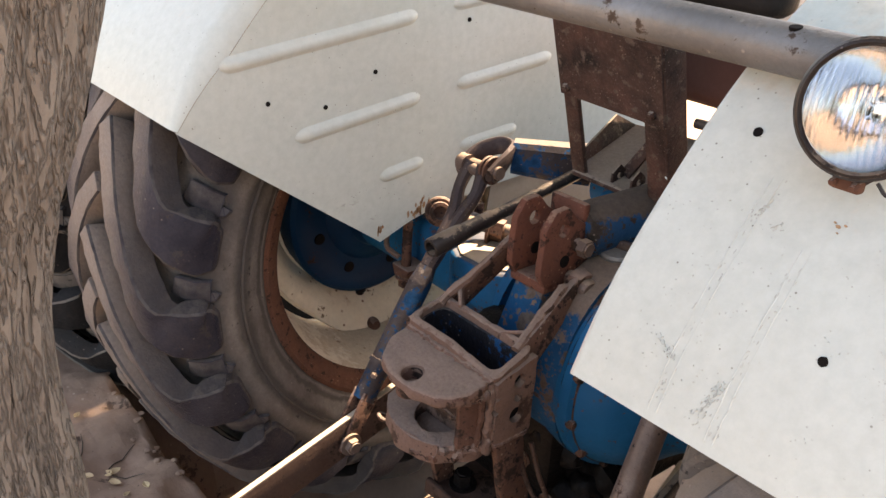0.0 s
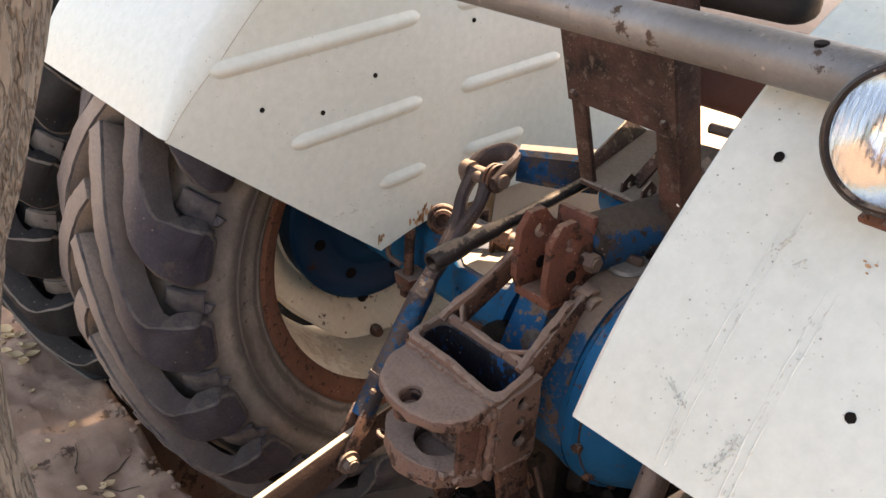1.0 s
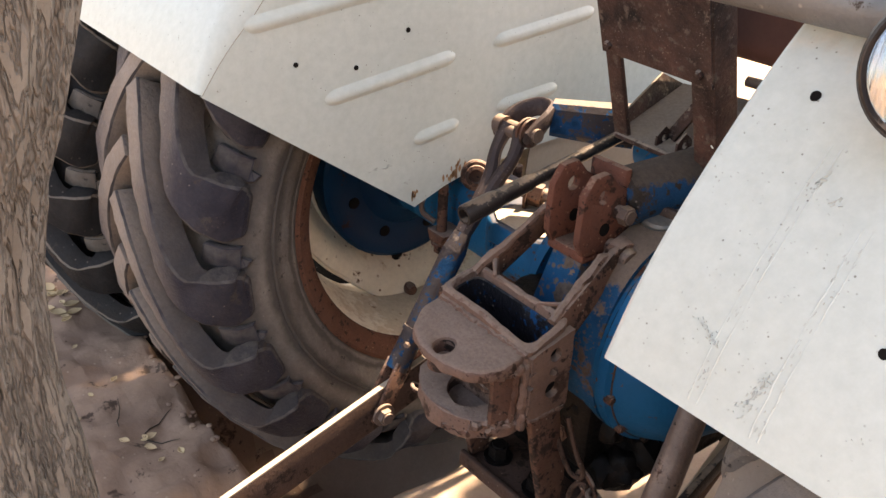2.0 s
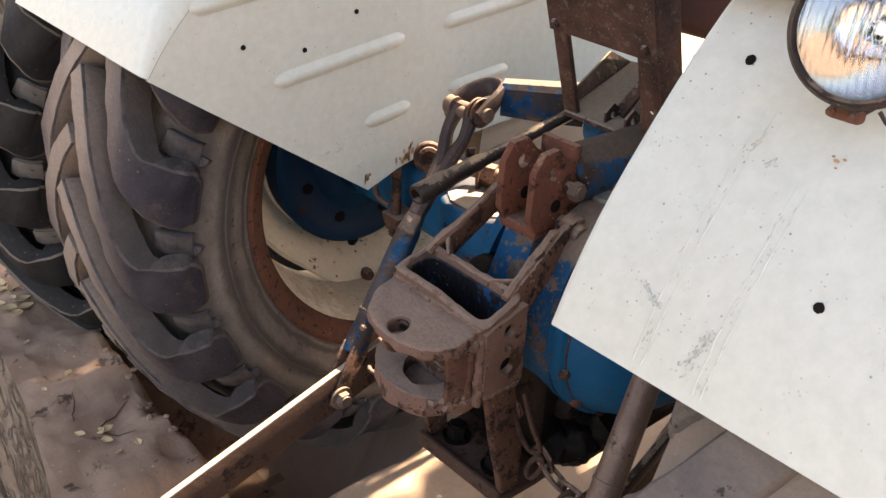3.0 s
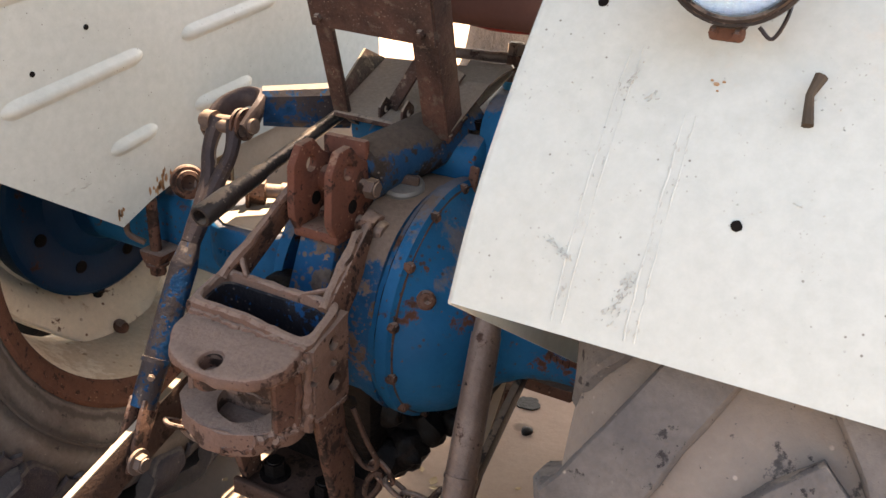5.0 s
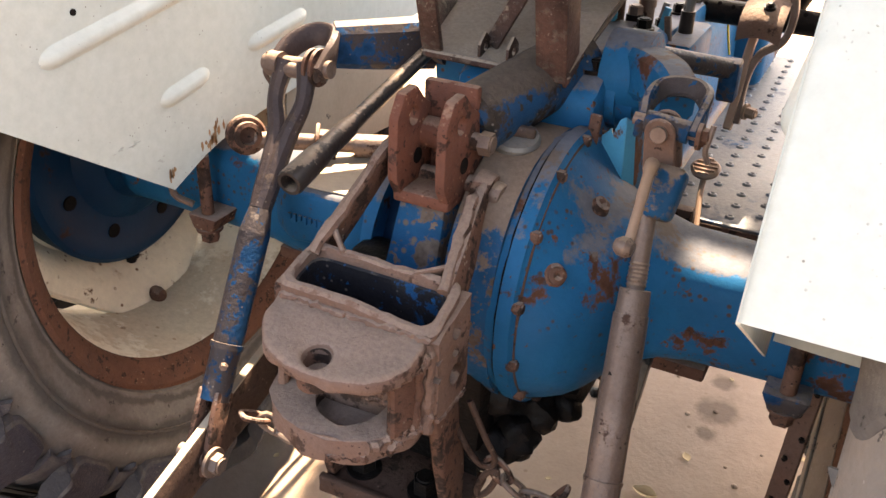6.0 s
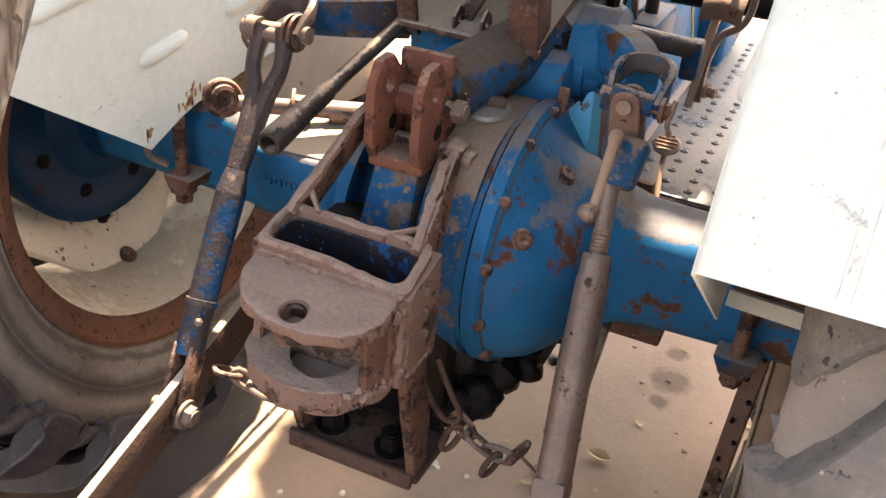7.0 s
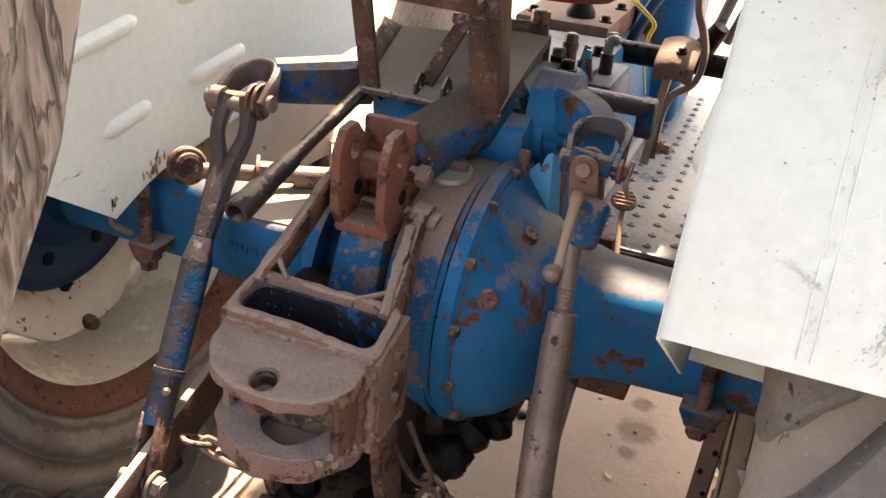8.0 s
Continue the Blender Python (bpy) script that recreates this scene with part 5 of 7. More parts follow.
def jaw_wall(line, z0, z1, thick, material):
    """A standing wall between the jaws that follows their outline."""
    bm = bmesh.new()
    line = [Vector((x, y, 0)) for x, y in line]
    lo, hi = [], []
    for i, p in enumerate(line):
        a, b = line[max(i - 1, 0)], line[min(i + 1, len(line) - 1)]
        n = (b - a).normalized().cross(Vector((0, 0, 1)))
        for ring, z in ((lo, z0), (hi, z1)):
            zz = z + 0.2 * (p.y + 0.43)
            ring.append((p + Vector((0, 0, zz)), p - n * thick + Vector((0, 0, zz))))
    rows = [[a, (a + c) / 2, c, d, (b + d) / 2, b] for (a, b), (c, d) in zip(lo, hi)]
    skin(bm, rows)
    bmesh.ops.recalc_face_normals(bm, faces=bm.faces)
    bevel(bm, 0.003, 1, 50)
    rough(bm, 0.004, 42, 1)
    part("jaw_wall", bm, material, hitch)


jaw_wall([(0.084, -0.414), (0.092, -0.400), (0.098, -0.382), (0.101, -0.355)], 0.592, 0.695, 0.014, M_RUST)
jaw_wall([(-0.094, -0.352), (-0.091, -0.376), (-0.086, -0.398)], 0.592, 0.695, 0.012, M_HITCH)
bm = bmesh.new()
block(bm, (HX0 + 0.003, HY0 - 0.003, 0.585), (HX1 - 0.002, HY0 + 0.010, 0.712))
bevel(bm, 0.004)
rough(bm, 0.003, 45, 2)
part("face_plate", bm, M_HITCH, hitch)


# weld beads
def weld(p0, p1, r, count, material=M_HITCH):
    bm = bmesh.new()
    p0, p1 = Vector(p0), Vector(p1)
    pts = [p0.lerp(p1, k / count) for k in range(count + 1)]
    pts = [p + Vector((random.uniform(-1, 1), random.uniform(-1, 1), random.uniform(-1, 1))) * r * 0.3 for p in pts]
    hose(bm, pts, [r * random.uniform(0.65, 1.15) for _ in pts], n=8)
    rough(bm, r * 0.25, 130, 1)
    part("weld_bead", bm, material, hitch)


weld((HX0 + 0.004, HY0 - 0.004, 0.720), (HX1, HY0 - 0.004, 0.718), 0.0060, 34)
weld((HX0 + 0.01, HY0 - 0.006, 0.716), (HX1 - 0.01, HY0 - 0.006, 0.713), 0.0045, 40)
weld((HX0, HY0 - 0.001, 0.610), (HX1, HY0 - 0.001, 0.610), 0.006, 26)
weld((0.108, HY0 - 0.001, 0.590), (0.108, HY0 - 0.001, 0.712), 0.0070, 18)
weld((0.106, -0.385, 0.700), (0.096, -0.428, 0.692), 0.0075, 12)
weld((0.108, -0.372, 0.700), (0.104, -0.400, 0.694), 0.0085, 9)
weld((0.100, -0.378, 0.604), (0.060, -0.432, 0.588), 0.0085, 16)
weld((0.104, -0.366, 0.598), (0.080, -0.412, 0.586), 0.0095, 12)
weld((0.098, -0.360, 0.585), (0.070, -0.418, 0.574), 0.0080, 12, M_RUST)
weld((0.060, -0.430, 0.572), (0.010, -0.444, 0.566), 0.0055, 14, M_RUST)
weld((0.098, -0.384, 0.600), (0.100, -0.380, 0.690), 0.0060, 14, M_RUST)
# cheek plates with three holes, and the posts below them
for sx in (-1, 1):
    x0 = 0.106 if sx > 0 else -0.104
    for j, (z0, z1, hz, rr) in enumerate(((0.689, 0.738, 0.706, 0.0115), (0.664, 0.689, 0.677, 0.0075), (0.604, 0.664, 0.645, 0.0140))):
        bm = bmesh.new()
        top = z1 if j else hitch_z(HY0 + 0.004, 0.1 * sx) - 0.012
        back = z1 if j else hitch_z(HY1 - 0.004) - 0.012
        holed(bm, [(HY0 + 0.002, z0), (HY1 + 0.006, z0), (HY1 + 0.006, back), (HY0 + 0.002, top)], (-0.324, hz), rr, "x", x0, x0 + 0.012, n=40)
        bm.normal_update()
        for v in bm.verts:
            v.co.x += 0.0022 * noise.noise(v.co * 40)
        part("cheek_plate", bm, M_HITCH if sx > 0 else M_RUST, hitch)
    # an added near-black block stands for the shaded void behind the holes
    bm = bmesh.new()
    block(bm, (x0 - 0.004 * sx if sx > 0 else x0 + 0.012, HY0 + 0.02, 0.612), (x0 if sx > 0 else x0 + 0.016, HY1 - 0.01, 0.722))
    part("cavity_shade", bm, M_HOLE_SHADE, hitch)
    weld((x0 + (0.011 if sx > 0 else 0.001), HY0 + 0.004, 0.604), (x0 + (0.011 if sx > 0 else 0.001), HY1, 0.604), 0.004, 12)
    bm = bmesh.new()
    xp = 0.094 if sx > 0 else -0.090
    prism(bm, [(-0.356, 0.612), (-0.346, 0.560), (-0.300, 0.372), (-0.262, 0.372), (-0.262, 0.46), (-0.284, 0.540), (-0.292, 0.612)], "x", xp, xp + 0.0145)
    bevel(bm, 0.003)
    rough(bm, 0.003, 45, 2)
    part("post", bm, M_RUST, hitch, "rust-flaked flat post")
# foot: a tray with a turned-up front lip
bm = bmesh.new()
skin(bm, [[(-0.092, -0.306, 0.356), (0.110, -0.296, 0.350), (0.112, -0.185, 0.356), (-0.092, -0.185, 0.360)], [(-0.092, -0.306, 0.372), (0.110, -0.296, 0.366), (0.112, -0.185, 0.372), (-0.092, -0.185, 0.376)]])
bevel(bm, 0.005)
rough(bm, 0.0025, 40, 2)
part("foot_plate", bm, M_LINK, hitch, "dark greasy foot plate")
bm = bmesh.new()
bar(bm, (-0.094, -0.311, 0.368), (0.104, -0.301, 0.362), 0.012, 0.030)
bevel(bm, 0.004)
rough(bm, 0.002, 45, 2)
part("foot_lip", bm, M_LINK, hitch)
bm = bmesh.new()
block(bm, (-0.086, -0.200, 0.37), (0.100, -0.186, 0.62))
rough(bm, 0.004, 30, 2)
part("back_plate", bm, M_GREASE_SHADE, hitch)
for x in (-0.050, 0.050):
    hexbolt((x, -0.262, 0.373), (0, 0, 1), 0.036, 0.026, hitch, M_GREASE_SHADE)
    hexbolt((x, -0.200, 0.475), (0, -1, 0), 0.034, 0.022, hitch, M_RUST)
# cast arms from the box up to the bracket's pin
TIP = {1: Vector((0.074, -0.160, 0.806)), -1: Vector((-0.050, -0.142, 0.855))}
for sx in (1, -1):
    tip, root = TIP[sx], Vector((sx * 0.094 + 0.004, HY1 + 0.002, hitch_z(HY1) - 0.022))
    bm = bmesh.new()
    bar(bm, root, tip, 0.014, 0.050, up=(0, -0.75, 0.45), h1=0.036)
    bevel(bm, 0.004)
    rough(bm, 0.004, 36, 2)
    part("cast_arm", bm, M_RUST, hitch, "rough rusty cast arm")
    # ragged rib along the arm's edge
    bm = bmesh.new()
    edge_at = Vector((sx * -0.004, -0.018, 0.012))
    pts = [root.lerp(tip, k / 12) + edge_at * (1.15 if k < 11 else 0.6) + Vector((random.uniform(-1, 1), random.uniform(-1, 1), random.uniform(-1, 1))) * 0.0018 for k in range(13)]
    hose(bm, pts, [0.0075 * random.uniform(0.8, 1.2) for _ in pts], n=8)
    rough(bm, 0.002, 90, 1)
    part("arm_rib", bm, M_HITCH, hitch)
    # the arm's root spreads into two ribs that meet the rim
    for off, k in ((0.046, 0.22), (0.004, 0.30)):
        bm = bmesh.new()
        r2 = Vector((sx * (0.094 - off), HY1 - 0.003, hitch_z(HY1) - 0.006))
        r3 = root.lerp(tip, k) + edge_at * 0.9
        bar(bm, r2, r3, 0.007, 0.016, up=(0, -0.6, 0.8))
        bevel(bm, 0.002, 1)
        rough(bm, 0.002, 80, 2)
        part("root_rib", bm, M_HITCH, hitch)
bm = bmesh.new()
rod(bm, (-0.066, -0.158, 0.806), (0.070, -0.158, 0.806), 0.013, n=16)
part("hitch_pin", bm, M_RUST, hitch)
bm = bmesh.new()
rod(bm, (0.058, -0.158, 0.808), (0.082, -0.158, 0.803), 0.0225, n=20)
bevel(bm, 0.003, 2, 40)
rough(bm, 0.0015, 60, 1)
part("pin_boss", bm, M_HITCH, hitch)
bm = bmesh.new()
turned(bm, [(0.0, 0.0), (0.0, 0.0150), (0.004, 0.0170), (0.012, 0.0170), (0.016, 0.0145), (0.0165, 0.0)], (0.081, -0.158, 0.802), (1, -0.12, -0.08), n=22)
part("pin_head", bm, M_STEEL, hitch, "worn round pin head")


# ---- fenders ----
FXS, FOUT = {-1: 0.416, 1: 0.439}, 1.0
ARC = [(-0.610, 0.992), (-0.585, 1.045), (-0.550, 1.102), (-0.497, 1.169), (-0.446, 1.226), (-0.390, 1.276), (-0.300, 1.333), (-0.200, 1.375), (-0.08, 1.395), (0.10, 1.400), (0.35, 1.400), (0.60, 1.390)]
LOWER = [(0.62, 0.80), (0.10, 0.765), (-0.10, 0.738), (-0.194, 0.701)]


def sheet(name, bm, parent, label="", thick=0.003):
    ob = part(name, bm, M_WHITE, parent, label, sharp=50)
    s = ob.modifiers.new("thick", "SOLIDIFY")
    s.thickness, s.offset = thick, 0.0
    return ob


def fender(side):
    FX = FXS[side]
    arc = [Vector((0, y, z)) for y, z in ARC]
    fine = spline(arc, 3)
    # wrap-over panel with rounded inner edge
    bm = bmesh.new()
    R = 0.006
    rows = []
    for i, p in enumerate(fine):
        a, b = fine[max(i - 1, 0)], fine[min(i + 1, len(fine) - 1)]
        t = (b - a).normalized()
        nrm = Vector((0, -t.z, t.y))
        row = []
        if side < 0:
            R = 0.002 + max(0.010, min(0.036, 0.010 + (p.z - 0.99) * 0.20))
        for k in range(7):
            g = radians(15 * k)
            row.append(p - nrm * R * (1 - math.sin(g)) + Vector((side * (FX + R * (1 - math.cos(g))), 0, 0)))
        for k in range(1, 9):
            x = FX + R + (FOUT - FX - R) * k / 8
            row.append(p + Vector((side * x, 0, 0)) * 1.0)
        rows.append(row)
    skin(bm, rows, closed=False)
    bmesh.ops.recalc_face_normals(bm, faces=bm.faces)
    top = sheet("fender", bm, tractor, "off-white painted sheet steel fender, scuffed and chipped")
    # inner panel
    bm = bmesh.new()
    R = 0.006
    edge = [(p - Vector((0, -((fine[min(i + 1, len(fine) - 1)] - fine[max(i - 1, 0)]).normalized().z), (fine[min(i + 1, len(fine) - 1)] - fine[max(i - 1, 0)]).normalized().y)) * (R - 0.002)) for i, p in enumerate(fine)]
    if side < 0:
        edge = [p + (e - p) * (max(0.010, min(0.036, 0.010 + (p.z - 0.99) * 0.20)) - 0.002) / 0.004 for p, e in zip(fine, edge)]
    pts = [(p.y, p.z) for p in edge] + LOWER
    low = [Vector((0, y, z)) for y, z in [(ARC[0][0] + 0.004, ARC[0][1] - 0.004)] + LOWER[::-1]]
    total = sum((b - a).length for a, b in zip(low, low[1:]))
    def along(s):
        for a, b in zip(low, low[1:]):
            if s <= (b - a).length:
                return a.lerp(b, s / (b - a).length)
            s -= (b - a).length
        return low[-1]
    first = (low[1] - low[0]).length / total
    steps = sorted([k / (len(edge) - 2) for k in range(len(edge) - 1)] + [first])
    rows = []
    for e, k in zip(edge, steps):
        q = along(total * k)
        rows.append([(side * (FX - 0.001), e.y + (q.y - e.y) * j / 6, e.z + (q.z - e.z) * j / 6) for j in range(7)])
    skin(bm, rows, closed=False)
    bmesh.ops.recalc_face_normals(bm, faces=bm.faces)
    inner = sheet("inner_panel", bm, top)
    if side < 0:
        # an added tan sheet ahead of the axle, for a bright dusty area there
        bm = bmesh.new()
        skin(bm, [[(x, y, z) for y, z in ((0.10, 0.60), (0.13, 0.90), (0.40, 0.90), (0.56, 0.72), (0.50, 0.57))] for x in (-0.434, -0.431)])
        bmesh.ops.recalc_face_normals(bm, faces=bm.faces)
        part("tan_stand_in", bm, M_DUST_LIT, inner, "added tan sheet in place of a bright dusty area")
    bm = bmesh.new()
    hose(bm, [Vector((side * (FX - 0.0012), p.y, p.z)) for p in edge], 0.0009, n=6)
    part("crease", bm, M_CREASE if side < 0 else M_WHITE, inner, "grimy folded seam")
    # pressed ribs
    ribs = [(-0.526, 1.085, -0.125, 1.141), (-0.387, 0.945, -0.110, 0.986), (-0.200, 0.837, -0.094, 0.854), (-0.018, 0.999, 0.245, 1.031), (0.0, 0.868, 0.160, 0.885), (-0.04, 1.155, 0.25, 1.19)]
    for y0, z0, y1, z1 in ribs:
        bm = bmesh.new()
        a, b = Vector((0, y0, z0)), Vector((0, y1, z1))
        d = (b - a).normalized()
        u = Vector((0, -d.z, d.y))
        rings = []
        m = 12
        prof = [(-0.016, 0.0), (-0.012, 0.001), (-0.007, 0.0080), (0.0, 0.0100), (0.007, 0.0080), (0.012, 0.0015), (0.016, 0.0)]
        L = (b - a).length
        for s, w, h in ((0, 0.35, 0.05), (0.006, 0.7, 0.45), (0.014, 0.92, 0.85), (0.024, 1, 1), (L - 0.024, 1, 1), (L - 0.014, 0.92, 0.85), (L - 0.006, 0.7, 0.45), (L, 0.35, 0.05)):
            rings.append([a + d * s + u * q * w + Vector((side * (FX - 0.0022 - r * h), 0, 0)) for q, r in prof])
        skin(bm, rings, closed=False)
        part("pressed_rib", bm, M_WHITE, inner, sharp=70)
    # bolt holes: near-black discs for the shade inside them
    for y, z in ((-0.440, 1.015), (-0.325, 0.994), (-0.218, 1.046), (0.003, 1.124)):
        bm = bmesh.new()
        rod(bm, (side * (FX - 0.004), y, z), (side * (FX - 0.0024), y, z), 0.0044, n=14)
        part("bolt_hole", bm, M_HOLE_SHADE, inner)
    # rust spots where it is bolted
    streaks = random.Random(7 + side)
    for y, z, sy_, sz_, count, m in ((-0.196, 0.728, 0.007, 0.009, 9, M_RSPOT), (-0.100, 0.748, 0.018, 0.018, 34, M_RSPOT), (-0.105, 0.735, 0.02, 0.006, 8, M_MARK), (-0.27, 0.797, 0.028, 0.004, 12, M_MARK), (-0.215, 0.752, 0.012, 0.008, 5, M_MARK)):
        for k in range(count):
            w, h = streaks.uniform(0.0008, 0.0030), streaks.uniform(0.0015, 0.009)
            if m is M_MARK:
                w, h = streaks.uniform(0.0015, 0.004), streaks.uniform(0.0006, 0.0014)
            cy, cz = y + streaks.gauss(0, sy_ * 0.6), z + streaks.gauss(0, sz_ * 0.6)
            if cz < 0.701 + max(0.0, -0.194 - cy) * 0.70 + max(0.0, cy + 0.194) * 0.36 + 0.006:
                continue
            bm = bmesh.new()
            ring = [(w * streaks.uniform(0.6, 1.3) * math.cos(t), h * streaks.uniform(0.6, 1.3) * math.sin(t)) for t in (2 * math.pi * q / 9 for q in range(9))]
            skin(bm, [[(side * (FX - 0.0028), cy + p, cz + q) for p, q in ring], [(side * (FX - 0.0034), cy + p, cz + q) for p, q in ring]])
            bmesh.ops.recalc_face_normals(bm, faces=bm.faces)
            part("rust_streak" if m is M_RSPOT else "scratch", bm, m, inner)
    bm = bmesh.new()
    bar(bm, (side * (FX + 0.005), -0.15, 0.745), (side * 0.62, -0.15, 0.735), 0.05, 0.014)
    bevel(bm, 0.003)
    part("support_bracket", bm, M_RUST, top)
    bm = bmesh.new()
    bar(bm, (side * (FX + 0.004), -0.178, 0.727), (side * 0.60, -0.178, 0.720), 0.006, 0.022)
    part("bracket_edge", bm, M_WHITE, top)
    return top


fender(-1)
fender_r = fender(1)


def on_arc(t):
    """A place on the fender's curve by its height: y, z and the outward normal."""
    for (y0, z0), (y1, z1) in zip(ARC, ARC[1:]):
        if z0 <= t <= z1:
            k = (t - z0) / (z1 - z0)
            d = Vector((0, y1 - y0, z1 - z0)).normalized()
            return y0 + (y1 - y0) * k, t, Vector((0, -d.z, d.y))
    return ARC[-1][0], ARC[-1][1], Vector((0, 0, 1))


def fender_mark(x, z, w, h, material, name, turn=0.0, lift=0.0022, sides=14):
    y, z, nrm = on_arc(z)
    up = nrm.cross(Vector((1, 0, 0))).normalized()
    up = up if up.z > 0 else -up
    bm = bmesh.new()
    c, s = math.cos(turn), math.sin(turn)
    ring = []
    for k in range(sides):
        a = 2 * math.pi * k / sides
        p, q = w * math.cos(a) * random.uniform(0.9, 1.1), h * math.sin(a) * random.uniform(0.9, 1.1)
        p, q = p * c - q * s, p * s + q * c
        ring.append(Vector((x + p, y, z)) + up * q)
    base = Vector((0, y, z))
    skin(bm, [[v + nrm * (lift - 0.003) for v in ring], [v + nrm * (lift + 0.0006) for v in ring]])
    part(name, bm, material, fender_r)


# two holes drawn as near-black marks, shade in their colour
fender_mark(0.491, 1.216, 0.0048, 0.0048, M_HOLE_SHADE, "bolt_hole")
fender_mark(0.643, 1.089, 0.0042, 0.0044, M_HOLE_SHADE, "bolt_hole")
smear = random.Random(12)
for cx_, cz_, dx_, dz_, spread, count in ((0.517, 1.050, 0.010, -0.004, 0.0015, 26), (0.577, 1.035, 0.004, 0.012, 0.003, 44), (0.572, 1.016, 0.006, 0.010, 0.004, 30), (0.535, 1.165, 0.003, 0.003, 0.0015, 14), (0.555, 1.158, 0.003, 0.004, 0.002, 12)):
    for k in range(count):
        u = smear.gauss(0, 0.55)
        fender_mark(cx_ + dx_ * u + smear.gauss(0, spread), cz_ + dz_ * u + smear.gauss(0, spread), smear.uniform(0.0004, 0.0020), smear.uniform(0.0002, 0.0006), M_MARK, "scuff", math.atan2(dz_, dx_) + smear.gauss(0, 0.3), sides=6)
for dx_, dz_, w_ in ((0, 0, 0.0022), (0.005, 0.002, 0.0014), (-0.004, 0.002, 0.0012), (0.002, -0.004, 0.0010)):
    fender_mark(0.60 + dx_, 1.172 + dz_, w_, w_ * 0.6, M_RSPOT, "rust_spot")


def fender_seam(x, z0, z1, w, material, side=1, parent=None):
    bm = bmesh.new()
    rows = []
    for k in range(16):
        y, z, nrm = on_arc(z0 + (z1 - z0) * k / 15)
        h = 0.0015 if side > 0 else 0.0
        xx = x + 0.0015 * noise.noise(Vector((k * 0.9, x * 30, 0)))
        rows.append([Vector((side * (xx + w * q), y, z)) + nrm * (0.0014 + 0.0011 * r) for q, r in ((-0.5, 0), (-0.25, 1), (0.25, 1), (0.5, 0))])
    skin(bm, rows, closed=False)
    part("weld_seam", bm, material, parent or fender_r, sharp=80)


fender_seam(0.527, 1.0, 1.19, 0.0022, M_WHITE)
fender_seam(0.536, 1.0, 1.19, 0.0018, M_WHITE)
fender_seam(0.585, 1.0, 1.15, 0.0022, M_WHITE)
fender_seam(0.593, 1.0, 1.15, 0.0018, M_WHITE)
# grime caught in the welds, scratches and flecks on the paint
flecks = random.Random(31)
for x0, z1 in ((0.531, 1.19), (0.589, 1.15)):
    for k in range(34):
        fender_mark(x0 + flecks.gauss(0, 0.0035), flecks.uniform(1.0, z1), flecks.uniform(0.0002, 0.0006), flecks.uniform(0.0006, 0.0030), M_MARK, "grime_fleck", flecks.uniform(-0.3, 0.1), sides=6)
for k in range(110):
    cx_, cz_ = flecks.uniform(0.45, 0.90), flecks.uniform(1.0, 1.20)
    for j in range(flecks.choice((1, 1, 1, 3, 5))):
        fender_mark(cx_ + flecks.gauss(0, 0.006), min(1.225, max(0.997, cz_ + flecks.gauss(0, 0.006))), flecks.uniform(0.0003, 0.0010), flecks.uniform(0.0003, 0.0007), M_MARK, "paint_fleck", flecks.uniform(0, 3), sides=6)


# ---- cross pipe and work lamp ----
bm = bmesh.new()
turned(bm, [(0, 0.019), (0, 0.0232), (1.36, 0.0232), (1.36, 0.019)], (-0.80, -0.427, 1.288), (1, 0, 0), n=36, closed=True)
pipe = part("cross_pipe", bm, M_PIPE, tractor, "grey galvanised steel pipe between the fenders")
# the pipe's hole is a near-black disc, coloured as its shade
bm = bmesh.new()
rod(bm, (0.494, -0.4355, 1.3075), (0.494, -0.4360, 1.3102), 0.0060, n=16)
part("bolt_hole", bm, M_HOLE_SHADE, pipe)

LC = Vector((0.604, -0.505, 1.273))
LS = 0.70
ldir = Vector((0.10, -0.93, 0.16)).normalized()
bm = bmesh.new()
turned(bm, [(-0.075, 0.0), (-0.072, 0.03), (-0.055, 0.058), (-0.025, 0.073), (-0.008, 0.0775), (0.012, 0.0775), (0.016, 0.074), (0.012, 0.070), (-0.006, 0.070)], LC, ldir, n=56, k=LS)
lamp = part("work_lamp", bm, M_BLACK, tractor, "round work lamp with clear glass and chrome ring")
bm = bmesh.new()
turned(bm, [(0.0125, 0.0735), (0.0165, 0.0735), (0.018, 0.0705), (0.0135, 0.0672), (0.010, 0.0672)], LC, ldir, n=56, k=LS)
part("ring", bm, M_BLACK, lamp)
bm = bmesh.new()
turned(bm, [(-0.052, 0.004), (-0.049, 0.014), (-0.040, 0.030), (-0.024, 0.048), (-0.004, 0.063), (0.009, 0.068)], LC, ldir, n=56, k=LS)
part("reflector", bm, M_REFLECT, lamp)
bm = bmesh.new()
turned(bm, [(-0.05, 0.0), (-0.03, 0.010), (-0.022, 0.009), (-0.016, 0.0)], LC, ldir, n=20, k=LS)
part("bulb", bm, M_GLASS, lamp)
bm = bmesh.new()
turned(bm, [(0.0115, 0.0675), (0.017, 0.064), (0.023, 0.050), (0.0265, 0.030), (0.028, 0.0), (0.026, 0.0), (0.0245, 0.030), (0.021, 0.050), (0.0150, 0.063), (0.0095, 0.0675)], LC, ldir, n=56, k=LS)
ob = part("lens", bm, M_LENS, lamp)
ob.visible_shadow = False
bm = bmesh.new()
block(bm, LC + LS * Vector((-0.018, -0.012, -0.092)), LC + LS * Vector((0.018, 0.004, -0.077)))
bevel(bm, 0.003)
part("foot", bm, M_RUST, lamp, "rusty lamp foot")
for x in (-0.012, 0.012):
    hexbolt(LC + LS * Vector((x, -0.010, -0.082)), (0, -1, -0.2), 0.007, 0.005, lamp, M_RUST, washer=False)
bm = bmesh.new()
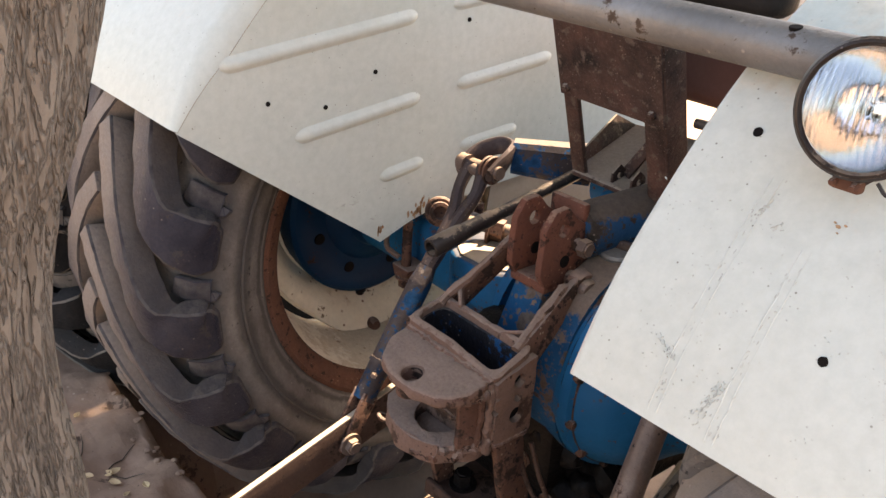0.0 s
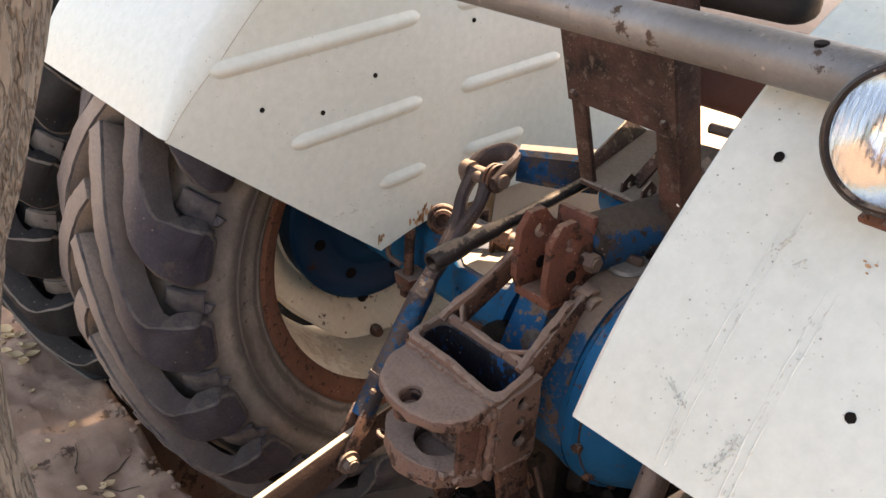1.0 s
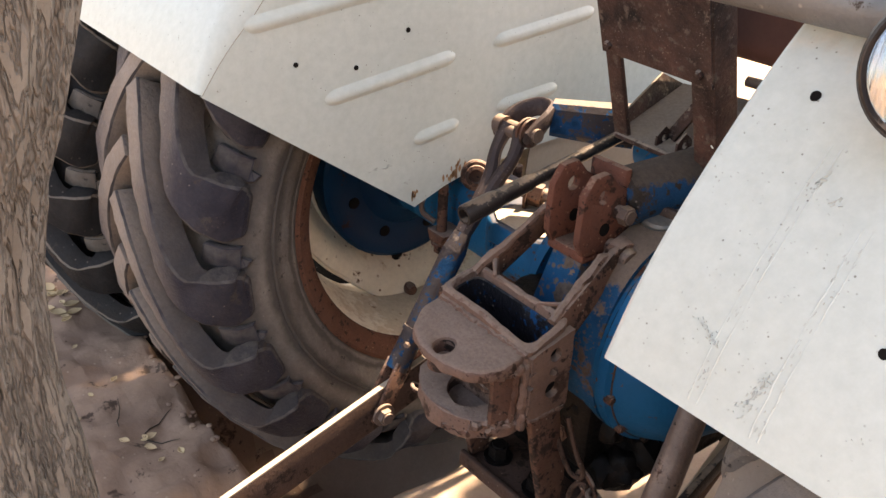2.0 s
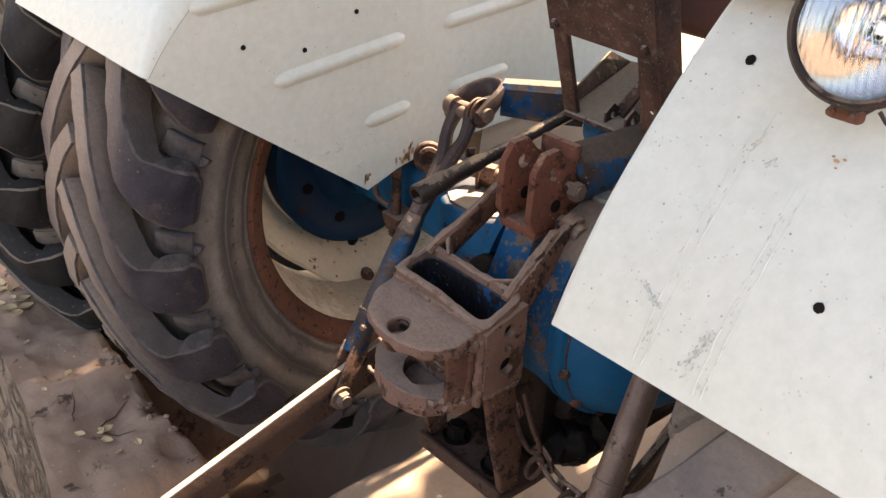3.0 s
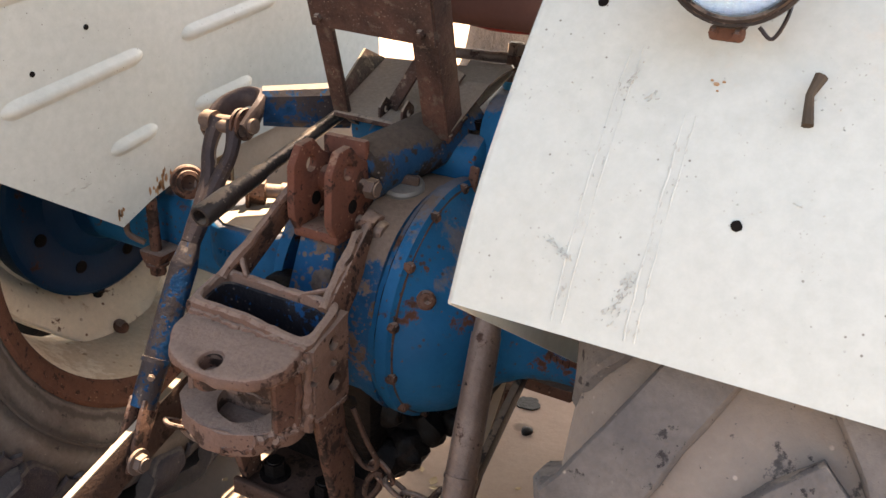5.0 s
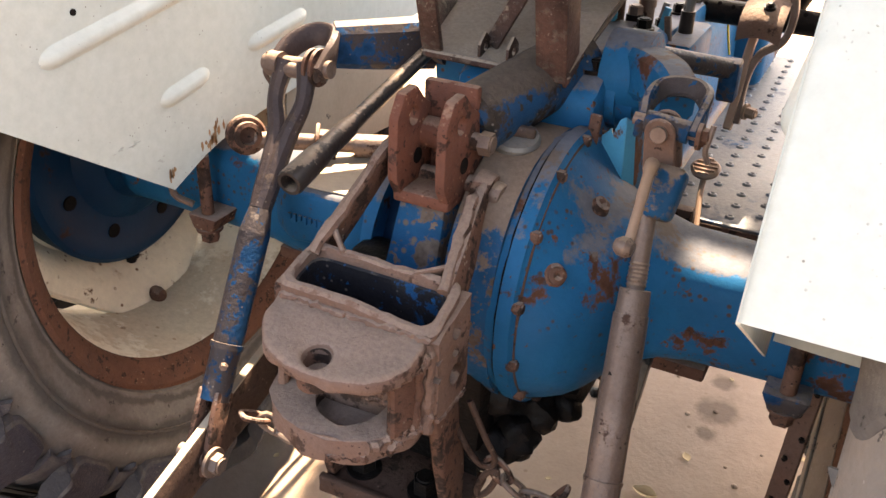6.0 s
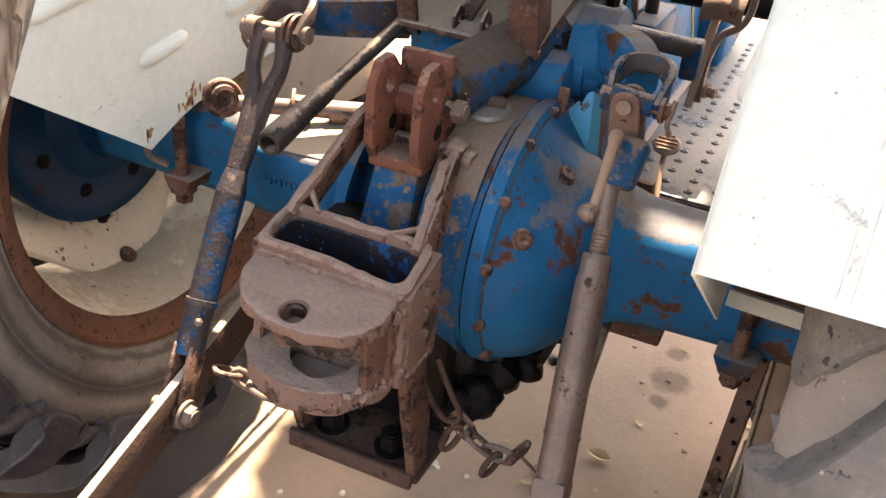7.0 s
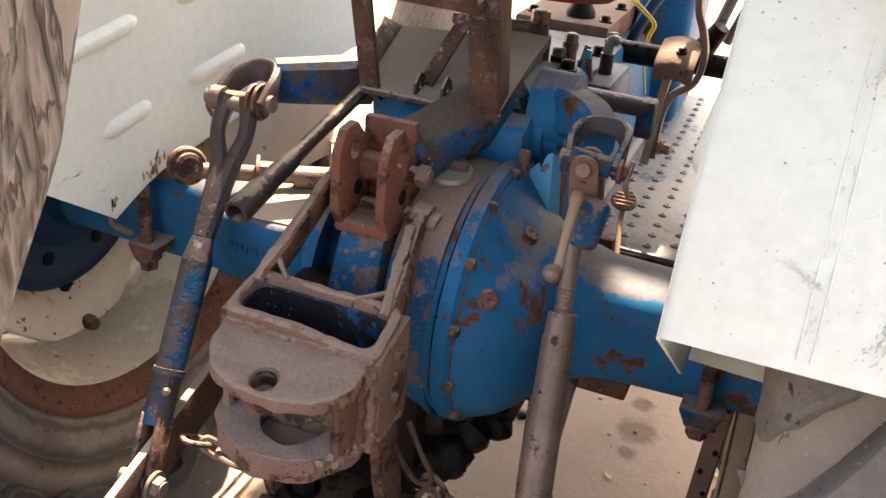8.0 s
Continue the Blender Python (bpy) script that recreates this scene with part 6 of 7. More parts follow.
rod(bm, LC + LS * Vector((0, 0.0, -0.08)), LC + LS * Vector((0, 0.05, -0.075)), 0.01, n=12)
part("stem", bm, M_RUST, lamp)
bm = bmesh.new()
hose(bm, spline([LC + LS * Vector((0.03, 0.0, -0.075)), LC + LS * Vector((0.045, 0.0, -0.085)), LC + LS * Vector((0.055, 0.01, -0.06)), LC + LS * Vector((0.05, 0.04, -0.04))], 5), 0.0016, n=6)
part("cable", bm, M_BLACK, lamp)
# a short bark-brown peg and a broken twig on the fender
y, z, nrm = on_arc(1.170)
twig = thing("twig", "short dry broken twig lying on the white fender", "twig")
bm = bmesh.new()
hose(bm, [(0.672, -0.496, 1.190), (0.668, -0.507, 1.178), (0.672, -0.521, 1.160)], [0.0052, 0.0032, 0.0045], n=8)
part("stick", bm, M_TWIG, twig)

# ---- seat and its bracket ----
lean_v = Vector((0.06, -0.38, 1.0)).normalized()
bm = bmesh.new()
P_L, P_R = Vector((-0.088, 0.000, 0.912)), Vector((0.090, 0.000, 0.906))
bar(bm, P_L, P_L + lean_v * 0.40, 0.030, 0.010, up=(0, 1, 0.4))
bevel(bm, 0.002)
seat = part("seat_bracket", bm, M_SEATIRON, tractor, "brown steel seat bracket with flaking paint")
bm = bmesh.new()
bar(bm, P_R, P_R + lean_v * 0.40, 0.042, 0.012, up=(0, 1, 0.4))
bar(bm, P_R + Vector((0.019, 0.02, 0)), P_R + Vector((0.019, 0.02, 0)) + lean_v * 0.40, 0.006, 0.05, up=(0, 1, 0.4))
bevel(bm, 0.002)
part("post", bm, M_SEATIRON, seat)
bm = bmesh.new()
a, b = P_L + lean_v * 0.165, P_R + lean_v * 0.165
skin(bm, [[a + Vector((-0.015, -0.007, 0)), b + Vector((0.02, -0.007, 0)), b + Vector((0.02, -0.007, 0)) + lean_v * 0.24, a + Vector((-0.015, -0.007, 0)) + lean_v * 0.24], [a + Vector((-0.015, -0.011, 0)), b + Vector((0.02, -0.011, 0)), b + Vector((0.02, -0.011, 0)) + lean_v * 0.24, a + Vector((-0.015, -0.011, 0)) + lean_v * 0.24]])
bmesh.ops.recalc_face_normals(bm, faces=bm.faces)
part("back_plate", bm, M_SEATIRON, seat)
for p in (P_L + lean_v * 0.18, P_R + lean_v * 0.185):
    hexbolt(p + Vector((0, -0.012, 0)), (0, -1, -0.4), 0.014, 0.005, seat, M_SEATIRON, "rivet", False)
# tray that the bracket stands on
bm = bmesh.new()
skin(bm, [[(-0.098, -0.006, 0.914), (0.112, -0.002, 0.910), (0.116, 0.22, 0.966), (-0.132, 0.20, 0.958)], [(-0.098, -0.006, 0.917), (0.112, -0.002, 0.913), (0.116, 0.22, 0.969), (-0.132, 0.20, 0.961)]])
bmesh.ops.recalc_face_normals(bm, faces=bm.faces)
part("tray", bm, M_SEATIRON, seat, "bent grey-brown sheet steel tray")
for name, quad in (("gusset", [(0.098, 0.0, 0.915), (0.114, 0.0, 0.915), (0.127, 0.10, 0.970), (0.070, 0.10, 0.969)]), ("tray_wing", [(0.070, 0.10, 0.969), (0.127, 0.10, 0.970), (0.114, 0.22, 0.974), (0.030, 0.22, 0.974)])):
    bm = bmesh.new()
    skin(bm, [quad, [(x, y, z + 0.003) for x, y, z in quad]])
    bmesh.ops.recalc_face_normals(bm, faces=bm.faces)
    part(name, bm, M_SEATIRON, seat)
bm = bmesh.new()
skin(bm, [[(-0.100, 0.0, 0.916), (-0.104, 0.0, 0.916), (-0.136, 0.20, 0.958), (-0.132, 0.20, 0.960)], [(-0.108, 0.03, 0.950), (-0.112, 0.03, 0.950), (-0.146, 0.15, 0.985), (-0.142, 0.15, 0.985)]])
bmesh.ops.recalc_face_normals(bm, faces=bm.faces)
part("tray_side", bm, M_SEATIRON, seat)
bm = bmesh.new()
bar(bm, (-0.102, -0.004, 0.913), (0.115, 0.0, 0.908), 0.014, 0.012)
bevel(bm, 0.003, 1)
rough(bm, 0.002, 60, 1)
part("tray_lip", bm, M_SEATIRON, seat)
for p0, p1, w in (((-0.014, 0.03, 0.926), (0.035, 0.09, 1.045), 0.024), ((0.052, 0.06, 0.932), (0.075, 0.10, 0.985), 0.020)):
    bm = bmesh.new()
    bar(bm, p0, p1, w, 0.006, up=(0, -0.7, 0.7))
    bevel(bm, 0.0015)
    part("spring_strap", bm, M_SEATIRON, seat)
for x in (-0.020, 0.022):
    bm = bmesh.new()
    holed(bm, [(0.0, 0.905), (0.035, 0.905), (0.035, 0.935), (0.018, 0.948), (0.0, 0.935)], (0.018, 0.928), 0.006, "x", x, x + 0.004, n=20)
    part("lug_ear", bm, M_SEATIRON, seat)
# seat pan and cushions, above and behind the bracket
bm = bmesh.new()
block(bm, (-0.14, 0.10, 1.052), (0.24, 0.56, 1.20))
bevel(bm, 0.045, 4)
cushion = part("seat_cushion", bm, M_MAROON, tractor, "dusty maroon vinyl seat cushion")
bm = bmesh.new()
hose(bm, spline([(0.06, 0.148, 1.058), (0.12, 0.136, 1.056), (0.19, 0.156, 1.057), (0.225, 0.26, 1.059)], 6), 0.0065, n=10)
part("seat_piping", bm, M_RED, cushion)
bm = bmesh.new()
skin(bm, [[(-0.20, -0.06, 1.24), (0.26, -0.06, 1.24), (0.26, 0.02, 1.24), (-0.20, 0.02, 1.24)], [(-0.20, -0.12, 1.52), (0.26, -0.12, 1.52), (0.26, -0.04, 1.52), (-0.20, -0.04, 1.52)]])
bevel(bm, 0.03, 4)
part("seat_back", bm, M_VINYL, tractor, "black vinyl seat back")

# ---- footplate and pedals ----
bm = bmesh.new()
skin(bm, [[(0.185, 0.315, 0.594), (0.62, 0.315, 0.594), (0.62, 1.35, 0.594), (0.185, 1.35, 0.594)], [(0.185, 0.315, 0.600), (0.62, 0.315, 0.600), (0.62, 1.35, 0.600), (0.185, 1.35, 0.600)]])
bevel(bm, 0.002)
foot = part("footplate", bm, M_FOOT, tractor, "worn blue-grey steel footplate with punched studs")
bm = bmesh.new()
block(bm, (0.185, 0.312, 0.560), (0.62, 0.318, 0.594))
part("footplate_edge", bm, M_RUST, foot)
stud = bmesh.new()
turned(stud, [(0.0, 0.0085), (0.003, 0.0066), (0.0042, 0.005), (0.003, 0.0038), (0.0015, 0.0)], (0, 0, 0), (0, 0, 1), n=12)
stud_me = bpy.data.meshes.new("stud")
for f in stud.faces:
    f.smooth = True
stud.to_mesh(stud_me)
stud.free()
stud_me.materials.append(M_FOOT)
for i in range(9):
    for j in range(20):
        ob = new("stud", stud_me)
        ob.parent = foot
        ob.location = (0.215 + 0.046 * i, 0.345 + 0.050 * j + (0.025 if i % 2 else 0), 0.600)
# the matching footplate on the other side, thick with dust
bm = bmesh.new()
block(bm, (-0.62, 0.50, 0.594), (-0.185, 1.35, 0.600))
bevel(bm, 0.002)
part("footplate", bm, M_DUST_LIT, tractor, "footplate covered in pale dust")
# small round pedal on a stem
bm = bmesh.new()
hose(bm, spline([(0.262, 0.30, 0.590), (0.252, 0.345, 0.625), (0.247, 0.385, 0.650)], 4), 0.005, n=8)
pedal = part("small_pedal", bm, M_TAN, tractor, "small round ribbed foot pedal")
bm = bmesh.new()
turned(bm, [(0, 0.0), (0, 0.024), (0.006, 0.026), (0.010, 0.022), (0.010, 0.0)], (0.246, 0.392, 0.655), (0, -0.35, 1), n=24)
part("pad", bm, M_TAN, pedal)
for k in range(5):
    bm = bmesh.new()
    w = 0.020 * math.cos((k - 2) * 0.55)
    bar(bm, (0.246 - w, 0.392 + 0.0095 * (k - 2) * 0.94 - 0.0035, 0.6655 + 0.0033 * (k - 2)), (0.246 + w, 0.392 + 0.0095 * (k - 2) * 0.94 - 0.0035, 0.6655 + 0.0033 * (k - 2)), 0.005, 0.003)
    part("tread_bar", bm, M_TAN, pedal)
bm = bmesh.new()
block(bm, (0.230, 0.262, 0.55), (0.258, 0.285, 0.635))
bevel(bm, 0.004)
part("pivot", bm, M_RUST, pedal)
# brake pedals and cross shaft
bm = bmesh.new()
rod(bm, (0.12, 0.70, 0.853), (0.52, 0.70, 0.853), 0.023, n=20)
shaft = part("pedal_shaft", bm, M_GREASE_SHADE, tractor)
bm = bmesh.new()
rod(bm, (0.150, 0.19, 0.902), (0.262, 0.35, 0.851), 0.0165, n=16)
part("linkage_rod", bm, M_BLUEWORN, tractor, "blue linkage rod")
bm = bmesh.new()
block(bm, (0.248, 0.335, 0.800), (0.278, 0.372, 0.866))
bevel(bm, 0.005)
part("linkage_bracket", bm, M_BLUEWORN, tractor)
def flat_lever(pts, w, t, parent, name, mat, label=""):
    """A flat bar bent along points."""
    bm = bmesh.new()
    pts = spline(pts, 5)
    rings = []
    for i, p in enumerate(pts):
        a, b = pts[max(i - 1, 0)], pts[min(i + 1, len(pts) - 1)]
        _, s, u = axes_of(b - a, (0, 1, 0))
        rings.append([p + s * t * q + u * w * r for q, r in ((-1, -1), (1, -1), (1, 1), (-1, 1))])
    skin(bm, rings)
    bmesh.ops.recalc_face_normals(bm, faces=bm.faces)
    bevel(bm, 0.002, 1)
    return part(name, bm, mat, parent, label)


lv = flat_lever([(0.268, 0.54, 0.885), (0.262, 0.52, 0.835), (0.262, 0.49, 0.775), (0.258, 0.46, 0.71)], 0.013, 0.007, tractor, "brake_lever", M_TAN, "dusty bent steel brake lever")
flat_lever([(0.285, 0.60, 1.08), (0.288, 0.59, 0.99), (0.306, 0.58, 0.945), (0.318, 0.57, 0.90), (0.312, 0.55, 0.855), (0.280, 0.53, 0.83), (0.268, 0.50, 0.79), (0.270, 0.47, 0.72)], 0.011, 0.0065, lv, "second_arm", M_STEEL)
# curved pad plate with a turned-down lip and a bolt
bm = bmesh.new()
prof = [(0.490, 0.868), (0.492, 0.890), (0.500, 0.904), (0.520, 0.914), (0.550, 0.923), (0.580, 0.929)]
rows = []
for j in range(9):
    k = j / 8
    sag = 0.010 * (2 * k - 1) ** 2
    rows.append([(0.239 + (0.312 - 0.239) * k, y, z - sag) for y, z in prof])
skin(bm, rows, closed=False)
bmesh.ops.recalc_face_normals(bm, faces=bm.faces)
pad = part("pad", bm, M_HITCH, lv, "dusty brown pedal plate")
sol = pad.modifiers.new("thick", "SOLIDIFY")
sol.thickness = 0.005
hexbolt((0.282, 0.520, 0.914), (0, -0.3, 1), 0.014, 0.008, lv, M_GREASE_SHADE)
hexbolt((0.282, 0.47, 0.745), (1, -0.3, 0), 0.020, 0.018, shaft, M_TAN)
# drilled holes as near-black discs that paint the shade within
for k in range(9):
    bm = bmesh.new()
    rod(bm, (0.145 + 0.026 * k, 0.682, 0.868 + 0.004 * (k % 2)), (0.145 + 0.026 * k, 0.680, 0.8685 + 0.004 * (k % 2)), 0.004, n=10)
    part("drilled_hole", bm, M_HOLE_SHADE, shaft)
for k in range(2):
    bm = bmesh.new()
    o = 0.010 * k
    hose(bm, spline([(0.105 + o, 0.82, 0.945), (0.150 + o, 0.80, 0.918), (0.178 + o * 0.6, 0.80, 0.893), (0.172 + o * 0.5, 0.79, 0.865), (0.180, 0.76, 0.815), (0.196, 0.74, 0.76)], 5), 0.0021, n=6)
    part("wire", bm, M_YELLOW, tractor, "yellow electric wire")
# blue tank side and bent tubes ahead of the pedals
bm = bmesh.new()
block(bm, (0.105, 0.98, 0.62), (0.235, 1.30, 0.945))
bevel(bm, 0.025, 3)
part("side_box", bm, M_BLUE, tractor, "rounded blue tank side")
bm = bmesh.new()
hose(bm, spline([(0.120, 0.86, 0.60), (0.122, 0.86, 0.80), (0.150, 0.88, 0.90), (0.19, 0.92, 0.97)], 6), 0.013, n=12)
part("steering_tube", bm, M_BLUEDARK, tractor, "dark blue tube")
for p0, p1, r in (((0.31, 0.80, 0.90), (0.345, 0.78, 1.03), 0.012), ((0.335, 0.80, 0.88), (0.375, 0.78, 1.00), 0.010)):
    bm = bmesh.new()
    rod(bm, p0, p1, r, n=14)
    part("bent_tube", bm, M_PIPE, tractor, "grey steel tube")
bm = bmesh.new()
rod(bm, (0.295, 0.74, 0.87), (0.325, 0.73, 0.925), 0.024, 0.018, n=18)
part("rubber_boot", bm, M_GREASE_SHADE, tractor, "black rubber boot")
# pale blue plate beside the housing, folded along its right side, its top edge torn
bm = bmesh.new()
tear = [(0.161, 0.833), (0.170, 0.842), (0.173, 0.846), (0.176, 0.837), (0.180, 0.850), (0.184, 0.860), (0.190, 0.864)]
prism(bm, [(x, z) for x, z in tear] + [(0.196, 0.735), (0.168, 0.738)], "y", 0.020, 0.0235)
skin(bm, [[(0.190, 0.020, 0.864), (0.192, 0.023, 0.864), (0.198, 0.018, 0.736), (0.196, 0.020, 0.736)], [(0.197, 0.045, 0.848), (0.199, 0.046, 0.848), (0.209, 0.046, 0.735), (0.207, 0.045, 0.735)]])
bmesh.ops.recalc_face_normals(bm, faces=bm.faces)
part("pale_plate", bm, M_CYAN, tractor, "pale blue folded plate with a torn edge")
bm = bmesh.new()
bar(bm, (0.153, -0.012, 0.79), (0.156, 0.004, 0.868), 0.016, 0.006, up=(0, 1, 0))
bevel(bm, 0.002, 1)
part("strap", bm, M_RUST, tractor, "narrow rusty strap")


# ---- chains ----
def chain(pts, label, pitch=0.032):
    ob = thing("chain", label, "chain")
    fine = spline(pts, 30)
    walk_len, k, out = 0.0, 0, [fine[0]]
    for a, b in zip(fine, fine[1:]):
        walk_len += (b - a).length
        if walk_len >= pitch:
            out.append(b)
            walk_len = 0.0
    for i, (a, b) in enumerate(zip(out, out[1:])):
        d, s, u = axes_of(b - a)
        side = (s if i % 2 else u) * 0.011
        c = (a + b) / 2
        half = pitch * 0.42
        path = []
        for q in range(16):
            t = 2 * math.pi * q / 16
            path.append(c + d * (half * (1 if math.cos(t) > 0 else -1) * min(1, abs(math.cos(t)) * 1.4) + math.cos(t) * 0.008) + side * math.sin(t))
        bm = bmesh.new()
        hose(bm, path, 0.0042, n=8, closed=True)
        part("chain_link", bm, M_STEEL if i % 3 else M_RUST, ob)
    return ob


check = chain([(0.150, -0.270, 0.480), (0.173, -0.265, 0.448), (0.195, -0.258, 0.430), (0.227, -0.252, 0.424), (0.243, -0.250, 0.447), (0.256, -0.250, 0.472)], "rusty steel check chain hanging beside the hitch", 0.034)
# a long shackle holds its upper end; two spare links and a twisted strap hang from it
bm = bmesh.new()
hose(bm, spline([(0.090, -0.285, 0.560), (0.116, -0.285, 0.508), (0.136, -0.280, 0.478), (0.152, -0.274, 0.476), (0.156, -0.276, 0.494), (0.146, -0.285, 0.526), (0.122, -0.287, 0.580)], 5), 0.0042, n=8)
part("shackle", bm, M_LINK, check)
for top, low, lean in (((0.152, -0.270, 0.466), (0.138, -0.270, 0.414), (0.8, 0.5, 0.2)), ((0.209, -0.255, 0.426), (0.195, -0.255, 0.380), (0.6, 0.7, 0.2))):
    top, low = Vector(top), Vector(low)
    mid, arm, wide = (top + low) / 2, (top - low) / 2, Vector(lean).normalized() * 0.011
    bm = bmesh.new()
    hose(bm, [mid + arm * math.cos(2 * math.pi * k / 16) + wide * math.sin(2 * math.pi * k / 16) for k in range(16)], 0.0046, n=8, closed=True)
    part("chain_link", bm, M_LINK, check)
bm = bmesh.new()
bar(bm, (0.236, -0.252, 0.440), (0.267, -0.250, 0.414), 0.008, 0.003)
bevel(bm, 0.001, 1)
part("strap", bm, M_TAN, check)
chain([(-0.100, -0.30, 0.425), (-0.120, -0.30, 0.418), (-0.147, -0.31, 0.428), (-0.168, -0.32, 0.452), (-0.183, -0.34, 0.475), (-0.19, -0.365, 0.475)], "short rusty chain between hitch and lift rod")

# ---- tree ----
tree = thing("tree", "grey-barked tree trunk standing beside the tractor", "tree", (0, 0, 0))
edge = [(-0.10, 0.300, -0.985), (0.0, 0.296, -0.990), (0.35, 0.276, -0.998), (0.70, 0.270, -1.000), (0.92, 0.270, -1.000), (1.02, 0.267, -1.009), (1.10, 0.267, -1.008), (1.17, 0.270, -0.998), (1.25, 0.277, -0.975), (1.33, 0.285, -0.956), (1.6, 0.31, -0.90), (2.2, 0.33, -0.85), (3.2, 0.30, -0.80), (4.2, 0.25, -0.7)]
R0 = 0.120
bm = bmesh.new()
n, rings = 260, []
line = spline([(x - 0.245 * R0, y - 0.975 * R0, z) for z, x, y in edge], 12)
for p in line:
    r = R0 * (1.0 if p.z < 1.6 else max(0.35, 1.0 - (p.z - 1.6) * 0.2)) * (1 + 0.5 * math.exp(-max(p.z, 0) / 0.12))
    ring = []
    for i in range(n):
        a = 2 * math.pi * i / n
        u = Vector((math.cos(a), math.sin(a), 0))
        f = noise.noise(Vector((u.x * 4, u.y * 4, p.z * 2.0))) * 0.007
        ridge = abs(noise.noise(Vector((u.x * 11 + 5, u.y * 11, p.z * 3.0)))) * 0.004 + 0.0040 * max(0.0, 1 - 5.0 * abs(noise.noise(Vector((u.x * 9, u.y * 9, p.z * 4.0 + 3))))) + 0.0032 * max(0.0, 1 - 4.0 * abs(noise.noise(Vector((u.x * 22, u.y * 22, p.z * 9.0)))))
        waist = (0.003 + 0.008 * min(1.0, max(0.0, (1.25 - p.z) / 0.055))) * math.exp(-((a - 0.68) / 0.45) ** 2) if 0.6 < p.z < 1.5 else 0.0
        ring.append(p + u * (r + f - ridge - waist))
    rings.append(ring)
skin(bm, rings)
bmesh.ops.recalc_face_normals(bm, faces=bm.faces)
part("trunk", bm, M_BARK, tree, sharp=60)
fork_at = Vector((0.22, -0.88, 3.1))
tips = [(1.4, 0.9, 4.5), (-2.3, 0.6, 4.4), (-1.5, 2.9, 4.7), (0.9, 3.0, 4.6), (0.4, -0.9, 4.4), (-2.2, 2.0, 4.5), (-1.1, -0.7, 4.5), (-0.2, 1.6, 4.7), (1.4, 2.0, 4.5)]
for tip in tips:
    bm = bmesh.new()
    mid = fork_at.lerp(Vector(tip), 0.5) + Vector((0, 0, 0.25))
    hose(bm, spline([fork_at, mid, tip], 5), [0.065 - 0.005 * k for k in range(11)], n=10)
    part("limb", bm, M_BARK, tree)
rnd = random.Random(5)
# openings aimed through the unseen crown: where their sunlight falls, and how wide they are
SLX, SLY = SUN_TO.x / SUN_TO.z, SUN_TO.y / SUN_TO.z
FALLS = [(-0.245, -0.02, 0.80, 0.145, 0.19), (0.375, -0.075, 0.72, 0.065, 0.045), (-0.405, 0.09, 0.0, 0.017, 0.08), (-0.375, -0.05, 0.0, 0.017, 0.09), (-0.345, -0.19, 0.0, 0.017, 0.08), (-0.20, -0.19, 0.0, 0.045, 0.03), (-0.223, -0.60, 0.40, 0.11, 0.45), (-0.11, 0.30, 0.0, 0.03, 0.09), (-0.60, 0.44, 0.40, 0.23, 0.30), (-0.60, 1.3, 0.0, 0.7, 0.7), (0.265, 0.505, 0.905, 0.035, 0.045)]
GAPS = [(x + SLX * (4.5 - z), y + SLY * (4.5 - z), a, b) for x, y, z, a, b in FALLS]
# clumps of leaves at the ends of the twigs; the crown is thin over the tractor's bonnet
clumps = []
for i in range(-7, 8):
    for j in range(-6, 10):
        x, y = i * 0.46 + rnd.gauss(0, 0.11), j * 0.46 + rnd.gauss(0, 0.11)
        if ((x + 0.3) / (1.95 if x > -0.3 else 3.2)) ** 2 + ((y - 0.9) / 2.9) ** 2 < 1:
            clumps.append(Vector((x, y, 4.5 + rnd.gauss(0, 0.22))))
# extra clumps, out of view, added to shade the trunk and the footplate
for k in range(12):
    clumps.append(Vector((rnd.gauss(-0.3, 0.15), rnd.gauss(1.3, 0.22), 4.3 + rnd.gauss(0, 0.15))))
for k in range(10):
    clumps.append(Vector((rnd.gauss(-0.05, 0.14), rnd.gauss(3.0, 0.2), 4.4 + rnd.gauss(0, 0.15))))
verts, faces = [], []
for c0 in clumps:
    for k in range(260):
        c = c0 + Vector((rnd.gauss(0, 0.22), rnd.gauss(0, 0.22), rnd.gauss(0, 0.16)))
        d = Vector((rnd.gauss(0, 1), rnd.gauss(0, 1), rnd.gauss(0, 0.45))).normalized()
        _, s, u = axes_of(d)
        w, L = rnd.uniform(0.025, 0.045), rnd.uniform(0.07, 0.13)
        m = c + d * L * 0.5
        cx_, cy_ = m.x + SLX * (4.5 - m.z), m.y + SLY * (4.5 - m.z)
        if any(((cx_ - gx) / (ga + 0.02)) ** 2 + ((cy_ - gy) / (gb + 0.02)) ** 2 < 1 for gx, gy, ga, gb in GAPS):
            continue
        i = len(verts)
        verts += [c, c + d * L * 0.5 + s * w, c + d * L, c + d * L * 0.5 - s * w]
        faces.append((i, i + 1, i + 2, i + 3))
me = bpy.data.meshes.new("crown")
me.from_pydata(verts, [], faces)
me.materials.append(M_LEAF)
ob = new("crown", me)
ob.parent = tree
tagged(ob, kind="stuff", label="small green leaves")

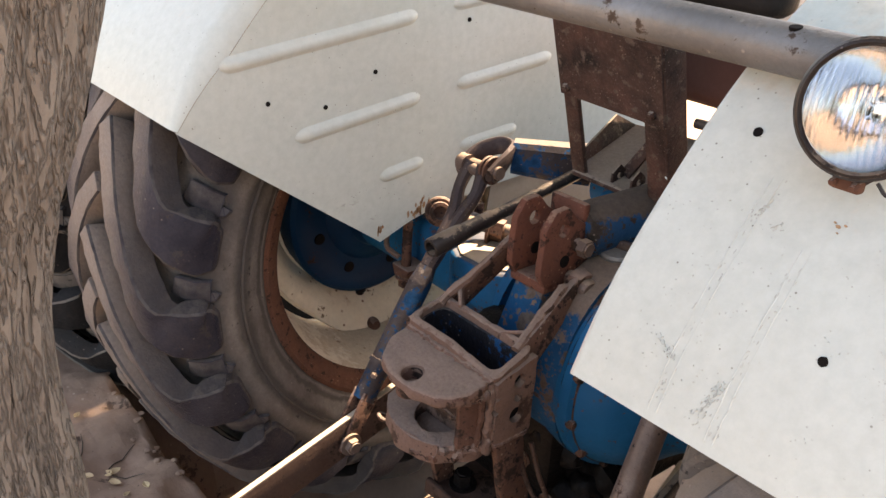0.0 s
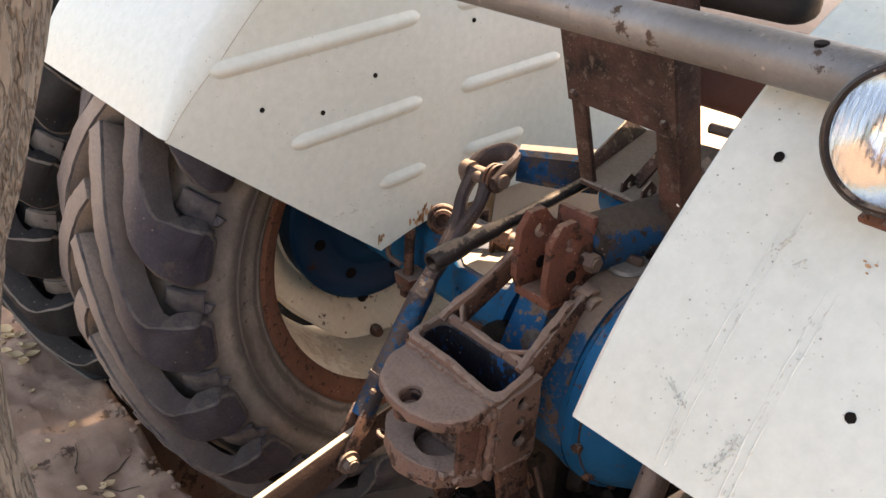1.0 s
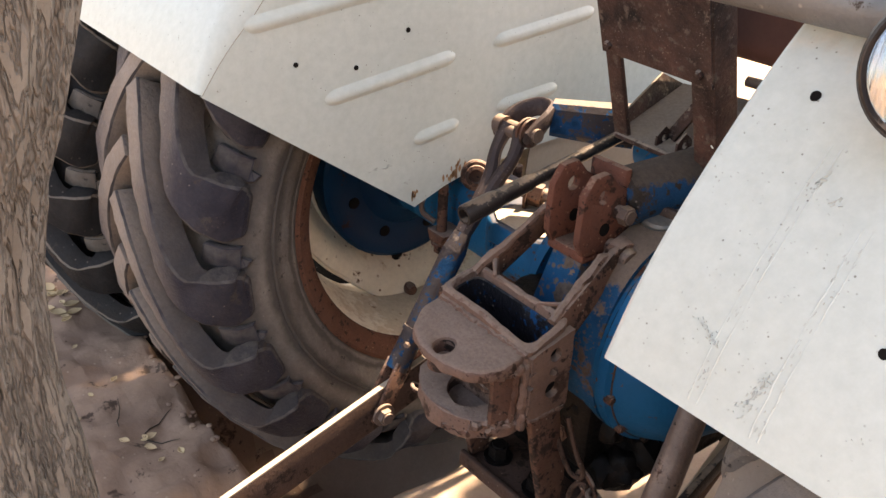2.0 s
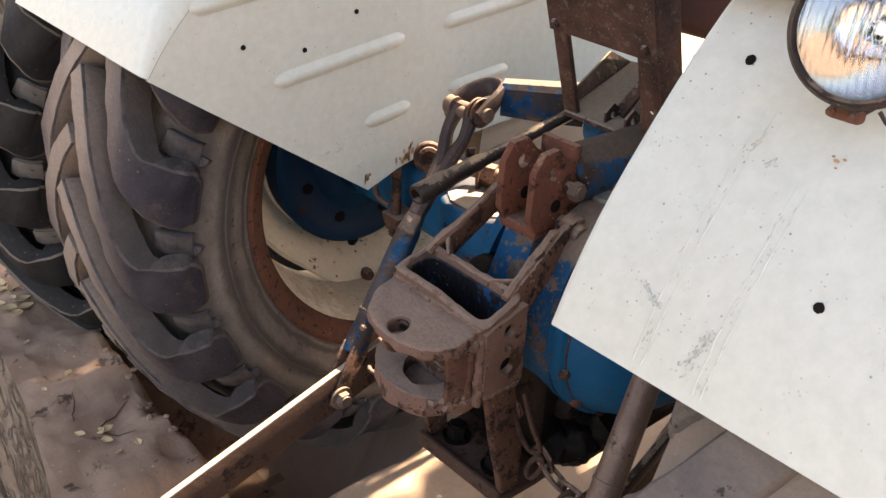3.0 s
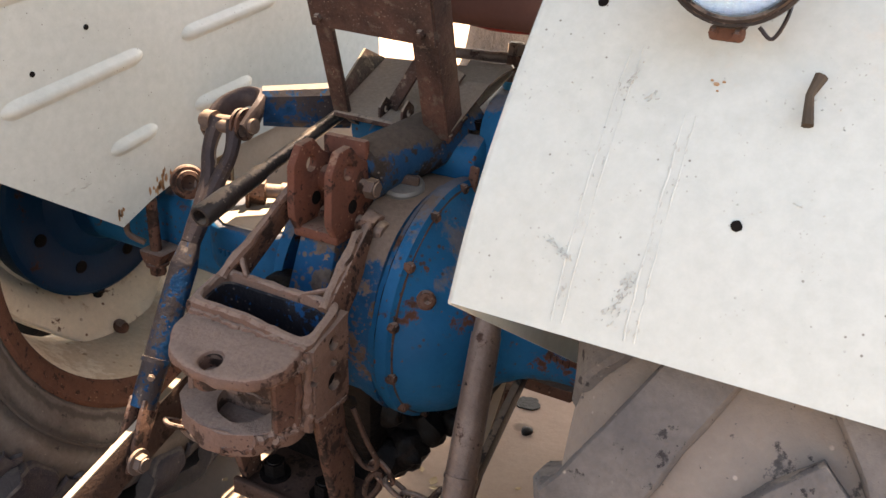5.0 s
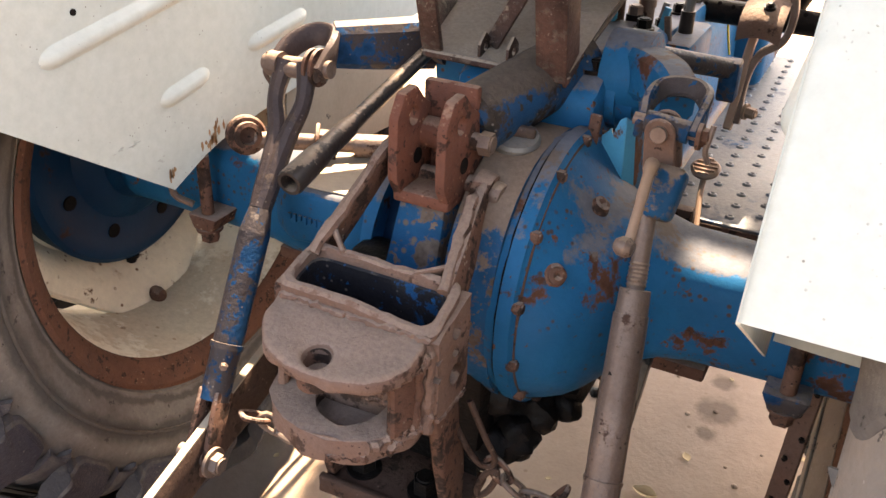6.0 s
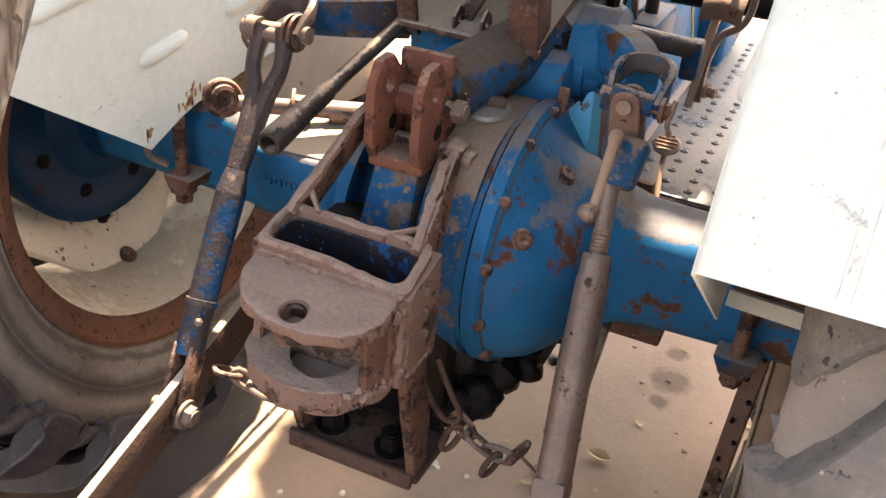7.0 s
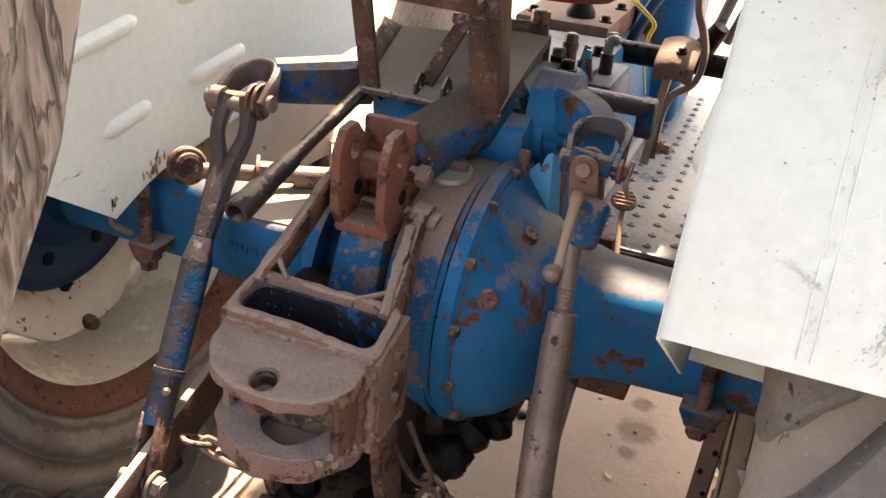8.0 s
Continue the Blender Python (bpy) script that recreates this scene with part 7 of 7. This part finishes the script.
# ---- things on the ground ----
def litter(name, x, y, size, material, label, category, group, curl=0.3):
    bm = bmesh.new()
    a = rnd.uniform(0, 6.28)
    d, s = Vector((math.cos(a), math.sin(a), 0)), Vector((-math.sin(a), math.cos(a), 0))
    c = Vector((x, y, ground_height(x, y) + 0.002))
    rows = []
    for k in range(6):
        t = k / 5
        w = size * 0.33 * math.sin(math.pi * min(0.98, max(0.04, t))) ** 0.8
        h = size * curl * (t - 0.5) ** 2
        m = c + d * size * (t - 0.5)
        rows.append([m - s * w + Vector((0, 0, h + w * curl)), m + Vector((0, 0, h)), m + s * w + Vector((0, 0, h + w * curl))])
    skin(bm, rows, closed=False)
    ob = part(name, bm, material, None, label, category, group=group)
    md = ob.modifiers.new("thick", "SOLIDIFY")
    md.thickness = 0.001


litter("dry_leaf", 0.263, 0.271, 0.05, M_DRYLEAF, "curled dry leaf on the bare soil", "leaf", "fallen leaves", 0.6)
for k in range(6):
    t = rnd.random()
    litter("dry_leaf", -0.87 + 0.24 * t + rnd.gauss(0, 0.02), -0.678 + rnd.gauss(0, 0.014), rnd.uniform(0.015, 0.032), M_DRYLEAF, "small dry leaf fallen on loose soil", "leaf", "fallen leaves", 0.7)
for k in range(14):
    litter("dry_leaf", rnd.gauss(-1.36, 0.05), rnd.gauss(-0.665, 0.03), rnd.uniform(0.02, 0.05), M_DRYLEAF, "small dry leaf fallen on loose soil", "leaf", "fallen leaves", 0.7)
for k in range(14):
    litter("dry_leaf", rnd.uniform(-1.4, -0.55), rnd.uniform(-0.85, -0.62), rnd.uniform(0.012, 0.03), M_DRYLEAF, "small dry leaf scrap on loose soil", "leaf", "fallen leaves", 0.5)
for k in range(24):
    litter("dry_leaf", rnd.uniform(-0.5, 0.55), rnd.uniform(-0.3, 0.9), rnd.uniform(0.012, 0.03), M_DRYLEAF, "small dry leaf scrap on bare soil", "leaf", "fallen leaves")


def pebble(x, y, r, material, label, category, group):
    bm = bmesh.new()
    bmesh.ops.create_icosphere(bm, subdivisions=2, radius=r)
    for v in bm.verts:
        v.co = v.co * (1 + 0.35 * noise.noise(v.co / r + Vector((x * 9, y * 9, 0))))
        v.co.z *= 0.6
        v.co += Vector((x, y, ground_height(x, y) + r * 0.25))
    part(category, bm, material, None, label, category, group=group)


for k in range(18):
    pebble(rnd.uniform(-1.1, -0.58), -0.545 + rnd.gauss(0, 0.02), rnd.uniform(0.004, 0.010), M_BANK_SHADED, "crumbled lump of brown earth on the bank", "clod", "earth clods")
for k in range(3):
    x, y, a = -0.80 + rnd.gauss(0, 0.07), -0.665 + rnd.gauss(0, 0.02), rnd.uniform(0, 3)
    bm = bmesh.new()
    hose(bm, [(x + q * math.cos(a), y + q * math.sin(a) + 0.004 * math.sin(q * 60), ground_height(x + q * math.cos(a), y + q * math.sin(a)) + 0.003) for q in (-0.05, -0.025, 0.0, 0.022, 0.045)], [0.0012, 0.0014, 0.0013, 0.0011, 0.0007], n=6)
    part("twig", bm, M_TWIG, None, "thin dry twig among fallen leaves", "twig", group="twigs")
pebble(0.073, 0.535, 0.016, M_GREASE_SHADE, "small dark stone on the soil", "stone", "stones")
for k in range(16):
    pebble(rnd.uniform(-0.42, 0.1), rnd.uniform(-0.15, 0.12), rnd.uniform(0.004, 0.008), M_CHIPS, "small pale chip on the soil", "chip", "pale chips")
for k in range(40):
    pebble(rnd.uniform(-0.5, 0.6), rnd.uniform(-0.3, 1.0), rnd.uniform(0.003, 0.008), M_SOIL, "small lump of dry earth", "clod", "earth clods")


bm = bmesh.new()
ring = []
for k in range(36):
    a = 2 * math.pi * k / 36
    f = 1 + 0.3 * noise.noise(Vector((math.cos(a) * 1.5, math.sin(a) * 1.5, 4))) + 0.15 * noise.noise(Vector((k * 1.3, 0, 7)))
    ring.append(Vector((0.022 + 0.030 * f * math.cos(a), 0.653 + 0.030 * f * math.sin(a), 0)))
mid = ground_height(0.022, 0.653)
skin(bm, [[Vector((p.x, p.y, mid - 0.006)) for p in ring], [Vector((p.x, p.y, mid + 0.004)) for p in ring]])
part("oil_puddle", bm, M_OIL, None, "small wet puddle of black oil on soil", "puddle")

# stump and low wall beyond the tractor
stump = thing("tree_stump", "pale brown weathered tree stump in the sun", "stump")
bm = bmesh.new()
rings = []
for k in range(12):
    z = k * 0.09
    rings.append([(-1.62 + (0.17 + 0.1 * math.exp(-z * 4)) * math.cos(a) * (1 + 0.2 * noise.noise(Vector((math.cos(a) * 2, math.sin(a) * 2, z * 2)))), 3.9 + (0.17 + 0.1 * math.exp(-z * 4)) * math.sin(a), z - 0.05) for a in (2 * math.pi * i / 24 for i in range(24))])
skin(bm, rings)
bmesh.ops.recalc_face_normals(bm, faces=bm.faces)
part("stump_wood", bm, M_BARK, stump)
